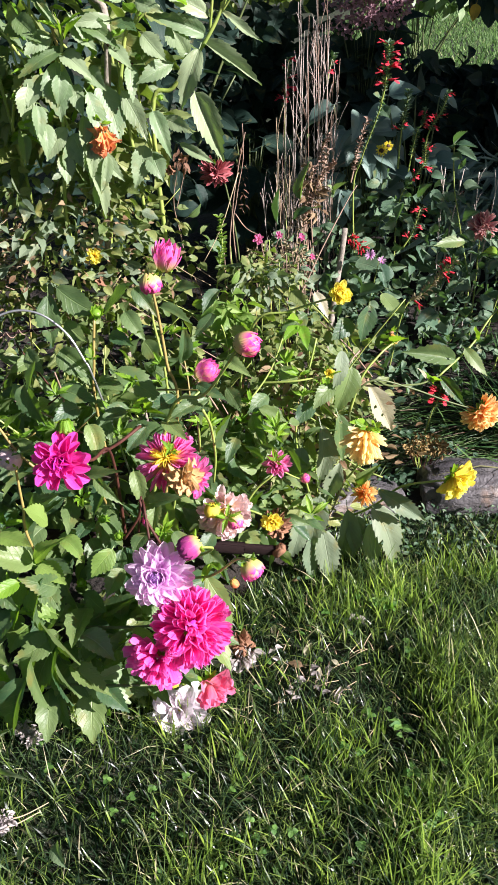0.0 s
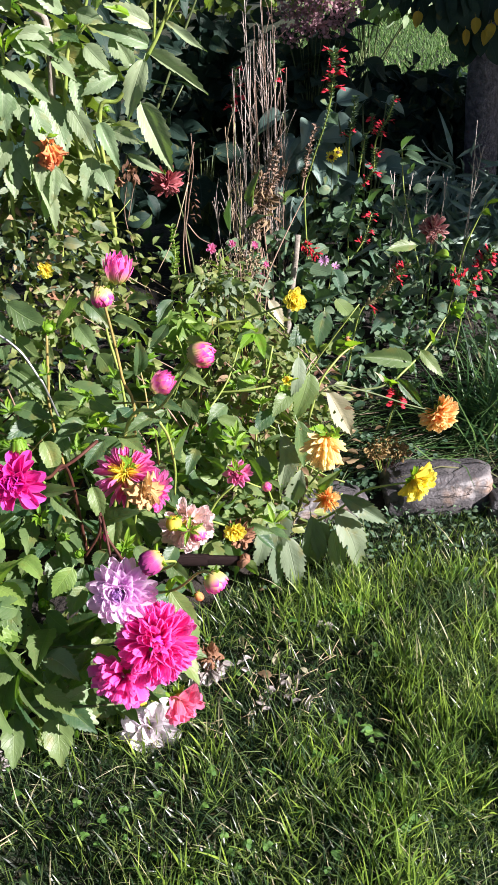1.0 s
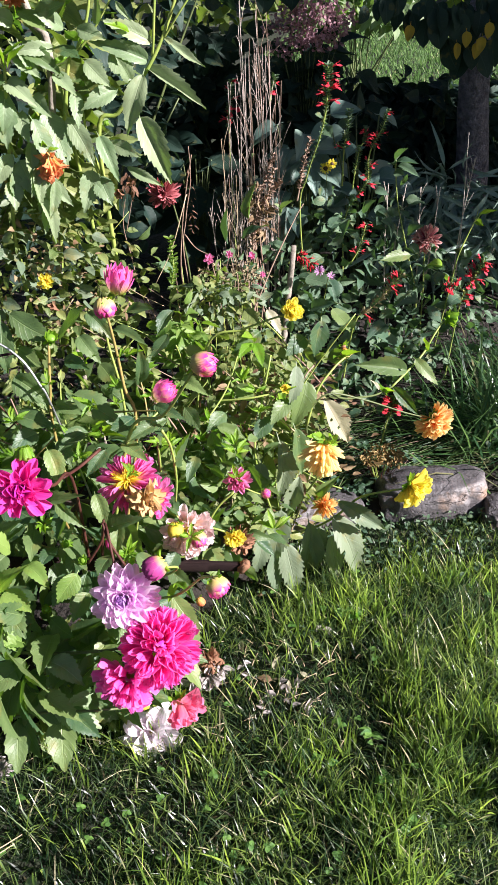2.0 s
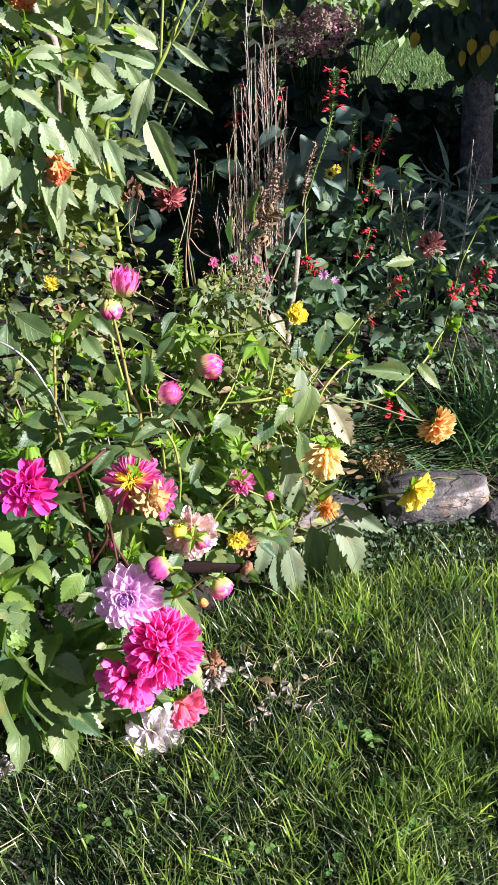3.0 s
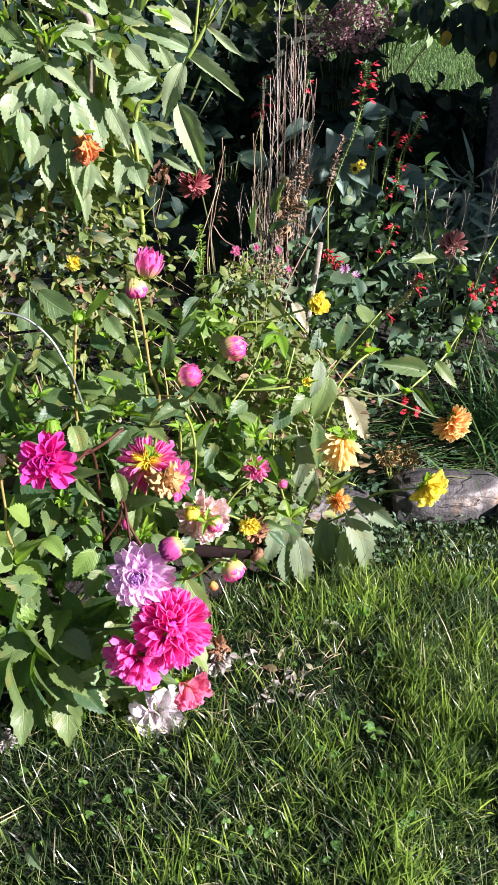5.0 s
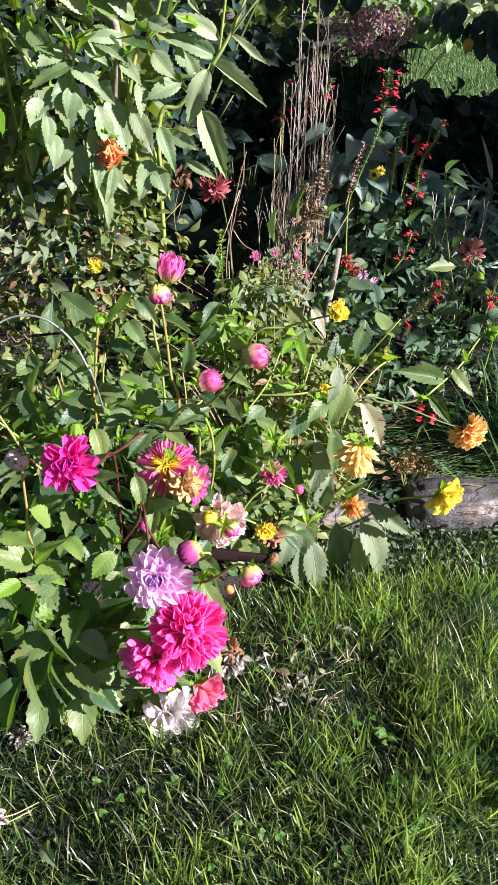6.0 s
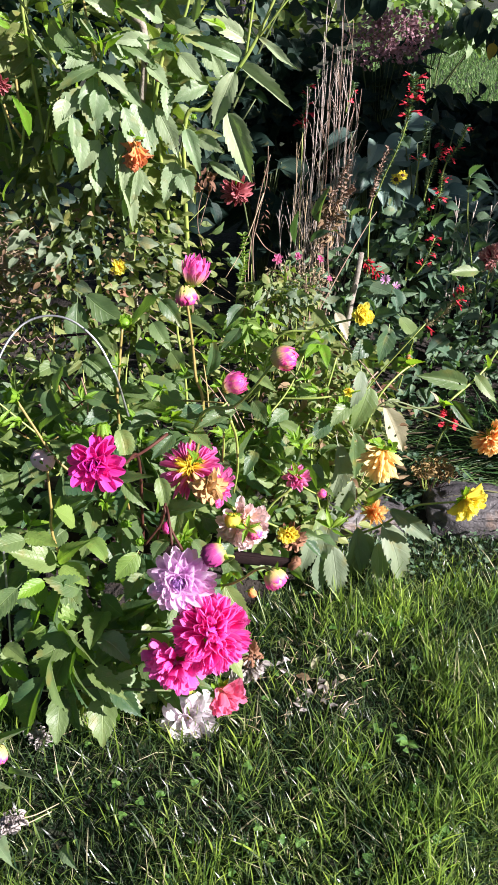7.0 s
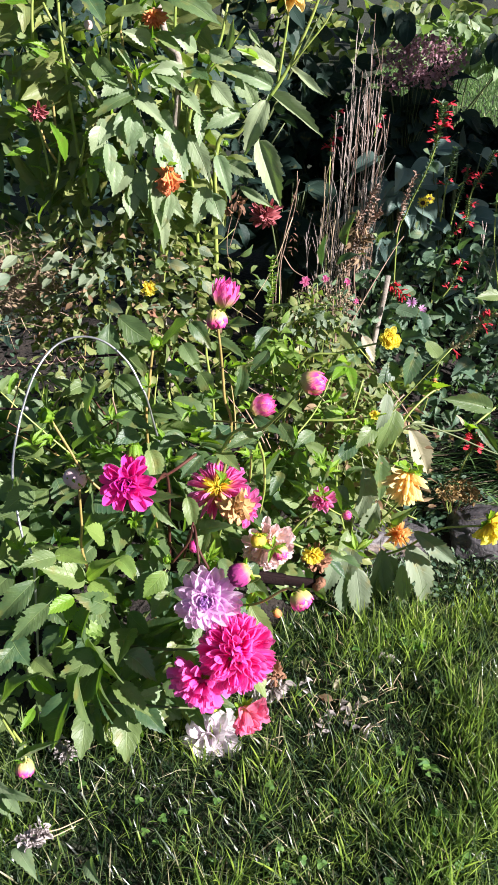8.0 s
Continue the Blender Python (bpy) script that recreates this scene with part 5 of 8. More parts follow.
shoot(pink, ROOT, [(-0.288, 1.560, 0.571), (-0.286, 1.460, 0.699), (-0.271, 1.390, 0.812)], 0.005, 0.004)
bloom(pink, (-0.141, 1.600, 0.568), (-0.12, -0.50, 0.78), 0.066, M_PINKYEL, ((24, 1.0, -4), (24, 0.97, 8), (22, 0.86, 20), (16, 0.55, 34), (10, 0.34, 56)), 0.14, M_YHEART, PADDLES, label="open pink bloom with a yellow heart", wild=1.5, inner=(3, M_YELLOW, POINTED))
bloom(pink, (-0.092, 1.560, 0.559), (0.65, -0.50, 0.10), 0.045, M_PINKYEL, ((18, 1.0, 12), (16, 0.9, 32), (10, 0.7, 55)), 0.20, M_PAPER, PADDLES, calyx=False, label="half-withered pink and yellow bloom", wild=1.8)
bloom(pink, (-0.106, 1.538, 0.592), (0.10, -0.55, -0.7), 0.040, M_PAPER, ((10, 0.8, -10), (14, 1.0, 20), (14, 0.98, 42), (12, 0.95, 60), (8, 0.85, 78)), 0.26, M_RUST, CRUMPLED, False, False, label="withered papery brown bloom", wild=1.5)
shoot(pink, ROOT, [(-0.155, 1.620, 0.402), (-0.131, 1.600, 0.495)], 0.006, 0.004)
bloom(pink, (-0.034, 1.610, 0.421), (0.22, -0.72, -0.05), 0.060, M_CREAM, ((16, 1.0, -12), (17, 1.0, 2), (17, 0.99, 15), (16, 0.96, 29), (13, 0.92, 43), (9, 0.86, 60)), 0.33, M_YHEART, RUFFLED, dome=0.38, wild=2.0, label="pale pink fading bloom")
bud(pink, (-0.055, 1.540, 0.482), (-0.1, -0.45, -0.8), 0.020, M_YELLOW, 0.8, 0.05, long=1.15, label="yellow bud in green bracts", bracts=8)
bud(pink, (-0.009, 1.540, 0.451), (0.25, -0.6, -0.6), 0.021, M_BUD, 0.8, 0.05, long=1.15, label="rose-pink bud", bracts=8)
bud(pink, (-0.194, 1.560, 0.447), (0.2, -0.6, -0.5), 0.016, M_PINK, 0.4, label="dark pink bud")
bud(pink, (-0.089, 1.360, 0.544), (-0.72, -0.45, -0.15), 0.028, M_PLUM, 0.5, long=1.15, label="plum bud with a yellow base")
shoot(pink, ROOT, [(-0.056, 1.440, 0.463), (-0.072, 1.380, 0.527)], 0.005, 0.004)
bud(pink, (0.025, 1.300, 0.540), (0.45, -0.45, -0.55), 0.024, M_BUD, 0.8, 0.16, long=1.05, label="rose-pink bud", bracts=9)
shoot(pink, ROOT, [(-0.059, 1.400, 0.433), (-0.004, 1.340, 0.528), (0.020, 1.310, 0.553)], 0.005, 0.004)
bloom(pink, (0.083, 1.660, 0.503), (0.1, -0.6, 0.6), 0.035, M_ROSE, ((10, 1.0, 14), (10, 0.95, 34), (9, 0.85, 54), (6, 0.7, 72)), 0.40, None, RUFFLED, label="half-open rose bloom")
stem(pink, [(-0.106, 1.660, 0.321), (-0.040, 1.640, 0.326), (0.032, 1.660, 0.432), (0.075, 1.660, 0.476)], 0.005, 0.004)
bud(pink, (0.149, 1.700, 0.433), (0.6, -0.5, 0.35), 0.014, M_BUD, 0.85, long=1.2, label="yellow-green bud with a pink tip", bracts=8)
stem(pink, [(0.086, 1.670, 0.487), (0.118, 1.690, 0.450), (0.141, 1.700, 0.430)], 0.003, 0.003)
bloom(pink, (0.068, 1.620, 0.383), (-0.05, -0.75, 0.1), 0.028, M_YELLOW, ((10, 0.95, 18), (10, 0.85, 40), (8, 0.6, 64)), 0.50, M_GOLD, PADDLES, label="small yellow bloom in a withered ruff")
bloom(pink, (0.080, 1.640, 0.361), (-0.3, -0.7, -0.1), 0.034, M_RUST, ((16, 0.9, -4), (18, 1.0, 14), (18, 0.95, 32), (14, 0.85, 50)), 0.24, M_RUST, CRUMPLED, False, False, label="withered brown ruff")
stem(pink, [(-0.094, 1.660, 0.453), (-0.034, 1.650, 0.414), (0.029, 1.640, 0.392), (0.066, 1.640, 0.371)], 0.005, 0.004)
bud(pink, (-0.014, 1.420, 0.389), (0.5, -0.4, -0.6), 0.011, M_SPENT, 0.5, label="small rust-orange bud")

# buds above the foliage
bud(pink, (-0.052, 1.660, 0.742), (0.62, -0.28, 0.50), 0.023, M_DAWN, 0.3, 0.42, long=1.5, label="opening pink bud")
bud(pink, (0.038, 1.430, 0.917), (0.80, -0.36, -0.1), 0.024, M_BUD, 0.8, 0.1, label="pink bud with a yellow-green back")
stem(pink, [ROOT, (-0.2, 1.66, 0.4), (-0.121, 1.600, 0.695), (-0.051, 1.520, 0.770), (-0.009, 1.460, 0.849), (0.021, 1.440, 0.905)], 0.007, 0.004)
stem(pink, [(-0.121, 1.600, 0.695), (-0.069, 1.640, 0.706), (-0.054, 1.660, 0.727)], 0.005, 0.003)
bud(pink, (-0.143, 1.690, 0.922), (0.08, -0.40, -0.70), 0.026, M_BUD, 0.55, 0.06, long=1.05, label="round pink bud on an ochre stem")
stem(pink, [ROOT, (-0.128, 1.700, 0.589), (-0.132, 1.700, 0.744), (-0.136, 1.700, 0.829), (-0.141, 1.700, 0.891), (-0.144, 1.700, 0.914)], 0.006, 0.004, M_OCHRE)
bud(pink, (-0.147, 2.010, 0.846), (0.24, -0.20, 0.95), 0.023, M_DAWN, 0.3, 0.95, long=1.75, label="half-open pink and yellow bloom")
stem(pink, [(-0.2, 2.0, 0), (-0.18, 2.02, 0.5), (-0.196, 2.030, 0.710), (-0.168, 2.020, 0.794), (-0.146, 2.010, 0.860)], 0.006, 0.004)
bud(pink, (-0.304, 1.910, 0.769), (0.3, -0.4, 0.7), 0.020, M_YELLOW, 0.95, long=0.7, label="spent green flower head", bracts=8)
stem(pink, [(-0.32, 1.9, 0), (-0.336, 1.880, 0.521), (-0.325, 1.890, 0.655), (-0.311, 1.910, 0.758)], 0.006, 0.005, M_OCHRE)
bud(pink, (-0.426, 1.420, 0.850), (-0.6, -0.5, 0.5), 0.019, M_YELLOW, 0.95, long=0.8, label="spent green flower head", bracts=8)
stem(pink, [(-0.27, 1.60, 0.40), (-0.272, 1.46, 0.655), (-0.310, 1.42, 0.675), (-0.338, 1.415, 0.690), (-0.371, 1.415, 0.729), (-0.396, 1.418, 0.785), (-0.421, 1.420, 0.844)], 0.0045, 0.004, M_OCHRE)
bud(pink, (-0.391, 1.412, 0.724), (-0.35, -0.6, -0.45), 0.027, M_CREAM, 0.85, long=1.0, label="closed olive and rose bud", bracts=9)
stem(pink, [(-0.36, 1.5, 0.1), (-0.396, 1.420, 0.512), (-0.393, 1.420, 0.611), (-0.387, 1.420, 0.716)], 0.005, 0.004, M_OCHRE)
bud(pink, (-0.246, 1.500, 0.460), (-0.1, -0.8, 0.4), 0.012, M_YELLOW, 0.95, long=0.8, label="small green bud", bracts=8)
bud(pink, (-0.276, 1.520, 0.490), (-0.3, -0.6, 0.6), 0.012, M_YELLOW, 0.95, long=0.8, label="small green bud", bracts=8)
bud(pink, (-0.332, 1.460, 0.373), (0.1, -0.6, 0.6), 0.012, M_YELLOW, 0.95, long=0.8, label="small green bud", bracts=8)
stem(pink, [(-0.237, 1.500, 0.451), (-0.200, 1.500, 0.508), (-0.187, 1.490, 0.566)], 0.005, 0.004, M_REDSTEM)
stem(pink, [(-0.154, 1.440, 0.488), (-0.178, 1.460, 0.532), (-0.189, 1.480, 0.567)], 0.005, 0.004, M_REDSTEM)
stem(pink, [(-0.187, 1.600, 0.660), (-0.223, 1.550, 0.656), (-0.244, 1.480, 0.681)], 0.006, 0.005, M_REDSTEM)
stem(pink, [(-0.390, 1.400, 0.320), (-0.313, 1.400, 0.305), (-0.217, 1.380, 0.321), (-0.173, 1.360, 0.346)], 0.006, 0.004, M_DARKSTEM)
stem(pink, [(-0.056, 1.560, 0.715), (-0.046, 1.600, 0.648), (-0.044, 1.620, 0.562), (-0.054, 1.640, 0.480)], 0.005, 0.004)
stem(pink, [(-0.071, 1.600, 0.664), (-0.074, 1.620, 0.594), (-0.083, 1.660, 0.460)], 0.004, 0.004)
stem(pink, [(-0.283, 1.500, 0.291), (-0.288, 1.500, 0.194)], 0.006, 0.006, M_OCHRE)
stem(pink, [(-0.474, 1.360, 0.166), (-0.354, 1.330, 0.215), (-0.243, 1.300, 0.242), (-0.182, 1.320, 0.215)], 0.005, 0.004, M_DARKSTEM)
leaf(pink, (-0.395, 1.965, 0.812), (-0.306, 1.915, 0.768), 0.059, M_DAHLIA)
leaf(pink, (-0.420, 1.965, 0.797), (-0.422, 1.915, 0.691), 0.055, M_DAHLIA)
leaf(pink, (-0.373, 1.915, 0.678), (-0.328, 1.865, 0.621), 0.066, M_DAHLIA)
leaf(pink, (-0.356, 1.915, 0.574), (-0.421, 1.865, 0.593), 0.048, M_DAHLIA)
leaf(pink, (-0.318, 1.865, 0.620), (-0.239, 1.815, 0.628), 0.033, M_DAHLIA)
leaf(pink, (-0.250, 1.765, 0.697), (-0.153, 1.715, 0.668), 0.056, M_DAHLIA)
leaf(pink, (-0.108, 1.765, 0.706), (-0.086, 1.715, 0.811), 0.032, M_DAHLIA)
leaf(pink, (-0.241, 1.915, 0.767), (-0.198, 1.865, 0.729), 0.041, M_DAHLIA)
leaf(pink, (-0.169, 1.965, 0.750), (-0.097, 1.915, 0.757), 0.029, M_DAHLIA)
leaf(pink, (-0.302, 1.965, 0.746), (-0.222, 1.915, 0.838), 0.046, M_DAHLIA)
leaf(pink, (-0.046, 1.615, 0.709), (-0.122, 1.565, 0.701), 0.031, M_DAHLIA)
leaf(pink, (-0.066, 1.615, 0.741), (-0.013, 1.565, 0.736), 0.024, M_DAHLIA)
leaf(pink, (-0.229, 2.015, 0.779), (-0.184, 1.965, 0.740), 0.040, M_DAHLIA)
leaf(pink, (-0.392, 1.965, 0.726), (-0.343, 1.915, 0.703), 0.039, M_DAHLIA)
leaf(pink, (-0.199, 1.865, 0.717), (-0.169, 1.815, 0.684), 0.043, M_DAHLIA)
leaf(pink, (-0.434, 1.815, 0.705), (-0.458, 1.765, 0.664), 0.049, M_DAHLIA, normal=(-0.75, -0.55, 0.35))
leaf(pink, (-0.040, 1.865, 0.776), (-0.080, 1.815, 0.748), 0.037, M_DAHLIA)
leaf(pink, (-0.140, 2.065, 0.751), (-0.087, 2.015, 0.790), 0.032, M_DAHLIA)
leaf(pink, (-0.030, 2.065, 0.743), (-0.073, 2.015, 0.723), 0.033, M_DAHLIA)
leaf(pink, (-0.282, 1.915, 0.713), (-0.232, 1.865, 0.713), 0.033, M_DAHLIA)
leaf(pink, (-0.118, 1.665, 0.689), (-0.167, 1.615, 0.690), 0.037, M_DAHLIA)
leaf(pink, (-0.012, 1.665, 0.700), (0.014, 1.615, 0.674), 0.032, M_DAHLIA)
leaf(pink, (-0.210, 1.635, 0.681), (-0.260, 1.585, 0.690), 0.038, M_DAHLIA)
leaf(pink, (-0.307, 1.615, 0.701), (-0.342, 1.565, 0.710), 0.037, M_DAHLIA)
leaf(pink, (-0.015, 1.765, 0.713), (0.032, 1.715, 0.709), 0.031, M_DAHLIA)
leaf(pink, (-0.178, 1.615, 0.649), (-0.211, 1.565, 0.631), 0.034, M_DAHLIA)
leaf(pink, (-0.143, 1.615, 0.660), (-0.096, 1.565, 0.655), 0.032, M_DAHLIA)
leaf(pink, (-0.273, 1.535, 0.710), (-0.250, 1.485, 0.671), 0.038, M_DAHLIA)
leaf(pink, (-0.309, 1.435, 0.719), (-0.350, 1.385, 0.782), 0.029, M_DAHLIA)
leaf(pink, (-0.284, 1.435, 0.656), (-0.212, 1.385, 0.721), 0.024, M_DAHLIA)
leaf(pink, (-0.260, 1.465, 0.640), (-0.219, 1.415, 0.613), 0.023, M_DAHLIA)
leaf(pink, (-0.202, 1.535, 0.596), (-0.187, 1.485, 0.555), 0.033, M_DAHLIA)
leaf(pink, (-0.197, 1.535, 0.508), (-0.133, 1.485, 0.574), 0.035, M_DAHLIA)
leaf(pink, (-0.071, 1.435, 0.400), (-0.019, 1.385, 0.341), 0.041, M_DAHLIA)
leaf(pink, (-0.081, 1.635, 0.584), (-0.058, 1.585, 0.507), 0.041, M_DAHLIA)
leaf(pink, (-0.398, 1.465, 0.557), (-0.345, 1.415, 0.648), 0.035, M_DAHLIA)
leaf(pink, (-0.251, 1.535, 0.572), (-0.294, 1.485, 0.544), 0.040, M_DAHLIA)
leaf(pink, (-0.359, 1.535, 0.539), (-0.395, 1.485, 0.540), 0.045, M_DAHLIA)
leaf(pink, (-0.150, 1.535, 0.411), (-0.133, 1.485, 0.391), 0.028, M_DAHLIA)
leaf(pink, (-0.167, 1.535, 0.520), (-0.175, 1.485, 0.481), 0.030, M_DAHLIA)
leaf(pink, (-0.071, 1.495, 0.422), (-0.037, 1.445, 0.410), 0.035, M_DAHLIA)
leaf(pink, (-0.351, 1.375, 0.445), (-0.391, 1.325, 0.514), 0.045, M_DAHLIA)
leaf(pink, (-0.315, 1.535, 0.428), (-0.288, 1.485, 0.375), 0.047, M_DAHLIA)
leaf(pink, (-0.113, 1.675, 0.385), (-0.128, 1.625, 0.353), 0.033, M_DAHLIA)
leaf(pink, (-0.255, 1.535, 0.389), (-0.280, 1.485, 0.350), 0.043, M_DAHLIA)
leaf(pink, (-0.002, 1.735, 0.253), (0.036, 1.685, 0.239), 0.055, M_DAHLIA)
leaf(pink, (-0.030, 1.715, 0.524), (-0.041, 1.665, 0.633), 0.036, M_DAHLIA)
leaf(pink, (-0.303, 1.495, 0.248), (-0.242, 1.445, 0.345), 0.035, M_DAHLIA)
leaf(pink, (0.017, 1.765, 0.207), (0.065, 1.715, 0.227), 0.042, M_DAHLIA)
leaf(pink, (-0.568, 1.595, 0.412), (-0.437, 1.545, 0.400), 0.047, M_DAHLIA, normal=(-0.55, -0.55, 0.60))
leaf(pink, (-0.435, 1.475, 0.446), (-0.493, 1.425, 0.451), 0.034, M_DAHLIA)
leaf(pink, (-0.413, 1.475, 0.483), (-0.363, 1.425, 0.621), 0.041, M_DAHLIA)
leaf(pink, (-0.403, 1.475, 0.419), (-0.336, 1.425, 0.447), 0.044, M_DAHLIA)
leaf(pink, (-0.273, 1.475, 0.449), (-0.308, 1.425, 0.416), 0.049, M_DAHLIA)
leaf(pink, (-0.400, 1.395, 0.458), (-0.349, 1.345, 0.416), 0.051, M_DAHLIA)
leaf(pink, (-0.390, 1.375, 0.353), (-0.410, 1.325, 0.474), 0.045, M_DAHLIA, normal=(-0.55, -0.55, 0.60))
leaf(pink, (-0.358, 1.335, 0.367), (-0.442, 1.285, 0.343), 0.051, M_DAHLIA)
leaf(pink, (-0.361, 1.315, 0.353), (-0.382, 1.265, 0.225), 0.066, M_DAHLIA, normal=(-0.85, -0.62, -0.05))
leaf(pink, (-0.351, 1.335, 0.266), (-0.268, 1.285, 0.260), 0.048, M_DAHLIA)
leaf(pink, (-0.406, 1.255, 0.336), (-0.494, 1.205, 0.205), 0.062, M_DAHLIA)
leaf(pink, (-0.302, 1.375, 0.216), (-0.229, 1.325, 0.304), 0.030, M_DAHLIA)
leaf(pink, (-0.303, 1.335, 0.205), (-0.246, 1.285, 0.191), 0.044, M_DAHLIA)
leaf(pink, (-0.575, 1.295, 0.250), (-0.490, 1.245, 0.399), 0.038, M_DAHLIA)
leaf(pink, (-0.496, 1.315, 0.353), (-0.445, 1.265, 0.370), 0.032, M_DAHLIA)
leaf(pink, (-0.670, 1.735, 0.477), (-0.580, 1.685, 0.497), 0.067, M_DAHLIA, normal=(-0.75, -0.55, 0.35))
leaf(pink, (-0.340, 1.435, 0.235), (-0.279, 1.385, 0.245), 0.043, M_DAHLIA)
leaf(pink, (-0.482, 1.915, 0.686), (-0.446, 1.865, 0.652), 0.043, M_DAHLIA)
leaf(pink, (-0.472, 1.815, 0.648), (-0.451, 1.765, 0.567), 0.063, M_DAHLIA)
leaf(pink, (-0.394, 1.815, 0.630), (-0.311, 1.765, 0.640), 0.046, M_DAHLIA)
leaf(pink, (-0.390, 1.865, 0.703), (-0.330, 1.815, 0.656), 0.060, M_DAHLIA)
leaf(pink, (-0.402, 1.465, 0.753), (-0.361, 1.415, 0.817), 0.018, M_DAHLIA, normal=(-0.75, -0.55, 0.35))
leaf(pink, (-0.386, 1.455, 0.737), (-0.325, 1.405, 0.721), 0.023, M_DAHLIA)
leaf(pink, (-0.579, 1.685, 0.452), (-0.529, 1.635, 0.393), 0.057, M_DAHLIA, normal=(-0.55, -0.55, 0.60))
leaf(pink, (-0.549, 1.415, 0.484), (-0.581, 1.365, 0.469), 0.055, M_DAHLIA)
leaf(pink, (-0.539, 1.755, 0.485), (-0.491, 1.705, 0.455), 0.058, M_DAHLIA)
leaf(pink, (-0.412, 1.615, 0.537), (-0.343, 1.565, 0.523), 0.055, M_DAHLIA)
leaf(pink, (-0.319, 1.565, 0.516), (-0.253, 1.515, 0.511), 0.054, M_DAHLIA)
leaf(pink, (-0.444, 1.355, 0.391), (-0.473, 1.305, 0.380), 0.044, M_DAHLIA, normal=(-0.55, -0.55, 0.60))
leaf(pink, (-0.522, 1.295, 0.435), (-0.477, 1.245, 0.430), 0.046, M_DAHLIA)
leaf(pink, (-0.652, 1.885, 0.514), (-0.589, 1.835, 0.463), 0.070, M_DAHLIA, normal=(-0.75, -0.55, 0.35))
leaf(pink, (-0.591, 1.985, 0.505), (-0.605, 1.935, 0.631), 0.056, M_DAHLIA)
leaf(pink, (-0.630, 1.635, 0.457), (-0.581, 1.585, 0.433), 0.058, M_DAHLIA, normal=(-0.75, -0.55, 0.35))
leaf(pink, (-0.470, 1.395, 0.444), (-0.439, 1.345, 0.417), 0.040, M_DAHLIA, normal=(-0.55, -0.55, 0.60))
leaf(pink, (-0.332, 1.475, 0.331), (-0.287, 1.425, 0.324), 0.043, M_DAHLIA)
leaf(pink, (-0.241, 1.465, 0.400), (-0.272, 1.415, 0.383), 0.040, M_DAHLIA)
leaf(pink, (-0.259, 1.545, 0.453), (-0.282, 1.495, 0.421), 0.042, M_DAHLIA)
leaf(pink, (-0.196, 1.545, 0.430), (-0.223, 1.495, 0.423), 0.040, M_DAHLIA)
leaf(pink, (-0.137, 1.515, 0.450), (-0.094, 1.465, 0.421), 0.035, M_DAHLIA)
leaf(pink, (-0.343, 1.545, 0.446), (-0.374, 1.495, 0.423), 0.047, M_DAHLIA)
leaf(pink, (-0.304, 1.545, 0.465), (-0.332, 1.495, 0.465), 0.035, M_DAHLIA)
leaf(pink, (-0.412, 1.545, 0.453), (-0.439, 1.495, 0.446), 0.046, M_DAHLIA)
leaf(pink, (-0.061, 1.565, 0.399), (-0.086, 1.515, 0.390), 0.034, M_DAHLIA)
leaf(pink, (-0.417, 1.195, 0.669), (-0.474, 1.145, 0.628), 0.040, M_DAHLIA, normal=(0.5, -0.3, 0.8), shapes=LANCES)
leaf(pink, (-0.416, 1.235, 0.581), (-0.472, 1.185, 0.543), 0.039, M_DAHLIA, normal=(0.5, -0.3, 0.8), shapes=LANCES)
leaf(pink, (-0.415, 1.315, 0.622), (-0.459, 1.265, 0.644), 0.035, M_DAHLIA, normal=(0.5, -0.3, 0.8), shapes=LANCES)
leaf(pink, (-0.509, 1.515, 0.621), (-0.560, 1.465, 0.608), 0.049, M_DAHLIA, normal=(0.5, -0.3, 0.8), shapes=LANCES)
leaf(pink, (-0.551, 1.515, 0.648), (-0.579, 1.465, 0.656), 0.039, M_DAHLIA, normal=(0.5, -0.3, 0.8), shapes=LANCES)
leaf(pink, (-0.481, 1.235, 0.309), (-0.488, 1.185, 0.315), 0.017, M_YOUNG, normal=(0.5, -0.3, 0.8), shapes=LANCES)
leaf(pink, (-0.397, 1.315, 0.520), (-0.431, 1.265, 0.532), 0.028, M_YOUNG, normal=(0.5, -0.3, 0.8), shapes=LANCES)
leaf(pink, (-0.490, 1.215, 0.490), (-0.517, 1.165, 0.474), 0.039, M_DAHLIA, normal=(0.5, -0.3, 0.8), shapes=LANCES)
leaf(pink, (-0.557, 1.595, 0.564), (-0.574, 1.545, 0.628), 0.035, M_DAHLIA, normal=(-0.55, -0.55, 0.60))
leaf(pink, (-0.436, 1.375, 0.402), (-0.442, 1.325, 0.399), 0.027, M_YOUNG)
leaf(pink, (-0.503, 1.315, 0.304), (-0.454, 1.265, 0.323), 0.026, M_YOUNG)
leaf(pink, (-0.180, 1.615, 0.684), (-0.183, 1.565, 0.754), 0.017, M_YOUNG)
leaf(pink, (-0.180, 1.615, 0.684), (-0.146, 1.565, 0.745), 0.017, M_YOUNG)
leaf(pink, (-0.180, 1.615, 0.680), (-0.203, 1.565, 0.724), 0.018, M_YOUNG)
leaf(pink, (-0.176, 1.615, 0.683), (-0.144, 1.565, 0.719), 0.015, M_YOUNG)
leaf(pink, (-0.060, 1.455, 0.411), (-0.076, 1.405, 0.422), 0.018, M_YOUNG)
leaf(pink, (-0.060, 1.455, 0.419), (-0.036, 1.405, 0.441), 0.018, M_YOUNG)
leaf(pink, (-0.124, 1.765, 0.776), (-0.093, 1.715, 0.825), 0.018, M_YOUNG)
leaf(pink, (-0.124, 1.765, 0.776), (-0.127, 1.715, 0.834), 0.016, M_YOUNG)
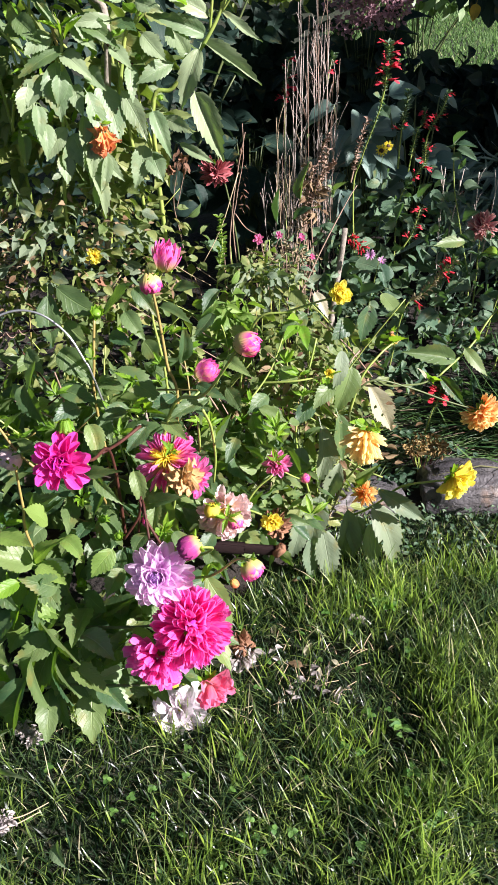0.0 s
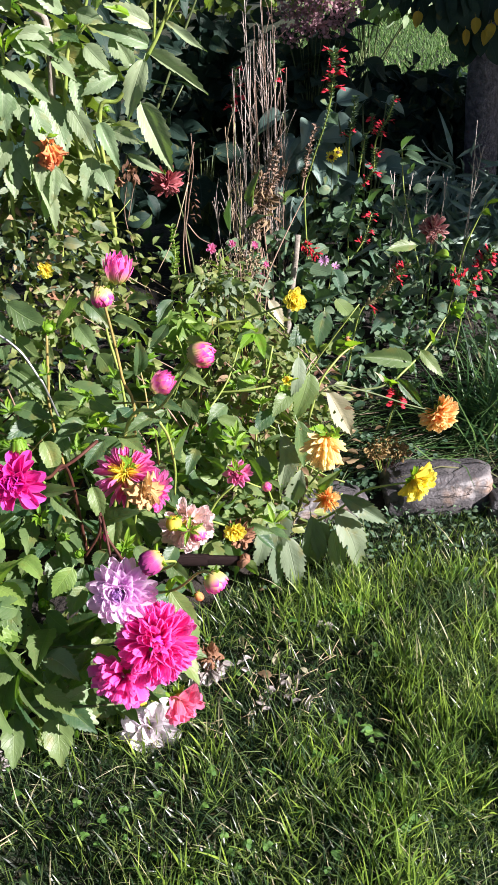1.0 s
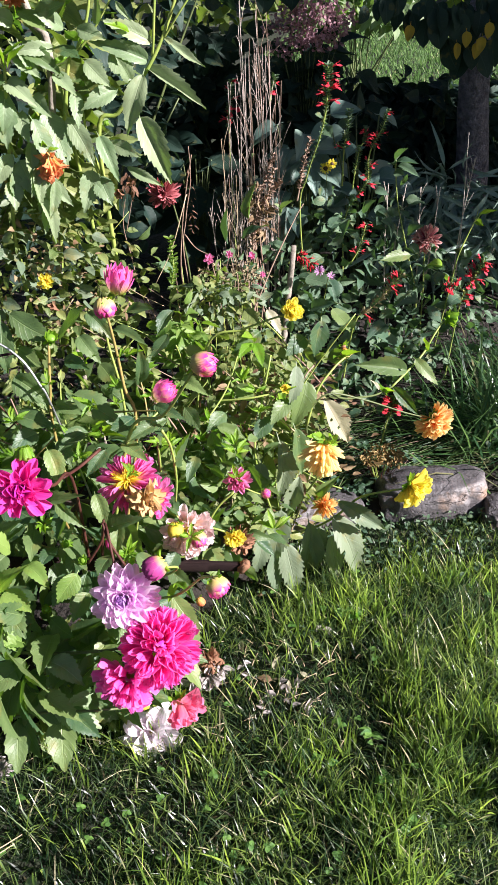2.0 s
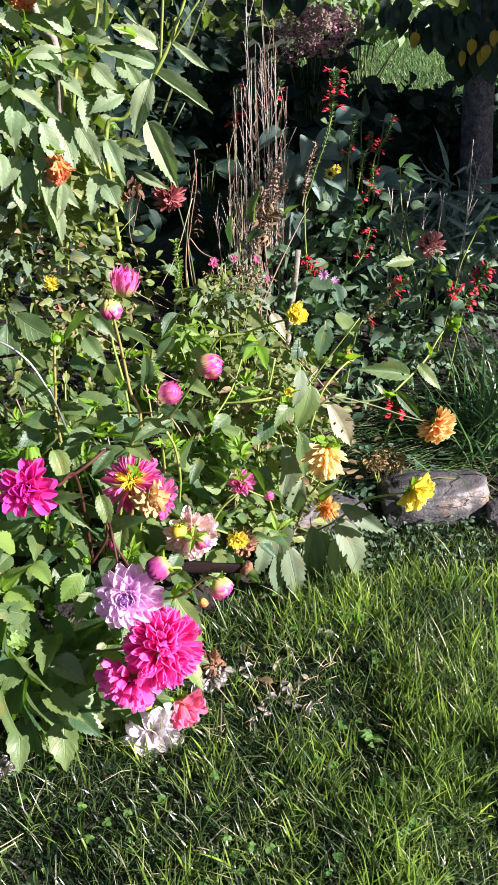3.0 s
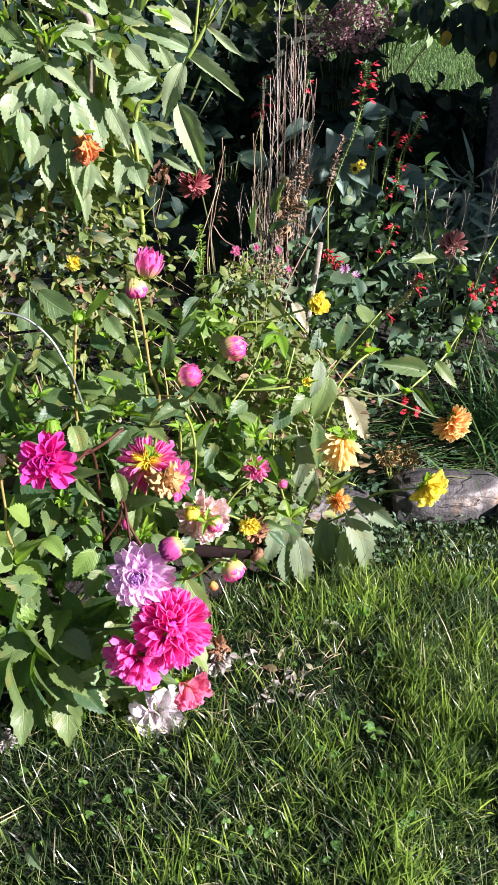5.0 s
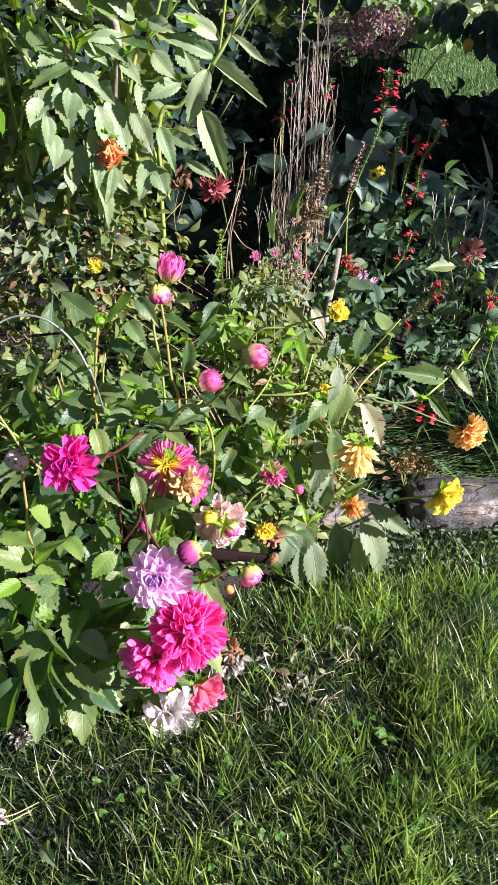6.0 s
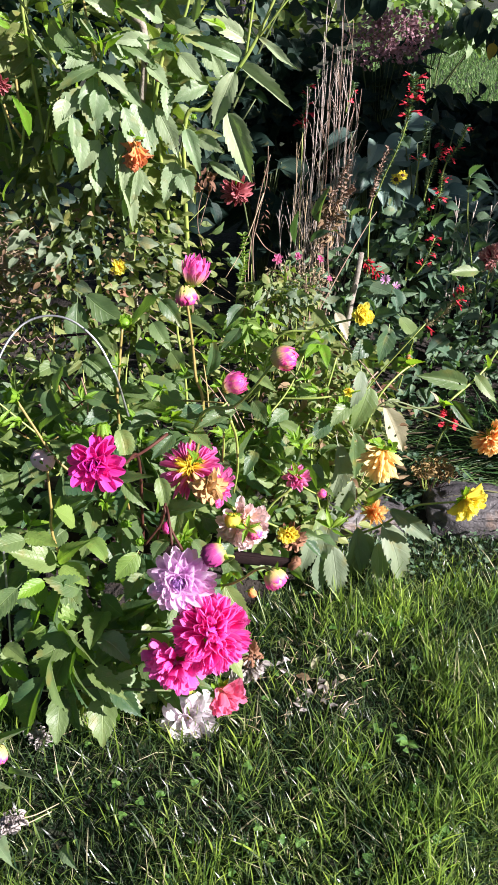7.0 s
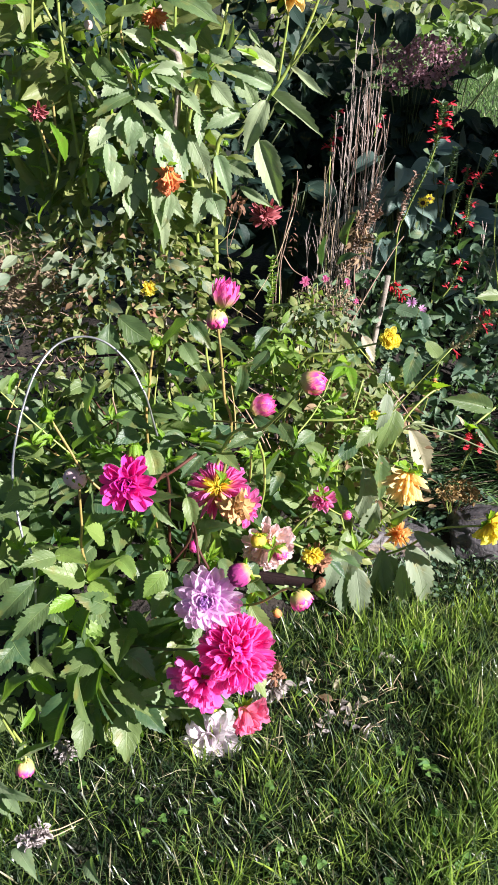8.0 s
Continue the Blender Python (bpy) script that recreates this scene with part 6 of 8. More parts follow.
leaf(pink, (-0.239, 1.915, 0.695), (-0.245, 1.865, 0.756), 0.018, M_YOUNG)
leaf(pink, (-0.239, 1.915, 0.695), (-0.208, 1.865, 0.746), 0.018, M_YOUNG)
leaf(pink, (-0.373, 1.460, 0.170), (-0.272, 1.420, 0.240), 0.055, M_TALL)
leaf(pink, (-0.341, 1.380, 0.190), (-0.250, 1.340, 0.137), 0.060, M_TALL, normal=(0.3, -0.62, 0.7))
leaf(pink, (-0.326, 1.400, 0.226), (-0.232, 1.360, 0.155), 0.050, M_DAHLIA)
leaf(pink, (-0.360, 1.320, 0.350), (-0.429, 1.280, 0.242), 0.075, M_DAHLIA, normal=(-0.85, -0.62, -0.05))
leaf(pink, (-0.387, 1.340, 0.394), (-0.336, 1.290, 0.309), 0.085, M_DAHLIA, normal=(-0.85, -0.62, -0.05))
leaf(pink, (-0.395, 1.270, 0.374), (-0.415, 1.230, 0.256), 0.055, M_DAHLIA, normal=(-0.85, -0.62, -0.05))
leaf(pink, (-0.294, 1.400, 0.204), (-0.256, 1.380, 0.284), 0.014, M_YOUNG)
leaf(pink, (-0.294, 1.400, 0.204), (-0.284, 1.380, 0.291), 0.014, M_YOUNG)
leaf(pink, (-0.291, 1.400, 0.204), (-0.247, 1.380, 0.248), 0.013, M_YOUNG)
leaf(pink, (-0.224, 1.400, 0.231), (-0.191, 1.380, 0.301), 0.013, M_YOUNG)
leaf(pink, (-0.224, 1.400, 0.231), (-0.231, 1.380, 0.301), 0.013, M_YOUNG)
leaf(pink, (-0.224, 1.400, 0.231), (-0.185, 1.380, 0.258), 0.013, M_YOUNG)
leaf(pink, (-0.397, 1.400, 0.487), (-0.457, 1.360, 0.559), 0.050, M_DAHLIA, normal=(0.45, -0.45, 0.75))
leaf(pink, (-0.396, 1.400, 0.495), (-0.331, 1.360, 0.578), 0.034, M_LIT, normal=(-0.5, -0.6, 0.5))
leaf(pink, (-0.387, 1.400, 0.480), (-0.331, 1.360, 0.479), 0.045, M_LIT, normal=(0.45, -0.45, 0.75))
leaf(pink, (-0.423, 1.400, 0.428), (-0.474, 1.360, 0.429), 0.055, M_LIT, normal=(-0.2, -0.7, 0.6))
leaf(pink, (-0.414, 1.400, 0.412), (-0.376, 1.360, 0.381), 0.050, M_LIT, normal=(0.45, -0.45, 0.75))
leaf(pink, (-0.456, 1.400, 0.357), (-0.493, 1.360, 0.351), 0.055, M_DAHLIA, normal=(-0.6, -0.6, 0.4))
leaf(pink, (-0.377, 1.400, 0.348), (-0.416, 1.360, 0.413), 0.050, M_LIT, normal=(0.1, -0.3, 0.9))
leaf(pink, (-0.440, 1.400, 0.316), (-0.481, 1.360, 0.293), 0.050, M_LIT, normal=(-0.5, -0.7, 0.3))
leaf(pink, (-0.329, 1.400, 0.544), (-0.286, 1.360, 0.543), 0.035, M_LIT, normal=(0.45, -0.45, 0.75))
leaf(pink, (-0.351, 1.400, 0.586), (-0.360, 1.360, 0.651), 0.040, M_LIT, normal=(0.0, -0.5, 0.8))
leaf(pink, (-0.445, 1.400, 0.560), (-0.381, 1.360, 0.579), 0.040, M_LIT, normal=(0.45, -0.45, 0.75))
leaf(pink, (-0.435, 1.270, 0.306), (-0.478, 1.230, 0.187), 0.075, M_DAHLIA, normal=(-0.85, -0.62, -0.05))
leaf(pink, (-0.384, 1.330, 0.365), (-0.354, 1.280, 0.224), 0.075, M_DAHLIA, normal=(-0.85, -0.62, -0.05))
leaf(pink, (-0.392, 1.340, 0.363), (-0.438, 1.300, 0.295), 0.070, M_DAHLIA, normal=(-0.85, -0.62, -0.05))
leaf(pink, (-0.326, 1.37, 0.316), (-0.261, 1.33, 0.305), 0.05, M_TALL, normal=(0.6, -0.5, 0.62))
leaf(pink, (-0.231, 1.37, 0.541), (-0.264, 1.33, 0.509), 0.04, M_LIT, normal=(0.6, -0.5, 0.62))
leaf(pink, (-0.222, 1.37, 0.329), (-0.176, 1.33, 0.321), 0.03, M_LIT, normal=(0.6, -0.5, 0.62))
leaf(pink, (-0.262, 1.37, 0.206), (-0.308, 1.33, 0.217), 0.035, M_TALL, normal=(0.6, -0.5, 0.62))
many("low_foliage", SMALLS, cloud(150, (-0.30, 1.46, 0.10), (0.16, 0.08, 0.10), 0.038, 0.55, loose=1.2, shell=0.1), M_SMALL, pink, "small pale leaves near the ground")
many("foliage", PLAINER, cloud(170, (-0.38, 1.80, 0.40), (0.42, 0.26, 0.22), 0.10, 0.45, loose=1.8, shell=0.2) + cloud(110, (-0.45, 1.50, 0.20), (0.4, 0.14, 0.16), 0.09, 0.5, shell=0.2) + cloud(230, (-0.3, 2.08, 0.36), (0.45, 0.2, 0.28), 0.068, 0.45, loose=1.8, shell=0.2) + cloud(150, (0.0, 1.82, 0.32), (0.2, 0.14, 0.25), 0.058, 0.45, loose=1.8, shell=0.2) + cloud(170, (-0.88, 2.04, 0.28), (0.32, 0.26, 0.22), 0.08, 0.45, loose=1.7, shell=0.2) + cloud(110, (-0.92, 2.26, 0.28), (0.22, 0.14, 0.24), 0.085, 0.45, loose=1.7, shell=0.1) + cloud(130, (-0.72, 2.24, 0.28), (0.34, 0.16, 0.26), 0.085, 0.45, loose=1.7, shell=0.1) + cloud(40, (-0.2, 1.5, 0.27), (0.16, 0.05, 0.08), 0.07, 0.5, shell=0.2), M_DAHLIA, pink)
sprouts = []
for c, rad, n in (((-0.25, 1.72, 0.56), (0.42, 0.24, 0.16), 34), ((-0.32, 1.46, 0.36), (0.32, 0.08, 0.16), 16), ((-0.05, 1.95, 0.5), (0.3, 0.14, 0.18), 14)):
    for _ in range(n):
        p = Vector(c) + Vector([rng.uniform(-1, 1) * v for v in rad])
        for j in range(7):
            way = Vector((rng.normal(), rng.normal(), rng.uniform(0.1, 1.6)))
            s = rng.uniform(0.018, 0.042)
            sprouts.append(Matrix.Translation(p + way.normalized() * 0.004) @ frame_of(way, (0, -0.5, 0.8)) @ Matrix.Diagonal((s * 0.3, s, s, 1)))
many("young_foliage", LANCES, sprouts, M_YOUNG, pink, "fresh lime-green shoots")
for i in range(60):
    p = Vector((rnd.uniform(-0.75, 0.05), rnd.uniform(1.75, 2.15), rnd.uniform(0.15, 0.62)))
    d = Vector((rnd.uniform(-0.09, 0.09), rnd.uniform(-0.05, 0.05), rnd.uniform(0.0, 0.12)))
    stem(pink, [p - d, p + Vector((rnd.uniform(-0.01, 0.01), 0, 0)), p + d], 0.0028, 0.0016, rnd.choice((M_STEM, M_STEM, M_OCHRE, M_TWIG, M_REDSTEM)), "twig", 3, 5)
low = thing("dahlia_plant", (-0.62, 1.36, 0), "low dahlia shoot with one pink bud above the grass", "dahlia", "dahlias in the bed")
bud(low, (-0.500, 1.180, 0.202), (0.05, -0.4, -0.75), 0.022, M_BUD, 0.45, long=1.15, label="pink bud with a yellow base")
stem(low, [(-0.56, 1.35, 0), (-0.57, 1.27, 0.25), (-0.500, 1.190, 0.234), (-0.497, 1.180, 0.222)], 0.005, 0.004)
leaf(low, (-0.508, 1.215, 0.092), (-0.445, 1.165, 0.172), 0.015, M_TALL)
leaf(low, (-0.580, 1.215, 0.080), (-0.519, 1.165, 0.082), 0.023, M_TALL)
leaf(low, (-0.596, 1.215, 0.060), (-0.545, 1.165, 0.062), 0.025, M_TALL)
leaf(low, (-0.579, 1.215, 0.089), (-0.491, 1.165, 0.120), 0.018, M_TALL)
leaf(low, (-0.597, 1.215, 0.116), (-0.541, 1.165, 0.155), 0.024, M_TALL)
leaf(low, (-0.593, 1.215, 0.041), (-0.614, 1.165, 0.001), 0.035, M_TALL)
leaf(low, (-0.507, 1.205, 0.196), (-0.489, 1.155, 0.322), 0.021, M_TALL)
leaf(low, (-0.507, 1.205, 0.196), (-0.457, 1.155, 0.320), 0.019, M_TALL)


# ---- the yellow dahlia by the stones ----
yellow = thing("dahlia_plant", (0.27, 2.0, 0), "sprawling dahlia with yellow and orange blooms and large toothed leaves", "dahlia", "dahlias in the bed")
YROOT = Vector((0.24, 2.06, 0.0))
bloom(yellow, (0.296, 1.772, 0.508), (-0.22, -0.34, -0.88), 0.062, M_GOLD, ((12, 0.70, -4), (16, 0.85, 14), (18, 0.96, 30), (18, 1.02, 44), (15, 1.04, 58), (10, 1.0, 74)), 0.20, M_GOLD, FLATS, wild=1.6, label="nodding golden-yellow bloom")
shoot(yellow, YROOT, [(0.277, 1.920, 0.263), (0.321, 1.840, 0.423), (0.301, 1.800, 0.493)], 0.006, 0.004)
bloom(yellow, (0.509, 1.780, 0.358), (0.60, -0.42, -0.52), 0.052, M_YELLOW, ((16, 1.0, -2), (18, 1.02, 12), (16, 0.98, 26), (13, 0.9, 42), (9, 0.75, 60)), 0.17, M_YELLOW, PADDLES, label="bright yellow bloom facing away", wild=1.5)
stem(yellow, [YROOT, (0.294, 1.920, 0.134), (0.344, 1.860, 0.217), (0.393, 1.820, 0.300), (0.456, 1.790, 0.336), (0.507, 1.780, 0.346)], 0.006, 0.004)
bloom(yellow, (0.648, 2.060, 0.360), (0.50, -0.36, -0.62), 0.058, M_ORANGE, ((14, 0.88, -20), (18, 0.98, -6), (20, 1.04, 8), (20, 1.04, 22), (18, 1.0, 36), (13, 0.96, 50), (8, 0.9, 66)), 0.30, M_GOLD, FLATS, dome=0.32, wild=1.2, label="nodding orange bloom")
stem(yellow, [YROOT, (0.3, 2.05, 0.25), (0.288, 2.000, 0.426), (0.339, 2.000, 0.505), (0.441, 2.020, 0.468), (0.560, 2.050, 0.399), (0.640, 2.070, 0.358)], 0.0055, 0.003, M_DARKSTEM)
bloom(yellow, (0.322, 1.945, 0.190), (0.25, -0.75, 0.30), 0.042, M_ORANGE, ((11, 0.95, 6), (12, 1.0, 26), (11, 0.92, 46), (8, 0.75, 64)), 0.26, M_GOLD, FLATS, label="half-open orange bloom", wild=1.3)
bloom(yellow, (0.251, 2.000, 0.748), (0.20, -0.75, 0.30), 0.036, M_YELLOW, ((10, 0.95, 30), (11, 1.0, 46), (10, 0.95, 60), (7, 0.85, 74)), 0.55, M_ORANGE, PADDLES, label="cupped yellow bloom with an orange heart")
stem(yellow, [(0.0, 2.1, 0), (0.0, 2.1, 0.4), (0.049, 2.040, 0.659), (0.134, 2.020, 0.698), (0.202, 2.000, 0.728), (0.241, 2.000, 0.737)], 0.006, 0.004)
bloom(yellow, (0.223, 1.930, 0.580), (0.1, -0.75, 0.1), 0.0234, M_YELLOW, ((8, 1.0, 46), (6, 0.8, 64)), 0.5, M_ORANGE, split=False, label="small yellow bloom")
bloom(yellow, (0.399, 2.080, 0.597), (0.25, -0.5, -0.75), 0.0346, M_GOLD, ((9, 1.0, 62), (8, 0.9, 74)), 0.4, M_RUST, CURLED, split=False, label="drooping faded orange bloom")
stem(yellow, [(0.285, 1.980, 0.430), (0.315, 1.990, 0.524), (0.363, 2.020, 0.570), (0.400, 2.050, 0.584)], 0.006, 0.004)
bud(yellow, (0.788, 2.380, 0.507), (0.75, -0.4, -0.2), 0.030, M_YELLOW, 0.95, long=0.95, label="round green bud", bracts=9)
stem(yellow, [(0.346, 2.000, 0.504), (0.400, 2.050, 0.458), (0.444, 2.100, 0.428), (0.510, 2.160, 0.396), (0.571, 2.220, 0.383)], 0.005, 0.0045, M_DARKSTEM)
stem(yellow, [(0.571, 2.220, 0.383), (0.679, 2.320, 0.416), (0.730, 2.360, 0.468), (0.758, 2.380, 0.495), (0.777, 2.380, 0.508)], 0.0055, 0.004, M_STEM)
stem(yellow, [(0.22, 2.0, 0.0), (0.144, 1.920, 0.367), (0.164, 1.950, 0.501), (0.201, 2.000, 0.633)], 0.005, 0.004)
stem(yellow, [(0.020, 1.900, 0.511), (0.082, 1.950, 0.573), (0.124, 2.000, 0.654)], 0.004, 0.003)
stem(yellow, [(0.038, 1.950, 0.545), (0.135, 1.920, 0.561), (0.220, 1.930, 0.566)], 0.005, 0.004)
leaf(yellow, (0.286, 1.975, 0.563), (0.255, 1.925, 0.455), 0.066, M_DAHLIA, normal=(0.2 + rnd.uniform(-0.3, 0.3), -0.75, 0.55 + rnd.uniform(-0.2, 0.2)))
leaf(yellow, (0.339, 2.065, 0.683), (0.323, 2.015, 0.613), 0.052, M_DAHLIA, normal=(0.2 + rnd.uniform(-0.3, 0.3), -0.75, 0.55 + rnd.uniform(-0.2, 0.2)))
leaf(yellow, (0.607, 2.215, 0.435), (0.480, 2.165, 0.493), 0.054, M_DAHLIA, normal=(0.2 + rnd.uniform(-0.3, 0.3), -0.75, 0.55 + rnd.uniform(-0.2, 0.2)))
leaf(yellow, (0.657, 2.295, 0.427), (0.718, 2.245, 0.363), 0.037, M_DAHLIA, normal=(0.2 + rnd.uniform(-0.3, 0.3), -0.75, 0.55 + rnd.uniform(-0.2, 0.2)))
leaf(yellow, (0.573, 2.215, 0.382), (0.642, 2.165, 0.317), 0.036, M_DAHLIA, normal=(0.2 + rnd.uniform(-0.3, 0.3), -0.75, 0.55 + rnd.uniform(-0.2, 0.2)))
leaf(yellow, (0.249, 1.935, 0.452), (0.274, 1.885, 0.340), 0.053, M_DAHLIA, normal=(0.2 + rnd.uniform(-0.3, 0.3), -0.75, 0.55 + rnd.uniform(-0.2, 0.2)))
leaf(yellow, (0.393, 2.115, 0.627), (0.426, 2.065, 0.679), 0.043, M_DAHLIA, normal=(0.2 + rnd.uniform(-0.3, 0.3), -0.75, 0.55 + rnd.uniform(-0.2, 0.2)))
leaf(yellow, (0.296, 2.065, 0.641), (0.245, 2.015, 0.622), 0.048, M_DAHLIA, normal=(0.2 + rnd.uniform(-0.3, 0.3), -0.75, 0.55 + rnd.uniform(-0.2, 0.2)))
leaf(yellow, (0.161, 2.035, 0.618), (0.199, 1.985, 0.609), 0.042, M_DAHLIA, normal=(0.2 + rnd.uniform(-0.3, 0.3), -0.75, 0.55 + rnd.uniform(-0.2, 0.2)))
leaf(yellow, (0.112, 1.975, 0.573), (0.149, 1.925, 0.550), 0.042, M_DAHLIA, normal=(0.2 + rnd.uniform(-0.3, 0.3), -0.75, 0.55 + rnd.uniform(-0.2, 0.2)))
leaf(yellow, (0.191, 1.935, 0.491), (0.143, 1.885, 0.460), 0.042, M_DAHLIA, normal=(0.2 + rnd.uniform(-0.3, 0.3), -0.75, 0.55 + rnd.uniform(-0.2, 0.2)))
leaf(yellow, (0.236, 1.945, 0.531), (0.187, 1.895, 0.500), 0.042, M_DAHLIA, normal=(0.2 + rnd.uniform(-0.3, 0.3), -0.75, 0.55 + rnd.uniform(-0.2, 0.2)))
leaf(yellow, (0.180, 2.065, 0.666), (0.118, 2.015, 0.648), 0.042, M_DAHLIA, normal=(0.2 + rnd.uniform(-0.3, 0.3), -0.75, 0.55 + rnd.uniform(-0.2, 0.2)))
leaf(yellow, (0.380, 2.135, 0.683), (0.417, 2.085, 0.639), 0.044, M_DAHLIA, normal=(0.2 + rnd.uniform(-0.3, 0.3), -0.75, 0.55 + rnd.uniform(-0.2, 0.2)))
leaf(yellow, (0.114, 1.865, 0.475), (0.067, 1.815, 0.446), 0.041, M_DAHLIA, normal=(0.2 + rnd.uniform(-0.3, 0.3), -0.75, 0.55 + rnd.uniform(-0.2, 0.2)))
leaf(yellow, (0.139, 1.865, 0.370), (0.104, 1.815, 0.322), 0.040, M_DAHLIA, normal=(0.2 + rnd.uniform(-0.3, 0.3), -0.75, 0.55 + rnd.uniform(-0.2, 0.2)))
leaf(yellow, (0.361, 2.095, 0.556), (0.411, 2.045, 0.594), 0.041, M_DAHLIA, normal=(0.2 + rnd.uniform(-0.3, 0.3), -0.75, 0.55 + rnd.uniform(-0.2, 0.2)))
leaf(yellow, (0.076, 1.865, 0.559), (0.032, 1.815, 0.547), 0.040, M_DAHLIA, normal=(0.2 + rnd.uniform(-0.3, 0.3), -0.75, 0.55 + rnd.uniform(-0.2, 0.2)))
leaf(yellow, (0.300, 1.965, 0.207), (0.337, 1.915, 0.279), 0.033, M_DAHLIA, normal=(0.2 + rnd.uniform(-0.3, 0.3), -0.75, 0.55 + rnd.uniform(-0.2, 0.2)))
leaf(yellow, (0.713, 2.615, 0.627), (0.618, 2.565, 0.642), 0.039, M_DAHLIA, normal=(0.2 + rnd.uniform(-0.3, 0.3), -0.75, 0.55 + rnd.uniform(-0.2, 0.2)))
leaf(yellow, (0.199, 1.855, 0.474), (0.217, 1.805, 0.319), 0.051, M_HANG, normal=(0.25 + rnd.uniform(-0.3, 0.3), -0.85, 0.40 + rnd.uniform(-0.15, 0.15)), shapes=LANCES)
leaf(yellow, (0.274, 1.895, 0.176), (0.271, 1.845, -0.015), 0.069, M_HANG, normal=(0.25 + rnd.uniform(-0.3, 0.3), -0.85, 0.40 + rnd.uniform(-0.15, 0.15)), shapes=LANCES)
leaf(yellow, (0.335, 1.855, 0.222), (0.416, 1.805, 0.045), 0.077, M_HANG, normal=(0.25 + rnd.uniform(-0.3, 0.3), -0.85, 0.40 + rnd.uniform(-0.15, 0.15)), shapes=LANCES)
leaf(yellow, (0.333, 1.875, 0.134), (0.347, 1.825, -0.000), 0.050, M_HANG, normal=(0.25 + rnd.uniform(-0.3, 0.3), -0.85, 0.40 + rnd.uniform(-0.15, 0.15)), shapes=LANCES)
leaf(yellow, (0.341, 1.835, 0.284), (0.463, 1.785, 0.210), 0.047, M_HANG, normal=(0.25 + rnd.uniform(-0.3, 0.3), -0.85, 0.40 + rnd.uniform(-0.15, 0.15)), shapes=LANCES)
leaf(yellow, (0.197, 1.855, 0.254), (0.168, 1.805, 0.116), 0.063, M_HANG, normal=(0.25 + rnd.uniform(-0.3, 0.3), -0.85, 0.40 + rnd.uniform(-0.15, 0.15)), shapes=LANCES)
leaf(yellow, (0.205, 1.835, 0.155), (0.229, 1.785, 0.005), 0.064, M_HANG, normal=(0.25 + rnd.uniform(-0.3, 0.3), -0.85, 0.40 + rnd.uniform(-0.15, 0.15)), shapes=LANCES)
leaf(yellow, (0.172, 1.835, 0.139), (0.183, 1.785, 0.021), 0.055, M_HANG, normal=(0.25 + rnd.uniform(-0.3, 0.3), -0.85, 0.40 + rnd.uniform(-0.15, 0.15)), shapes=LANCES)
leaf(yellow, (0.251, 1.895, 0.330), (0.219, 1.845, 0.241), 0.047, M_HANG, normal=(0.25 + rnd.uniform(-0.3, 0.3), -0.85, 0.40 + rnd.uniform(-0.15, 0.15)), shapes=LANCES)
leaf(yellow, (0.305, 1.895, 0.154), (0.291, 1.845, 0.056), 0.050, M_HANG, normal=(0.25 + rnd.uniform(-0.3, 0.3), -0.85, 0.40 + rnd.uniform(-0.15, 0.15)), shapes=LANCES)
leaf(yellow, (0.146, 1.835, 0.200), (0.121, 1.785, 0.099), 0.051, M_HANG, normal=(0.25 + rnd.uniform(-0.3, 0.3), -0.85, 0.40 + rnd.uniform(-0.15, 0.15)), shapes=LANCES)
leaf(yellow, (0.260, 1.965, 0.615), (0.246, 1.915, 0.532), 0.042, M_HANG, normal=(0.25 + rnd.uniform(-0.3, 0.3), -0.85, 0.40 + rnd.uniform(-0.15, 0.15)), shapes=LANCES)
leaf(yellow, (0.153, 1.855, 0.411), (0.132, 1.805, 0.327), 0.048, M_HANG, normal=(0.25 + rnd.uniform(-0.3, 0.3), -0.85, 0.40 + rnd.uniform(-0.15, 0.15)), shapes=LANCES)
leaf(yellow, (0.176, 1.945, 0.374), (0.184, 1.895, 0.312), 0.038, M_SMALL)
leaf(yellow, (0.091, 1.945, 0.477), (0.101, 1.895, 0.440), 0.037, M_SMALL)
leaf(yellow, (0.267, 2.015, 0.588), (0.281, 1.965, 0.565), 0.037, M_SMALL)
leaf(yellow, (0.044, 1.865, 0.465), (0.066, 1.815, 0.421), 0.033, M_SMALL)
leaf(yellow, (0.149, 2.115, 0.708), (0.180, 2.065, 0.689), 0.034, M_SMALL)
leaf(yellow, (0.147, 1.835, 0.238), (0.112, 1.785, 0.217), 0.037, M_SMALL)
leaf(yellow, (0.338, 2.035, 0.474), (0.416, 1.985, 0.362), 0.061, M_PALELEAF, normal=(0.2, -0.85, 0.45), shapes=LANCES)
leaf(yellow, (0.523, 2.165, 0.408), (0.492, 2.115, 0.466), 0.012, M_PALELEAF, normal=(0.2, -0.85, 0.45), shapes=LANCES)
leaf(yellow, (0.207, 2.115, 0.704), (0.237, 2.065, 0.662), 0.029, M_PALELEAF, normal=(0.2, -0.85, 0.45), shapes=LANCES)
leaf(yellow, (0.160, 2.015, 0.660), (0.183, 1.965, 0.636), 0.031, M_YOUNG)
leaf(yellow, (0.160, 2.015, 0.660), (0.121, 1.965, 0.657), 0.028, M_YOUNG)
leaf(yellow, (0.161, 2.015, 0.663), (0.144, 1.965, 0.723), 0.024, M_YOUNG)
leaf(yellow, (0.393, 2.065, 0.569), (0.403, 2.015, 0.626), 0.020, M_YOUNG)
leaf(yellow, (0.393, 2.065, 0.569), (0.361, 2.015, 0.613), 0.020, M_YOUNG)
leaf(yellow, (0.315, 1.815, 0.490), (0.325, 1.765, 0.537), 0.021, M_YOUNG)
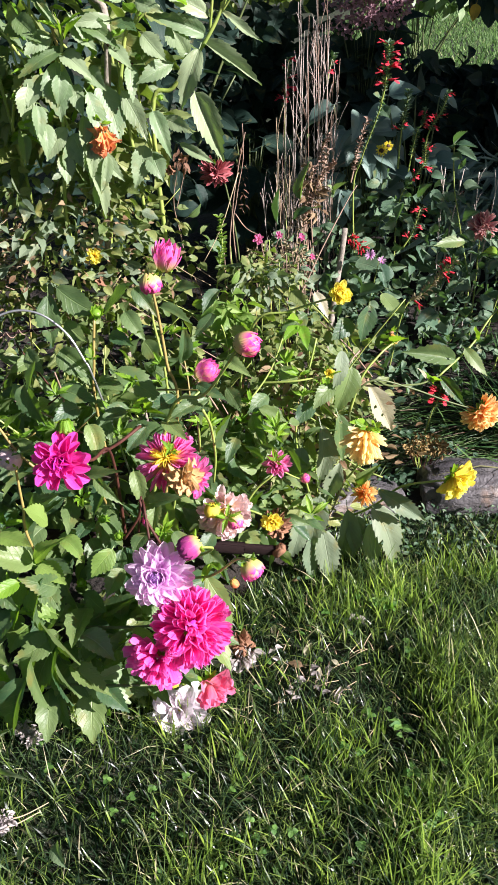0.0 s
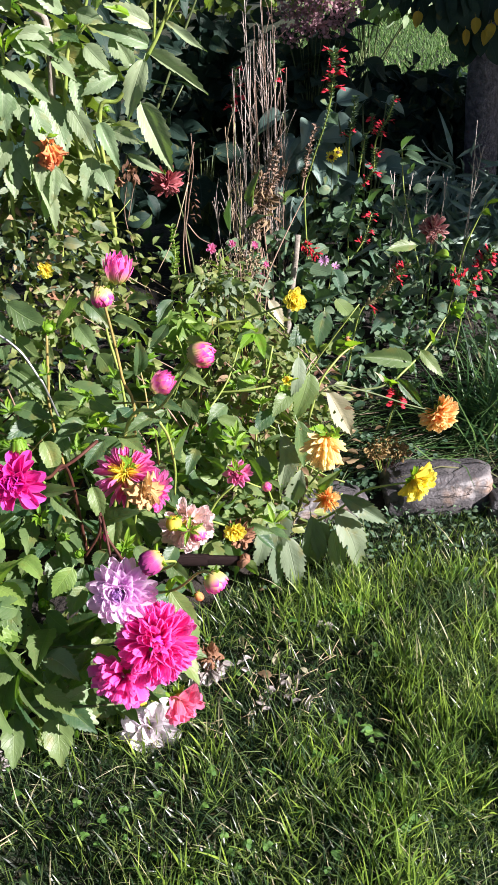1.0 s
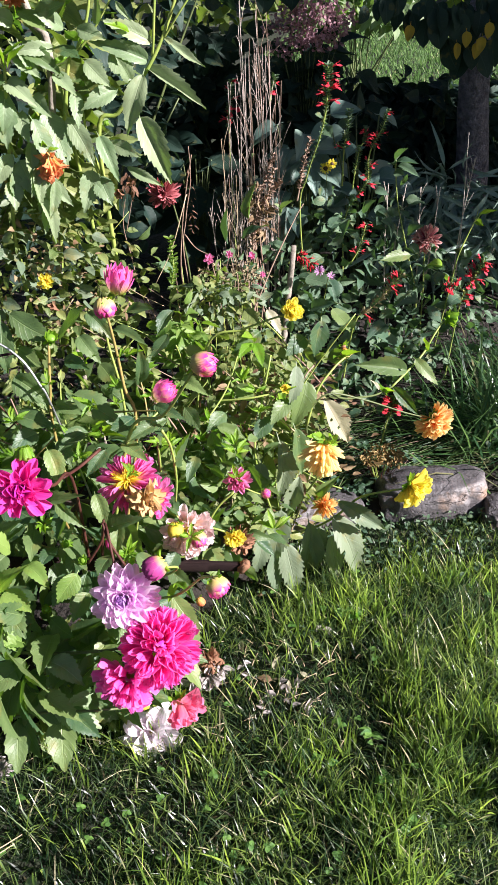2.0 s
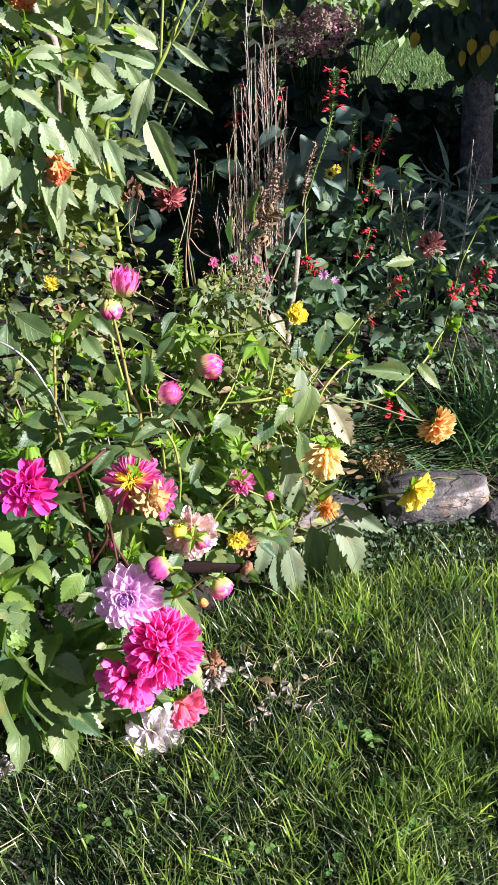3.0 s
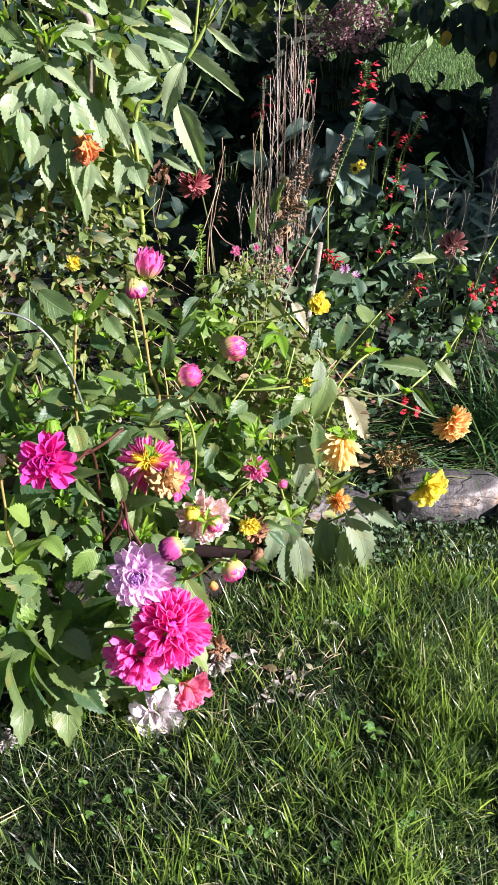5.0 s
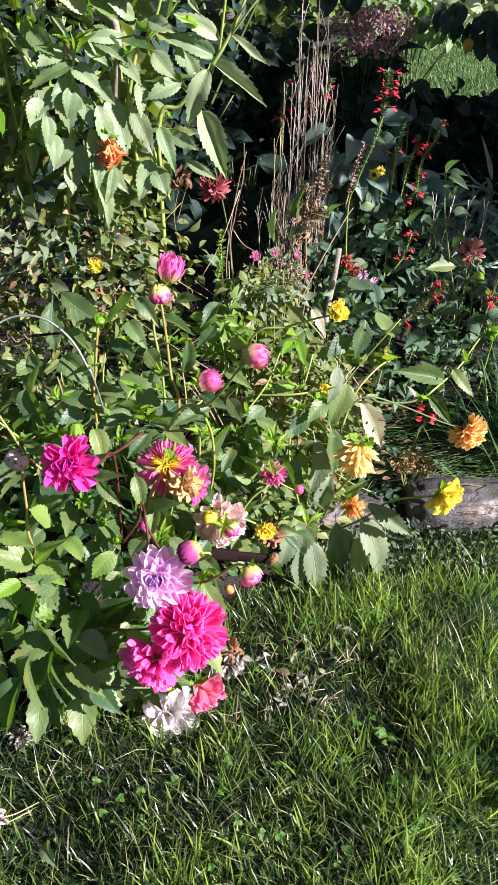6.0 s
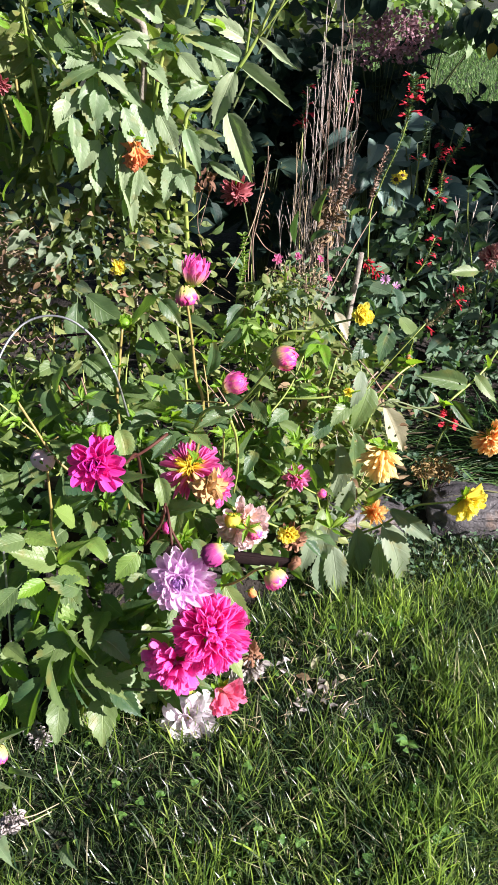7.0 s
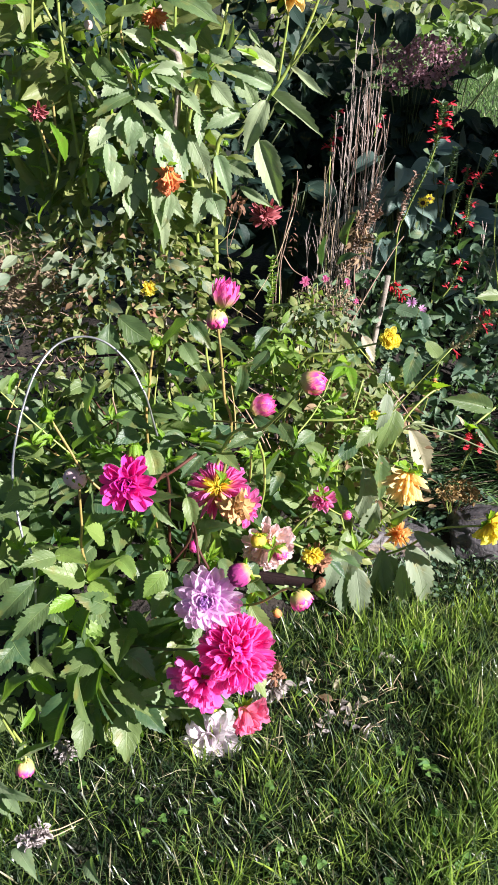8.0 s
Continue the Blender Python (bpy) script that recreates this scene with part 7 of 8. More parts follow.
leaf(yellow, (0.308, 1.815, 0.483), (0.265, 1.765, 0.543), 0.021, M_YOUNG)
leaf(yellow, (0.554, 2.215, 0.358), (0.521, 2.165, 0.436), 0.016, M_YOUNG)
leaf(yellow, (0.554, 2.215, 0.358), (0.558, 2.165, 0.424), 0.016, M_YOUNG)
leaf(yellow, (0.222, 1.945, 0.532), (0.237, 1.895, 0.607), 0.019, M_YOUNG)
leaf(yellow, (0.703, 2.345, 0.421), (0.690, 2.295, 0.502), 0.020, M_YOUNG)
leaf(yellow, (0.267, 2.015, 0.418), (0.238, 1.965, 0.486), 0.017, M_YOUNG)
many("foliage", SMALLS, cloud(620, (0.15, 2.12, 0.36), (0.23, 0.14, 0.30), 0.042, 0.55, loose=1.9, shell=0.2) + cloud(340, (0.10, 2.0, 0.2), (0.25, 0.1, 0.18), 0.040, 0.55, loose=1.9, shell=0.2), M_SMALL, yellow)
many("dry_foliage", SMALLS, cloud(120, (0.2, 2.05, 0.3), (0.3, 0.12, 0.28), 0.032, 0.5, loose=1.4), M_DRYLEAF, yellow, "dry brown leaves")
many("dead_foliage", SMALLS, cloud(140, (0.16, 2.14, 0.46), (0.30, 0.12, 0.16), 0.018, 0.5, loose=1.5, shell=0.1), M_DEADLEAF, yellow, "curled reddish-brown leaves")
tw = random.Random(9)
for i in range(40):
    p = Vector((tw.uniform(-0.1, 0.34), tw.uniform(1.95, 2.2), tw.uniform(0.08, 0.62)))
    d = Vector((tw.uniform(-0.1, 0.1), tw.uniform(-0.04, 0.04), tw.uniform(-0.08, 0.14)))
    stem(yellow, [p - d, p + Vector((0, 0, tw.uniform(-0.02, 0.02))), p + d], 0.0022, 0.0014, tw.choice((M_TWIG, M_STRAW, M_STEM, M_STEM)), "twig", 3, 4)


# ---- salvias ----
def tube_flower(seed):
    """A narrow two-lipped flower, one long."""
    r = random.Random(seed)
    verts, faces = [], []
    line = [Vector((0, 0.0, 0)), Vector((0, 0.3, 0.03)), Vector((0, 0.62, 0.04)), Vector((0, 0.72, 0.03))]
    tube_into(verts, faces, line, 0.07, 0.13, 5)
    for s, z, w in ((1, 0.16, 0.16), (-1, -0.34, 0.30)):
        b = len(verts)
        verts += [Vector(q) for q in ((-w * 0.5, 0.66, 0.02 + 0.08 * s), (w * 0.5, 0.66, 0.02 + 0.08 * s), (w, 0.92, z * 0.6), (w * 0.4, 1.08 + r.uniform(-0.05, 0.05), z), (-w * 0.4, 1.08, z), (-w, 0.92, z * 0.6))]
        faces += [(b, b + 1, b + 2, b + 5), (b + 5, b + 2, b + 3, b + 4)]
    lv = [(0, v.y, 0) for v in verts]
    return mesh_of("tube_flower", verts, faces, lv)


TUBES = [tube_flower(i) for i in range(3)]


def spike(plant, points, flowers, red=True, size=0.016, dry=False, material=None):
    """A flower spike: whorls of small calyces along the line, some with hanging red tubes."""
    line = smooth_path(points, 8)
    verts, faces = [], []
    tube_into(verts, faces, line, 0.003, 0.0018, 5)
    part("stem", mesh_of("stem", verts, faces), M_TWIG if dry else M_STEM, plant)
    cal, tubes = [], []
    n = len(line)
    for i in range(int(n * 0.35), n):
        p = line[i]
        way = (line[min(i + 1, n - 1)] - line[i - 1]).normalized()
        for j in range(5):
            a = rnd.uniform(0, 2 * math.pi)
            side = way.orthogonal().normalized()
            out = (Matrix.Rotation(a, 3, way) @ side) + way * 0.5
            s = size * rnd.uniform(0.5, 0.9)
            cal.append(Matrix.Translation(p + out * 0.003) @ frame_of(out, way) @ Matrix.Diagonal((s * 0.6, s, s, 1)))
            if red and rnd.random() < flowers * 0.45:
                s = size * rnd.uniform(1.1, 1.65)
                q = p + out.normalized() * 0.005
                w = out + Vector((0, -0.2, -0.45 * rnd.random()))
                tubes.append(Matrix.Translation(q) @ frame_of(w, way) @ Matrix.Diagonal((s, s, s, 1)))
    tagged(many("spike", POINTED, cal, M_TWIG if dry else material or M_SALVIA, plant), kind="stuff")
    for m in tubes:
        part("flower", rnd.choice(TUBES), M_RED, plant, m)


def salvia(root, label):
    return thing("salvia_plant", root, label, "salvia", "salvias in the bed")


SAL = "salvia with scarlet flower spikes and grey-green leaves"
s1 = salvia((0.45, 3.0, 0), SAL)
spike(s1, [(0.45, 3.0, 0.1), (0.410, 2.950, 0.670), (0.430, 2.920, 0.813), (0.465, 2.860, 0.951), (0.480, 2.820, 1.043), (0.480, 2.800, 1.158)], 0.0, False, 0.013)
spike(s1, [(0.470, 2.820, 1.007), (0.476, 2.810, 1.037), (0.479, 2.800, 1.079), (0.483, 2.800, 1.119), (0.482, 2.790, 1.166)], 0.26, True, 0.022)
spike(s1, [(0.394, 2.900, 0.745), (0.402, 2.900, 0.782), (0.417, 2.900, 0.856), (0.439, 2.880, 0.940)], 0, False, 0.018, dry=True)
s2 = salvia((0.62, 3.1, 0), SAL)
spike(s2, [(0.6, 3.1, 0.1), (0.590, 3.080, 0.577), (0.638, 3.060, 0.701), (0.668, 3.050, 0.756), (0.669, 3.050, 0.815)], 0.25, True, 0.018)
spike(s2, [(0.665, 3.050, 0.805), (0.678, 3.050, 0.862), (0.714, 3.050, 0.926), (0.732, 3.050, 0.980)], 0.40, True, 0.017)
spike(s2, [(0.586, 3.100, 0.728), (0.592, 3.100, 0.856), (0.602, 3.100, 0.913), (0.607, 3.100, 0.978)], 0.05, True, 0.022)
spike(s2, [(0.616, 3.060, 0.727), (0.627, 3.060, 0.805), (0.640, 3.060, 0.866)], 0.0, False, 0.016)
spike(s2, [(0.704, 3.400, 0.784), (0.732, 3.400, 0.814), (0.734, 3.400, 0.856)], 0.35, True, 0.02)
spike(s2, [(0.572, 2.850, 0.531), (0.600, 2.850, 0.580), (0.621, 2.850, 0.659)], 0.30, True, 0.017)
s3 = salvia((0.62, 2.6, 0), SAL)
spike(s3, [(0.5, 2.6, 0.2), (0.528, 2.560, 0.433), (0.586, 2.580, 0.476), (0.643, 2.600, 0.522), (0.689, 2.610, 0.568)], 0.05, True, 0.022, material=M_SEED)
spike(s3, [(0.635, 2.600, 0.513), (0.661, 2.600, 0.541), (0.689, 2.610, 0.573)], 0.55, True, 0.02)
spike(s3, [(0.346, 2.800, 0.564), (0.375, 2.800, 0.598), (0.425, 2.780, 0.562)], 0.5, True, 0.018)
s4 = salvia((0.95, 2.72, 0), SAL)
spike(s4, [(0.9, 2.72, 0.1), (0.930, 2.720, 0.390), (0.952, 2.700, 0.480), (0.992, 2.700, 0.562)], 0.15, True, 0.019)
spike(s4, [(0.945, 2.700, 0.460), (0.965, 2.700, 0.504), (0.990, 2.700, 0.548)], 0.55, True, 0.022)
spike(s4, [(0.936, 2.700, 0.451), (0.900, 2.690, 0.478), (0.861, 2.690, 0.483)], 0.45, True, 0.018)
s5 = salvia((0.56, 2.26, 0), "small salvia shoot with a scarlet flower cluster")
spike(s5, [(0.52, 2.26, 0.0), (0.551, 2.240, 0.172), (0.560, 2.220, 0.262), (0.570, 2.210, 0.300)], 0.0, False, 0.012)
spike(s5, [(0.566, 2.212, 0.285), (0.571, 2.208, 0.315), (0.576, 2.205, 0.352)], 0.5, True, 0.020)
s6 = salvia((0.2, 3.3, 0), "salvia with dull red spikes in deep shade")
spike(s6, [(0.2, 3.4, 0.3), (0.225, 3.800, 0.816), (0.234, 3.800, 0.907), (0.247, 3.800, 0.999)], 0.35, True, 0.024)
spike(s6, [(0.382, 3.600, 0.933), (0.396, 3.600, 0.995), (0.410, 3.600, 1.036)], 0.2, True, 0.02)
stalk = thing("mint_stalk", (0.8, 3.05, 0), "upright green stalk with a tuft of leaves at its tip", "weed")
stem(stalk, [(0.82, 3.08, 0), (0.859, 3.000, 0.274), (0.816, 3.020, 0.496), (0.780, 3.040, 0.661), (0.770, 3.050, 0.760), (0.767, 3.050, 0.819)], 0.005, 0.003)
leaf(stalk, (0.767, 3.055, 0.808), (0.766, 3.005, 0.871), 0.039, M_SALVIA, shapes=LEAVES)
leaf(stalk, (0.771, 3.055, 0.808), (0.825, 3.005, 0.830), 0.039, M_SALVIA, shapes=LEAVES)
leaf(stalk, (0.776, 3.055, 0.794), (0.837, 3.005, 0.787), 0.036, M_SALVIA, shapes=LEAVES)
leaf(stalk, (0.764, 3.055, 0.795), (0.733, 3.005, 0.832), 0.028, M_SALVIA, shapes=LEAVES)
leaf(stalk, (0.769, 3.055, 0.779), (0.783, 3.005, 0.781), 0.036, M_SALVIA, shapes=LEAVES)
leaf(stalk, (0.790, 3.055, 0.728), (0.803, 3.005, 0.779), 0.016, M_SALVIA, shapes=LEAVES)
leaf(stalk, (0.776, 3.055, 0.573), (0.723, 3.005, 0.624), 0.045, M_SALVIA, shapes=LEAVES)
leaf(stalk, (0.825, 3.055, 0.549), (0.850, 3.005, 0.595), 0.041, M_SALVIA, shapes=LEAVES)
leaf(stalk, (0.792, 3.055, 0.635), (0.816, 3.005, 0.628), 0.033, M_SALVIA, shapes=LEAVES)
leaf(stalk, (0.839, 3.055, 0.504), (0.859, 3.005, 0.488), 0.042, M_SALVIA, shapes=LEAVES)
leaf(stalk, (0.838, 3.055, 0.438), (0.774, 3.005, 0.482), 0.034, M_SALVIA, shapes=LEAVES)
stalk = thing("mint_stalk", (0.98, 3.0, 0), "branching green stalk with a few small leaves", "weed")
stem(stalk, [(0.93, 3.0, 0), (0.972, 2.950, 0.379), (0.991, 2.950, 0.488), (1.031, 2.950, 0.591), (1.060, 2.950, 0.634)], 0.005, 0.003)
stem(stalk, [(0.991, 2.950, 0.488), (1.023, 2.950, 0.570), (1.042, 2.950, 0.621), (1.046, 2.950, 0.651)], 0.003, 0.002)
leaf(stalk, (1.058, 2.965, 0.625), (1.091, 2.915, 0.659), 0.020, M_YOUNG)
leaf(stalk, (1.049, 2.965, 0.605), (1.051, 2.915, 0.611), 0.024, M_YOUNG)
leaf(stalk, (0.937, 2.965, 0.442), (0.887, 2.915, 0.486), 0.033, M_YOUNG)
leaf(stalk, (0.940, 2.965, 0.420), (0.947, 2.915, 0.406), 0.029, M_YOUNG)
foliage = cloud(420, (0.62, 3.1, 0.42), (0.3, 0.22, 0.35), 0.046, 0.6, loose=1.5, shell=0.2) + cloud(210, (0.62, 2.72, 0.25), (0.3, 0.2, 0.24), 0.044, 0.65, loose=1.5, shell=0.2) + cloud(250, (0.98, 2.95, 0.25), (0.28, 0.22, 0.28), 0.042, 0.6, loose=1.5, shell=0.2) + cloud(260, (0.3, 2.85, 0.4), (0.25, 0.2, 0.25), 0.045, 0.6, loose=1.5, shell=0.2)
under = thing("salvia_foliage", (0.62, 2.9, 0), "mound of grey-green toothed leaves below the red spikes", "foliage", kind="stuff")
many("foliage", PLAINER, foliage, M_SALVIA, under)
leaf(under, (0.400, 2.765, 0.523), (0.479, 2.715, 0.507), 0.065, M_SALVIA)
leaf(under, (0.478, 2.765, 0.508), (0.509, 2.715, 0.454), 0.050, M_SALVIA)
leaf(under, (0.619, 2.615, 0.518), (0.564, 2.565, 0.484), 0.048, M_SALVIA)
leaf(under, (0.633, 2.565, 0.419), (0.566, 2.515, 0.407), 0.055, M_SALVIA)
leaf(under, (0.755, 2.615, 0.459), (0.682, 2.565, 0.505), 0.044, M_SALVIA)
leaf(under, (0.785, 2.615, 0.446), (0.821, 2.565, 0.415), 0.045, M_SALVIA)
leaf(under, (0.887, 2.615, 0.469), (0.843, 2.565, 0.474), 0.044, M_SALVIA)
leaf(under, (0.474, 2.865, 0.552), (0.407, 2.815, 0.555), 0.051, M_SALVIA)
leaf(under, (0.592, 2.965, 0.593), (0.540, 2.915, 0.643), 0.047, M_SALVIA)
leaf(under, (0.559, 3.015, 0.641), (0.510, 2.965, 0.619), 0.052, M_SALVIA)
leaf(under, (0.714, 3.065, 0.658), (0.725, 3.015, 0.631), 0.045, M_SALVIA)
leaf(under, (0.652, 3.065, 0.641), (0.680, 3.015, 0.695), 0.045, M_SALVIA)
leaf(under, (-0.009, 2.515, 0.546), (-0.056, 2.465, 0.608), 0.044, M_SALVIA)
leaf(under, (0.501, 2.965, 0.972), (0.469, 2.915, 1.018), 0.040, M_SALVIA)
leaf(under, (0.501, 2.965, 0.964), (0.512, 2.915, 0.946), 0.041, M_SALVIA)
leaf(under, (0.150, 2.865, 0.634), (0.130, 2.815, 0.752), 0.056, M_SALVIA)
leaf(under, (0.199, 2.865, 0.651), (0.254, 2.815, 0.702), 0.049, M_SALVIA)
leaf(under, (0.083, 2.515, 0.614), (0.148, 2.465, 0.594), 0.051, M_SALVIA)
leaf(under, (-0.034, 2.515, 0.659), (-0.065, 2.465, 0.732), 0.036, M_SALVIA)
leaf(under, (-0.032, 2.515, 0.586), (0.006, 2.465, 0.640), 0.037, M_SALVIA)
leaf(under, (0.649, 2.465, 0.364), (0.594, 2.415, 0.472), 0.045, M_SALVIA)
leaf(under, (0.381, 2.515, 0.519), (0.425, 2.465, 0.565), 0.042, M_SALVIA)

# ---- pink cosmos-like cluster in the middle ----
phlox = thing("phlox_plant", (0.2, 2.75, 0), "fading phlox with a few pink flowers and dry seed heads", "phlox")
for q, rr in (((0.077, 2.620, 0.667), 0.019), ((0.141, 2.620, 0.677), 0.014), ((0.209, 2.620, 0.667), 0.014), ((0.239, 2.600, 0.611), 0.011), ((0.226, 2.600, 0.574), 0.010)):
    bloom(phlox, q, (rnd.uniform(-0.3, 0.3), -0.7, 0.5), rr, M_ROSE, ((6, 1.0, 15), (5, 0.7, 40)), 0.6, M_PINK, split=False, label="small pink flower")
    stem(phlox, [(0.12, 2.72, 0.25), (q[0] - 0.03, q[1] + 0.06, q[2] - 0.15), q], 0.003, 0.002, M_TWIG)
tagged(many("seed_head", POINTED, cloud(560, Vector((0.142, 2.640, 0.585)), (0.13, 0.08, 0.07), 0.0095, 0.5, loose=1.5, shell=0.1), M_SEED, phlox, "dry brown seed heads"), kind="stuff")
many("foliage", SMALLS, cloud(150, (0.10, 2.62, 0.38), (0.24, 0.12, 0.22), 0.05, 0.5, shell=0.2) + cloud(120, (0.22, 2.40, 0.32), (0.26, 0.14, 0.22), 0.05, 0.55, shell=0.2), M_SMALL, phlox)
for i in range(16):
    p = Vector((0.143, 2.640, 0.599)) + Vector((rnd.uniform(-0.1, 0.1), rnd.uniform(-0.05, 0.05), rnd.uniform(-0.05, 0.08)))
    stem(phlox, [p + Vector((rnd.uniform(-0.03, 0.03), 0.02, -0.25)), p + Vector((0.01, 0, -0.1)), p], 0.002, 0.0012, M_TWIG, "twig", 4, 4)
low_weeds = thing("mint_foliage", (0.07, 2.5, 0), "low sunlit mint and weeds between the dahlias", "weeds", kind="stuff")
many("foliage", SMALLS, cloud(130, (0.075, 2.45, 0.62), (0.12, 0.07, 0.09), 0.034, 0.5, loose=1.8, shell=0.1), M_SMALL, low_weeds)
many("pale_foliage", SMALLS, cloud(90, (0.090, 2.42, 0.60), (0.13, 0.06, 0.10), 0.032, 0.5, loose=1.6, shell=0.1), M_HANG, low_weeds, "pale leaves")
many("lit_foliage", PLAINER, cloud(75, (-0.015, 2.22, 0.60), (0.075, 0.05, 0.10), 0.046, 0.5, (0.5, -0.5, 0.7), loose=1.2, shell=0.1), M_LIT, low_weeds, "yellow-green leaves")
for i in range(14):
    q = Vector((rnd.uniform(-0.04, 0.19), 2.45 + rnd.uniform(-0.05, 0.05), rnd.uniform(0.56, 0.72)))
    stem(low_weeds, [(q.x + rnd.uniform(-0.05, 0.05), 2.5, 0.05), q.lerp(Vector((q.x, 2.5, 0.05)), 0.4), q], 0.003, 0.002, rnd.choice((M_STEM, M_OCHRE, M_TWIG)), "stem", 4, 4)
mint = thing("spike_weed", (-0.028, 2.450, 0.735), "pale green flower spike with paired leaves", "weed")
spike(mint, [(-0.069, 2.460, 0.500), (-0.044, 2.460, 0.645), (-0.030, 2.450, 0.718), (-0.031, 2.450, 0.794)], 0, False, 0.022, material=M_LIT)
aster = thing("aster", (0.462, 2.700, 0.558), "small violet aster flowers", "flower")
stem(aster, [(0.42, 2.7, 0.3), (0.462, 2.700, 0.524), (0.462, 2.700, 0.554)], 0.002, 0.0015)
bloom(aster, (0.435, 2.680, 0.573), (-0.2, -0.6, 0.7), 0.020, M_LAV, ((14, 1.0, 15),), 0.2, M_YHEART, label="small violet flower")
bloom(aster, (0.470, 2.680, 0.553), (0.2, -0.6, 0.6), 0.016, M_LAV, ((14, 1.0, 15),), 0.2, M_YHEART, label="small violet flower")
susan = thing("black_eyed_susan", (0.6, 3.55, 0), "black-eyed Susan with yellow rays and a dark brown centre", "flower")
stem(susan, [(0.6, 3.58, 0.0), (0.6, 3.58, 0.4), (0.605, 3.530, 0.688)], 0.003, 0.002, M_DARKSTEM)
bloom(susan, (0.593, 3.500, 0.692), (-0.05, -0.75, 0.5), 0.025, M_YELLOW, ((12, 1.0, 2),), 0.34, M_BROWN, calyx=False, cone=M_BROWN, label="yellow rays round a dark centre")
bloom(susan, (0.622, 3.520, 0.703), (0.2, -0.6, 0.6), 0.021, M_YELLOW, ((12, 1.0, 2),), 0.34, M_BROWN, calyx=False, cone=M_BROWN, label="yellow rays round a dark centre")

# ---- withered stalks ----
dry = thing("dry_stalks", (0.22, 3.3, 0), "tall clump of bare withered flower stalks", "dry stalks")
tw = random.Random(3)
def withered(plant, foot, head, branches, r0=0.003, material=None, reach=0.1):
    foot, head = Vector(foot), Vector(head)
    mid = foot.lerp(head, 0.5) + Vector((tw.uniform(-0.02, 0.02), tw.uniform(-0.02, 0.02), 0))
    line = smooth_path([foot, mid, head], 8)
    verts, faces = [], []
    tube_into(verts, faces, line, r0, r0 * 0.45, 5)
    for _ in range(branches):
        i = tw.randrange(4, len(line) - 1)
        p = line[i]
        up = (line[i] - line[i - 1]).normalized()
        q = p + up * reach * tw.uniform(0.4, 1.1) + Vector((tw.uniform(-1, 1), tw.uniform(-1, 1), 0)) * reach * 0.36
        tube_into(verts, faces, [p, p.lerp(q, 0.5) + up * 0.01, q], r0 * 0.55, r0 * 0.3, 4)
    part("stalk", mesh_of("stalk", verts, faces), material or M_TWIG, plant)


for i in range(26):
    t = i / 25
    mid_ = 1 - abs(2 * t - 1)
    foot = (0.17 + 0.22 * t + tw.uniform(-0.02, 0.02), 3.34 + tw.uniform(-0.08, 0.08), 0.0)
    top = (0.215 + 0.19 * t + tw.uniform(-0.03, 0.03), 3.36 + tw.uniform(-0.10, 0.10), 0.86 + 0.62 * mid_ ** 0.8 * tw.uniform(0.45, 1.08))
    withered(dry, foot, top, 7 + int(4 * mid_), 0.0017, tw.choice((M_GREYTWIG, M_GREYTWIG, M_GREYTWIG, M_TWIG)), 0.12)
for i in range(16):
    foot = (tw.uniform(0.10, 0.36), 3.26 + tw.uniform(-0.06, 0.06), 0.0)
    top = (foot[0] + tw.uniform(-0.02, 0.05), foot[1] + tw.uniform(-0.05, 0.05), tw.uniform(0.58, 0.92))
    withered(dry, foot, top, 8, 0.0019, tw.choice((M_GREYTWIG, M_GREYTWIG, M_STRAW)), 0.10)
brown = thing("dry_stalks", (0.0, 2.75, 0), "brown withered stalks with curled dead leaves", "dry stalks")
stem(brown, [(0.03, 2.75, 0.1), (-0.015, 2.720, 0.539), (-0.000, 2.720, 0.730), (0.028, 2.720, 0.871), (0.052, 2.720, 0.962)], 0.004, 0.002, M_TWIG)
stem(brown, [(0.05, 2.75, 0.1), (0.000, 2.720, 0.617), (0.015, 2.720, 0.765), (0.042, 2.720, 0.887), (0.045, 2.720, 0.987)], 0.0035, 0.0015, M_TWIG)
stem(brown, [(0.008, 2.720, 0.720), (0.041, 2.700, 0.678), (0.093, 2.680, 0.654)], 0.003, 0.002, M_TWIG)
stem(brown, [(-0.05, 2.7, 0.1), (-0.137, 2.600, 0.548), (-0.160, 2.600, 0.708), (-0.169, 2.600, 0.814), (-0.133, 2.600, 0.944)], 0.003, 0.0015, M_TWIG)
stem(brown, [(-0.164, 2.600, 0.779), (-0.138, 2.600, 0.862), (-0.127, 2.600, 0.895)], 0.002, 0.001, M_TWIG)
stem(brown, [(0.183, 2.500, 0.501), (0.270, 2.550, 0.661), (0.350, 2.620, 0.775), (0.379, 2.640, 0.811)], 0.004, 0.002, M_TWIG)
many("dead_leaves", NARROWS, cloud(26, Vector((0.037, 2.720, 0.827)), (0.010, 0.010, 0.11), 0.016, 0.22, droop=0.6) + cloud(22, Vector((-0.136, 2.600, 0.920)), (0.03, 0.03, 0.04), 0.022, 0.4, droop=1.5), M_DEADLEAF, brown, "curled dead leaves")
plume = thing("dry_stalks", (0.3, 3.0, 0), "pinkish-brown withered flower plume", "dry stalks")
spike(plume, [(0.27, 2.95, 0.3), (0.239, 2.920, 0.650), (0.261, 2.920, 0.747), (0.296, 2.920, 0.840), (0.321, 2.920, 0.893)], 0, False, 0.017, dry=True)
spike(plume, [(0.27, 2.95, 0.3), (0.244, 2.920, 0.690), (0.274, 2.920, 0.727), (0.314, 2.920, 0.782), (0.339, 2.920, 0.809)], 0, False, 0.016, dry=True)
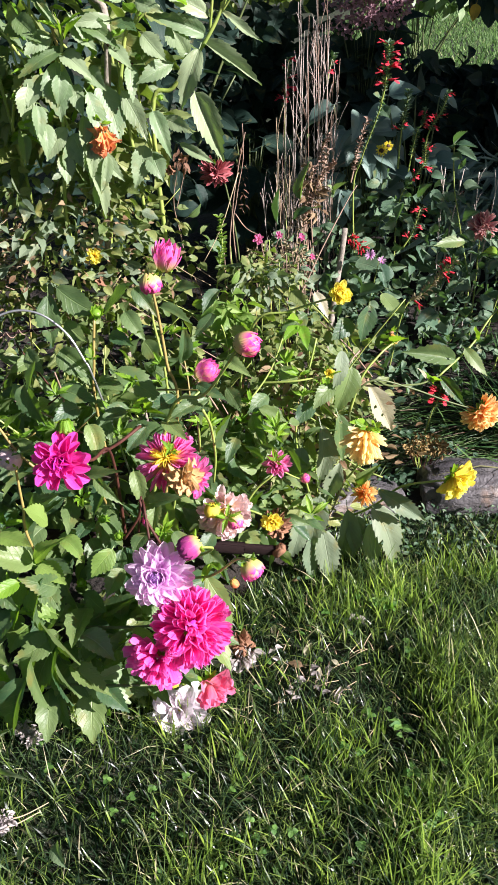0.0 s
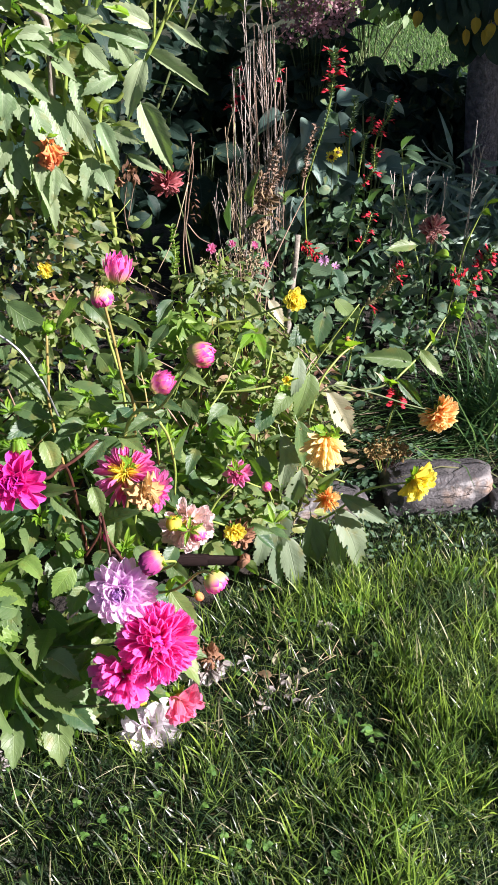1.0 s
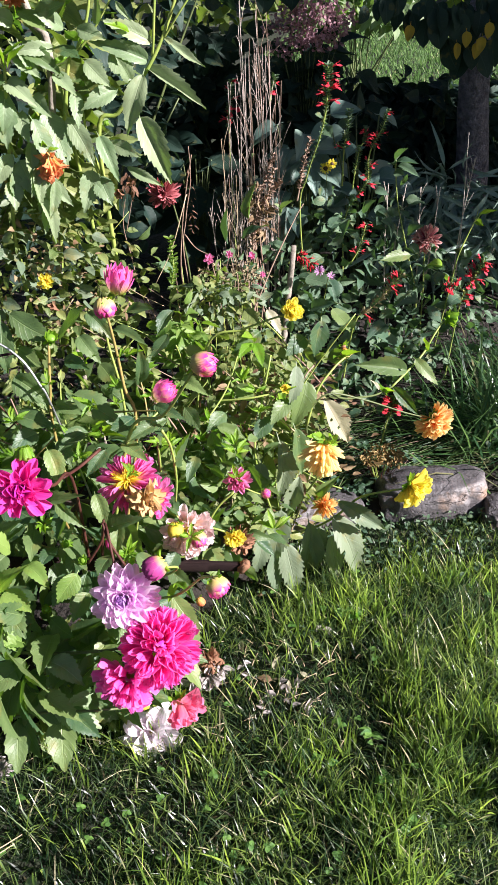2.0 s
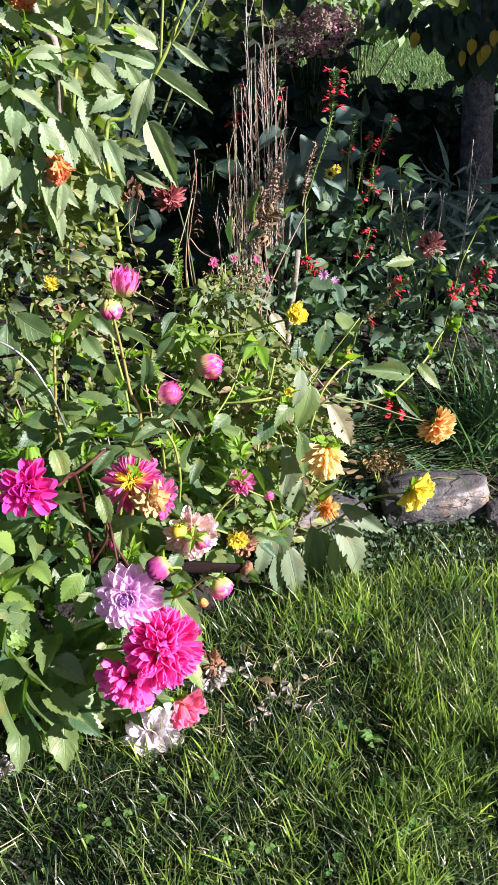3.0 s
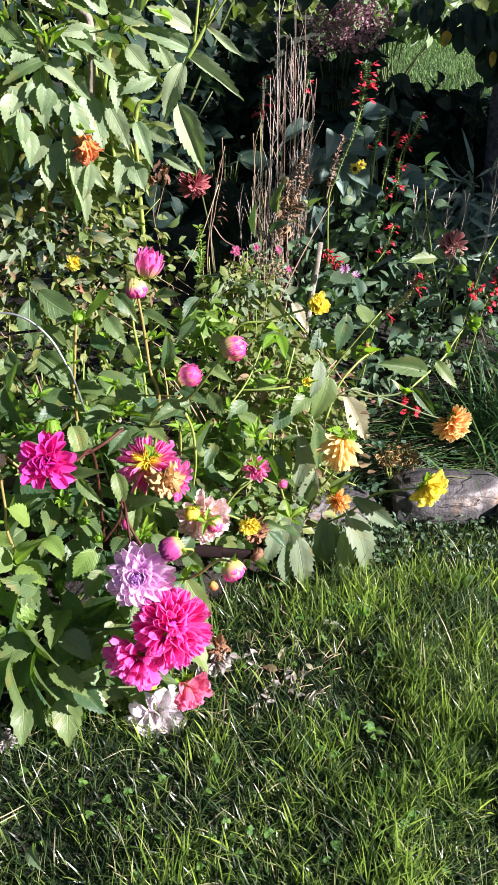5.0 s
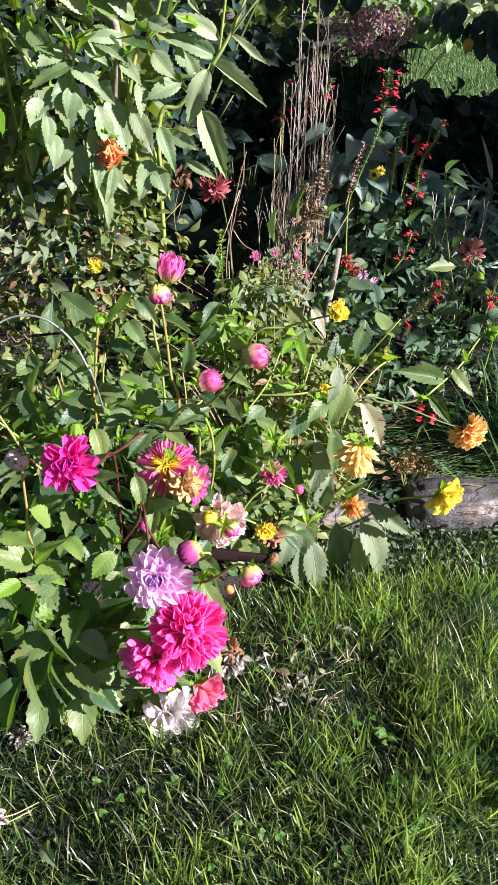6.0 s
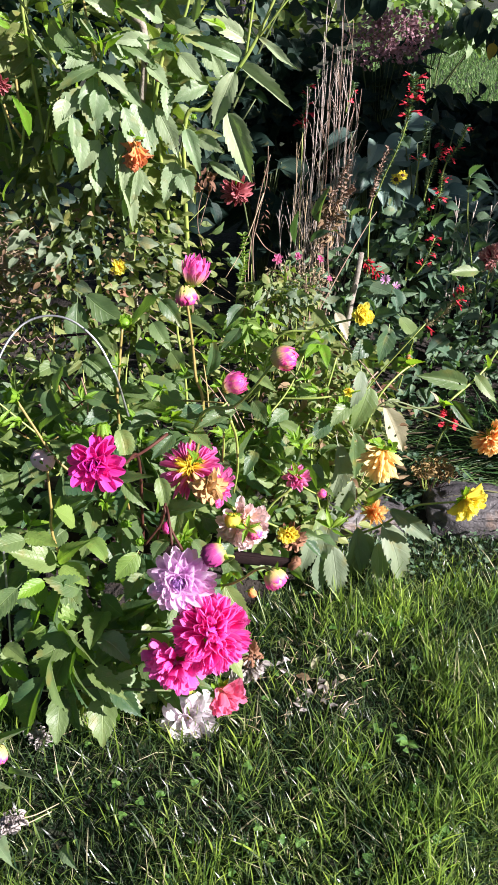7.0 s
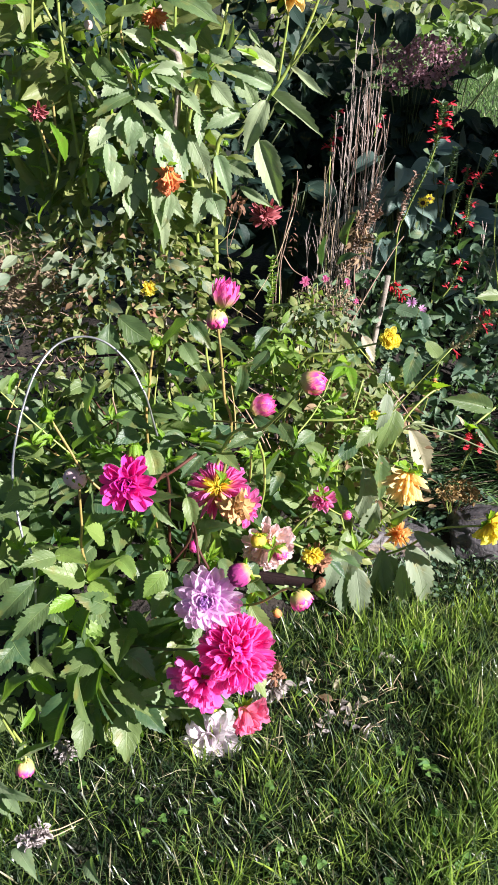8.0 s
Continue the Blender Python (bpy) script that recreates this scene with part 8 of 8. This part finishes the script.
spike(plume, [(0.29, 2.95, 0.3), (0.262, 2.900, 0.640), (0.286, 2.900, 0.740), (0.318, 2.900, 0.850)], 0, False, 0.020, dry=True)
spike(plume, [(0.25, 2.95, 0.3), (0.236, 2.900, 0.600), (0.252, 2.900, 0.700), (0.270, 2.900, 0.800)], 0, False, 0.020, dry=True)
many("dead_leaves", NARROWS, cloud(70, (0.272, 2.900, 0.72), (0.035, 0.03, 0.12), 0.030, 0.35, loose=1.5, shell=0.1, droop=0.6), M_DRYLEAF, plume, "curled pinkish-brown leaves")
leaf(plume, (0.228, 2.915, 0.692), (0.224, 2.865, 0.812), 0.049, M_TALL)
leaf(plume, (0.242, 2.915, 0.652), (0.297, 2.865, 0.694), 0.042, M_TALL)
leaf(plume, (0.342, 2.915, 0.695), (0.346, 2.865, 0.767), 0.027, M_TALL)
leaf(plume, (0.342, 2.915, 0.705), (0.321, 2.865, 0.756), 0.019, M_TALL)
thin = thing("dry_stalks", (1.3, 3.3, 0), "thin bare withered stalks beside the salvias", "dry stalks")
for a, b in (((1.082, 3.200, 0.484), (1.074, 3.200, 0.857)), ((1.085, 3.200, 0.552), (1.107, 3.200, 0.764)), ((0.908, 3.150, 0.512), (0.967, 3.150, 0.681)), ((0.914, 3.150, 0.512), (0.892, 3.150, 0.686)), ((0.800, 3.100, 0.600), (0.823, 3.100, 0.714)), ((0.789, 3.100, 0.601), (0.756, 3.100, 0.718))):
    withered(thin, (Vector(a) * 1.0) - Vector((0.02, 0, 0.45)), b, 8, 0.003, M_GREYTWIG, 0.08)

# ---- low plants by the stones ----
sedum = thing("sedum_plant", (0.54, 2.2, 0), "small sedum with dry yellow-brown flower heads", "sedum")
many("flower_head", POINTED, cloud(150, Vector((0.510, 2.180, 0.164)), (0.034, 0.03, 0.018), 0.011, 0.6, loose=1.6, shell=0.3) + cloud(150, Vector((0.583, 2.190, 0.151)), (0.032, 0.03, 0.02), 0.011, 0.6, loose=1.6, shell=0.3) + cloud(90, Vector((0.545, 2.200, 0.183)), (0.036, 0.03, 0.014), 0.010, 0.6, loose=1.6, shell=0.3), plain_material("dry_sedum_flower", (0.20, 0.14, 0.05), (0.36, 0.24, 0.09), 60, 0.8, 0.3), sedum)
for i in range(22):
    p = Vector((0.542, 2.180, 0.151)) + Vector((rnd.uniform(-0.05, 0.05), rnd.uniform(-0.03, 0.03), rnd.uniform(-0.02, 0.02)))
    stem(sedum, [(0.54 + rnd.uniform(-0.03, 0.03), 2.19, 0.03), p.lerp(Vector((0.54, 2.19, 0.03)), 0.5), p], 0.002, 0.0015, rnd.choice((M_STEM, M_REDSTEM)), "stem", 4, 4)
carpet = thing("ground_cover", (0.5, 2.4, 0), "low carpet of small round dark leaves", "ground cover", kind="stuff")
poses = []
for x, y in strewn(2600, -1.65, 1.95, 2.0, 3.6, 41, lambda x, y: y > bed_edge(x) + 0.12 and not (x > 0.36 and y < 2.85 and rnd.random() < 0.7)):
    s = rng.uniform(0.016, 0.032)
    poses.append(pose(x, y, height(x, y) + 0.03 + rng.uniform(0.0, 0.09), rng.uniform(-30, 40), rng.uniform(-30, 30), rng.uniform(0, 360)) @ Matrix.Diagonal((s * 0.8, s, s, 1)))
for x, y in strewn(520, 0.34, 0.66, 2.12, 2.42, 47, lambda x, y: noise.noise(Vector((x * 14, y * 14, 3))) > -0.15):
    s = rng.uniform(0.014, 0.026)
    poses.append(pose(x, y, height(x, y) + 0.03 + rng.uniform(0.0, 0.06), rng.uniform(-20, 50), rng.uniform(-30, 30), rng.uniform(0, 360)) @ Matrix.Diagonal((s * 0.8, s, s, 1)))
many("foliage", ROUNDS, poses, M_CARPET, carpet)
mat_grass = thing("matted_grass", (0.65, 2.32, 0), "long dull grass blades and stalks lying matted on the soil", "grass", kind="stuff")
for name, mat_, n in (("blades", M_LONGGRASS, 240), ("dry_blades", M_TWIG, 34), ("dark_blades", M_DARKSTEM, 140)):
    verts, faces, lvs = [], [], []
    for i in range(n):
        x, y = rnd.uniform(0.30, 1.05), rnd.uniform(2.22, 2.62)
        a, s = rnd.gauss(0.15, 0.4), rnd.uniform(0.06, 0.17)
        p = Vector((x, y, height(x, y) + rnd.uniform(0.035, 0.08)))
        d = Vector((math.cos(a), math.sin(a), rnd.uniform(-0.15, 0.15))) * s
        start = len(verts)
        tube_into(verts, faces, [p - d, p - d * 0.3 + Vector((0, 0, rnd.uniform(0, 0.02))), p + d * 0.4 + Vector((0, 0, rnd.uniform(0, 0.015))), p + d], 0.0019, 0.0008, 3)
        lvs += [(0, 0.5, 0)] * (len(verts) - start)
    part(name, mesh_of(name, verts, faces, lvs), mat_, mat_grass)
weeds = thing("lawn_weeds", (0.6, 1.9, 0), "small leafy weeds along the stones", "weeds", kind="stuff")
poses = []
for x, y in strewn(1100, 0.0, 1.2, 1.78, 2.06, 43, lambda x, y: rnd.random() < (y - 1.7) * 3):
    s = rng.uniform(0.010, 0.022)
    poses.append(pose(x, y, height(x, y) + rng.uniform(0.01, 0.05), rng.uniform(-35, 35), rng.uniform(-35, 35), rng.uniform(0, 360)) @ Matrix.Diagonal((s * 0.6, s, s, 1)))
many("foliage", SMALLS, poses, M_SALVIA, weeds)

# ---- shaded planting behind ----
hosta = thing("hosta_plant", (0.55, 3.75, 0), "hosta with broad blue-green leaves in the shade", "hosta", "hostas under the tree")
for i in range(44):
    a, r1 = rnd.uniform(0, 2 * math.pi), rnd.uniform(0.08, 0.32)
    p = Vector((0.55 + r1 * math.cos(a) * 0.5, 3.75 + r1 * math.sin(a) * 0.5, 0.36 + rnd.uniform(0, 0.50)))
    q = p + Vector((math.cos(a) * 0.2, math.sin(a) * 0.2, rnd.uniform(-0.12, 0.05)))
    q = p.lerp(q, 0.65)
    leaf(hosta, p, q, 0.095, M_HOSTA, (0.5 * math.cos(a) + rnd.uniform(-0.4, 0.4), 0.3 * math.sin(a) - 0.5, 0.7), HEARTS)
    stem(hosta, [(0.55, 3.75, 0), (p + Vector((0.55, 3.75, 0))) / 2 + Vector((0, 0, 0.08)), p], 0.005, 0.003, M_DARKSTEM, "stalk", 4, 5)
hosta_b = thing("hosta_plant", (0.05, 4.0, 0), "hosta with broad leaves darkened for deep shade", "hosta", "hostas under the tree")
for i in range(26):
    a, r1 = rnd.uniform(0, 2 * math.pi), rnd.uniform(0.05, 0.22)
    p = Vector((0.05 + r1 * math.cos(a) * 0.6, 4.0 + r1 * math.sin(a) * 0.5, 0.3 + rnd.uniform(0, 0.4)))
    q = p + Vector((math.cos(a) * 0.18, math.sin(a) * 0.18, rnd.uniform(-0.12, 0.05)))
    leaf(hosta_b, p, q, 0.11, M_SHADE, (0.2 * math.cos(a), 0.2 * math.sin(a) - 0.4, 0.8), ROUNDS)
    stem(hosta_b, [(0.05, 4.0, 0), (p + Vector((0.05, 4.0, 0))) / 2 + Vector((0, 0, 0.08)), p], 0.005, 0.003, M_DARKSTEM, "stalk", 4, 5)


def shrub(at, label, n, eggs, size, material, shapes=None, wide=0.55, kind_name="shrub"):
    ob = thing(kind_name, at, label, "shrub", "shrubs behind the bed")
    at = Vector(at)
    poses = []
    for c, rad in eggs:
        poses += cloud(n, c, rad, size, wide, (0, -0.4, 0.8), 1.0, 0.35, 0.3)
        c = Vector(c)
        for _ in range(5):
            d = Vector((rnd.uniform(-1, 1) * rad[0], rnd.uniform(-1, 1) * rad[1], rnd.uniform(0, 0.8) * rad[2]))
            stem(ob, [at + Vector((rnd.uniform(-0.08, 0.08), rnd.uniform(-0.08, 0.08), 0)), at.lerp(c + d, 0.5) + Vector((0, 0, 0.05)), c + d], 0.010, 0.003, M_DARKSTEM, "branch", 4, 5)
    many("foliage", shapes or OVALS, poses, material, ob)
    return ob


shrub((-0.5, 3.9, 0), "leafy shrub darkened for deep shade", 420, (((-0.5, 3.9, 0.8), (0.55, 0.4, 0.7)), ((-0.3, 4.2, 1.4), (0.7, 0.4, 0.5))), 0.11, M_SHADE)
shrub((-1.4, 3.6, 0), "leafy shrub darkened for deep shade", 420, (((-1.4, 3.5, 0.9), (0.6, 0.45, 0.8)), ((-1.2, 3.7, 1.6), (0.6, 0.4, 0.4))), 0.11, M_SHADE)
shrub((0.3, 4.6, 0), "dense shrub darkened for deep shade", 480, (((0.3, 4.6, 0.6), (0.6, 0.35, 0.6)), ((0.35, 4.8, 0.72), (0.45, 0.3, 0.36))), 0.12, M_SHADE)
shrub((1.2, 5.2, 0), "low shrub under the tree, darkened for its shade", 800, (((1.2, 5.2, 0.36), (0.7, 0.4, 0.40)), ((2.2, 5.1, 0.40), (0.8, 0.4, 0.42)), ((1.35, 4.85, 0.34), (0.55, 0.25, 0.40)), ((0.95, 4.7, 0.36), (0.4, 0.25, 0.40)), ((1.25, 5.0, 0.56), (0.55, 0.22, 0.25))), 0.10, M_SHADE)
shrub((-2.2, 3.4, 0), "leafy shrub darkened for deep shade", 300, (((-2.2, 3.4, 0.9), (0.5, 0.5, 0.9)),), 0.12, M_SHADE)
shrub((2.5, 4.5, 0), "low shrub under the tree, darkened for its shade", 420, (((2.5, 4.5, 0.4), (0.6, 0.4, 0.5)),), 0.10, M_SHADE)
shrub((1.87, 9.0, 0), "sunlit lime-green shrub beyond the hydrangea", 150, (((1.514, 9.000, 0.909), (0.34, 0.3, 0.22)), ((1.866, 9.200, 0.932), (0.34, 0.3, 0.22)), ((2.177, 9.000, 0.805), (0.30, 0.3, 0.22))), 0.15, M_TALL)
sedge = thing("sedge_clump", (1.25, 3.6, 0), "clump of narrow dark arching leaves at the tree's foot", "sedge", kind="stuff")
poses = []
for c in ((1.05, 3.55, 0.34), (1.35, 3.5, 0.36), (1.6, 3.6, 0.36), (1.2, 3.8, 0.42)):
    poses += cloud(190, c, (0.2, 0.16, 0.2), 0.17, 0.10, (0, -0.5, 0.7), 1.0, 0.2, 0.5)
many("foliage", NARROWS, poses, M_SEDGE, sedge)

hosta_c = thing("hosta_plant", (0.78, 3.7, 0), "hosta with broad blue-green leaves in the shade", "hosta", "hostas under the tree")
for i in range(24):
    a, r1 = rnd.uniform(0, 2 * math.pi), rnd.uniform(0.08, 0.3)
    p = Vector((0.78 + r1 * math.cos(a) * 0.5, 3.7 + r1 * math.sin(a) * 0.4, 0.36 + rnd.uniform(0, 0.50)))
    q = p + Vector((math.cos(a) * 0.17, math.sin(a) * 0.17, rnd.uniform(-0.12, 0.05)))
    q = p.lerp(q, 0.75)
    leaf(hosta_c, p, q, 0.09, M_HOSTA, (0.5 * math.cos(a) + rnd.uniform(-0.4, 0.4), 0.3 * math.sin(a) - 0.6, 0.7), HEARTS)
    stem(hosta_c, [(0.78, 3.7, 0), (p + Vector((0.78, 3.7, 0))) / 2 + Vector((0, 0, 0.08)), p], 0.005, 0.003, M_DARKSTEM, "stalk", 4, 5)

hydrangea = thing("hydrangea_bush", (0.62, 4.15, 0), "hydrangea with faded mauve flower heads", "hydrangea")
for i, q in enumerate(((0.573, 3.980, 1.175), (0.641, 3.950, 1.207), (0.709, 3.980, 1.147), (0.608, 3.960, 1.121), (0.527, 4.000, 1.219), (0.676, 4.000, 1.103), (0.753, 4.000, 1.187), (0.552, 4.000, 1.120), (0.481, 4.020, 1.172), (0.597, 3.980, 1.248), (0.692, 3.970, 1.234), (0.505, 4.020, 1.087))):
    tagged(many("flower_head", POINTED, cloud(85, q, (0.072, 0.05, 0.050), 0.015, 0.9, loose=1.8, shell=0.0), M_MAUVE, hydrangea), kind="stuff")
    stem(hydrangea, [(0.62, 4.15, 0), (0.6, 4.12, 0.6), (Vector(q) + Vector((0, 0.03, -0.05)))], 0.004, 0.0025, M_DARKSTEM)
many("foliage", OVALS, cloud(200, (0.6, 4.2, 0.85), (0.32, 0.2, 0.28), 0.11, 0.7, shell=0.3), M_SHADE, hydrangea)

# far trees and hedge beyond the lawn
def far_tree(at, tall_, wide_, seed):
    ob = thing("far_tree", at, "leafy tree at the far side of the lawn", "tree", "trees beyond the lawn")
    at = Vector(at)
    stem(ob, [at, at + Vector((0.1, 0, tall_ * 0.35)), at + Vector((0, 0.1, tall_ * 0.8))], 0.22, 0.08, M_BARK, "trunk", 6, 10)
    r = np.random.default_rng(seed)
    poses = []
    for _ in range(9):
        c = at + Vector((r.uniform(-wide_, wide_) * 0.6, r.uniform(-wide_, wide_) * 0.5, tall_ * r.uniform(0.35, 0.9)))
        stem(ob, [at + Vector((0, 0, tall_ * 0.3)), c], 0.06, 0.02, M_BARK, "limb", 4, 6)
        poses += cloud(130, c, (wide_ * 0.5, wide_ * 0.5, tall_ * 0.2), 0.42, 0.7, (0, -0.2, 0.9), 1.0, 0.2, 0.4, r)
    many("crown", ROUNDS, poses, M_SMALL, ob)


for i, (x, y) in enumerate(((-9, 17), (-4.5, 19), (0, 20), (4.5, 20.5), (9, 19), (13.5, 17))):
    far_tree((x, y, -0.02), 7.5 + (i * 1.7) % 2.5, 3.2, 50 + i)
hedge = thing("hedge", (2, 16.5, 0), "low clipped hedge beyond the lawn", "hedge")
poses = []
for i in range(16):
    poses += cloud(90, (-9 + i * 1.5, 16.6, 0.6), (1.0, 0.5, 0.7), 0.3, 0.7, (0, -0.4, 0.8), 1.0, 0.4, 0.2)
many("foliage", ROUNDS, poses, M_SMALL, hedge)

# a shrub out of view, added only to cast a shade patch on the grass
shrub((1.38, 0.82, 0), "unseen leafy shrub added beside the lawn to shade the grass", 44, (((1.36, 0.84, 0.42), (0.12, 0.10, 0.13)),), 0.07, M_SALVIA)

# ---- litter on the grass ----
litter = thing("dry_straw", (0.15, 1.5, 0.0), "scattered bleached straw and stem bits in a worn patch of lawn", "straw", kind="stuff")
verts, faces = [], []
for i in range(90):
    x, y = rnd.gauss(0.08, 0.13), rnd.gauss(1.52, 0.11)
    a, s = rnd.uniform(0, math.pi), rnd.uniform(0.02, 0.06)
    p = Vector((x, y, height(x, y) + rnd.uniform(0.005, 0.03)))
    d = Vector((math.cos(a), math.sin(a), rnd.uniform(-0.2, 0.3))) * s * 0.5
    tube_into(verts, faces, [p - d, p + Vector((0, 0, 0.004)), p + d], 0.0011, 0.0008, 4)
part("bits", mesh_of("bits", verts, faces), M_STRAW, litter)
for i, (q, s, mat_, lab) in enumerate((((0.128, 1.790, -0.038), 0.030, M_DRYLEAF, "curled dry brown leaf on the grass"), ((0.062, 1.620, -0.031), 0.045, M_PALELEAF, "pale dead leaf on the grass"), ((0.141, 1.550, -0.032), 0.050, M_PALELEAF, "pale dead leaf on the grass"), ((0.202, 1.510, -0.029), 0.030, M_PALELEAF, "pale dead leaf on the grass"), ((0.109, 1.510, -0.032), 0.050, M_DRYLEAF, "curled dry brown leaf on the grass"), ((-0.033, 1.560, -0.022), 0.060, M_PALELEAF, "pale dead leaf on the grass"), ((-0.018, 1.580, -0.006), 0.045, M_DRYLEAF, "curled dry brown leaf on the grass"), ((0.160, 1.480, -0.042), 0.04, M_PALELEAF, "pale dead leaf on the grass"), ((0.261, 1.740, -0.049), 0.03, M_PALELEAF, "pale dead leaf on the grass"), ((-0.007, 1.520, -0.018), 0.05, M_DRYLEAF, "curled dry brown leaf on the grass"))):
    q = Vector(q)
    q.z = max(q.z, 0.03)
    s *= 0.7
    d = Vector((rnd.uniform(-1, 1), rnd.uniform(-0.6, 0.6), rnd.uniform(-0.1, 0.35))).normalized() * s
    ob = leaf(None, q - d * 0.5, q + d * 0.5, s * 0.5, mat_, (rnd.uniform(-0.4, 0.4), -0.4, 0.9), SMALLS, "dead_leaf")
    tagged(ob, lab, "leaf", "dead leaves on the grass")
for i, q in enumerate(((-0.503, 1.360, -0.002), (-0.473, 1.080, 0.128), (-0.463, 1.100, 0.123), (-0.477, 1.340, 0.010))):
    q = Vector(q)
    q.z = max(0.035, q.z)
    head = thing("faded_flower_head", q, "bleached dry flower head lying on the grass", "flower", "faded heads on the grass")
    many("petals", CURLED, cloud(70, q, (0.022, 0.016, 0.010), 0.010, 0.4, loose=1.6, shell=0.1), M_FADED, head)
    stem(head, [q, q + Vector((0.03, 0.02, -0.02)), q + Vector((0.07, 0.05, -0.03))], 0.0025, 0.0015, M_STRAW)
dropped = thing("lawn_leaf_rosette", (-0.5, 1.06, 0), "pale green broad weed leaf in the lawn", "weed")
leaf(dropped, (-0.500, 1.075, 0.117), (-0.452, 1.025, 0.132), 0.035, M_TALL)
leaf(dropped, (-0.365, 1.075, 0.085), (-0.348, 1.025, 0.100), 0.027, M_TALL)
leaf(dropped, (-0.416, 1.075, 0.102), (-0.417, 1.025, 0.125), 0.023, M_TALL)
heap = thing("withered_petals", (-0.031, 1.533, 0.030), "heap of brown and bleached withered petals on the grass", "petals", kind="stuff")
many("petals", CURLED, cloud(60, (-0.031, 1.533, 0.034), (0.040, 0.030, 0.014), 0.024, 0.5, loose=1.8, shell=0.0), M_FADED, heap)
many("brown_petals", CURLED, cloud(40, (-0.021, 1.553, 0.038), (0.034, 0.026, 0.016), 0.020, 0.45, loose=1.8, shell=0.0), M_RUST, heap, "brown curled petals")
spent = thing("withered_bloom", (-0.023, 1.546, 0.100), "withered brown dahlia bloom lying against the grass", "flower")
bloom(spent, (-0.023, 1.546, 0.092), (0.35, -0.6, -0.35), 0.026, M_RUST, ((12, 0.9, -10), (12, 1.0, 15), (12, 0.95, 35), (9, 0.8, 58)), 0.30, M_RUST, CRUMPLED, False, False, wild=1.5)
scraps = thing("petal_scraps", (0.156, 1.496, 0.035), "pale dried petals scattered on the lawn", "petals", kind="stuff")
poses = []
for x, y in ((0.195, 1.460), (0.156, 1.496), (0.107, 1.447), (0.060, 1.559), (0.264, 1.654), (0.131, 1.457), (0.177, 1.507), (0.080, 1.444), (0.185, 1.417)):
    for _ in range(3):
        s = rnd.uniform(0.014, 0.026)
        poses.append(pose(x + rnd.gauss(0, 0.014), y + rnd.gauss(0, 0.012), height(x, y) + rnd.uniform(0.012, 0.032), rnd.uniform(-40, 40), rnd.uniform(-40, 40), rnd.uniform(0, 360)) @ Matrix.Diagonal((s * 0.45, s, s, 1)))
many("petals", CURLED, poses, M_FADED, scraps)
for x, y in ((0.337, 1.696), (0.360, 1.678), (0.330, 1.226), (0.327, 1.331), (0.356, 1.116), (-0.320, 1.405)):
    weed = thing("lawn_weed", (x, y, height(x, y)), "small pale green rosette of weed leaves in the lawn", "weed", "weeds in the lawn")
    for j in range(4):
        a = rnd.uniform(0, 2 * math.pi)
        q = Vector((x, y, height(x, y) + 0.03))
        leaf(weed, q, q + Vector((math.cos(a) * 0.028, math.sin(a) * 0.024, rnd.uniform(0.0, 0.02))), 0.016, M_CLOVER, shapes=SMALLS)
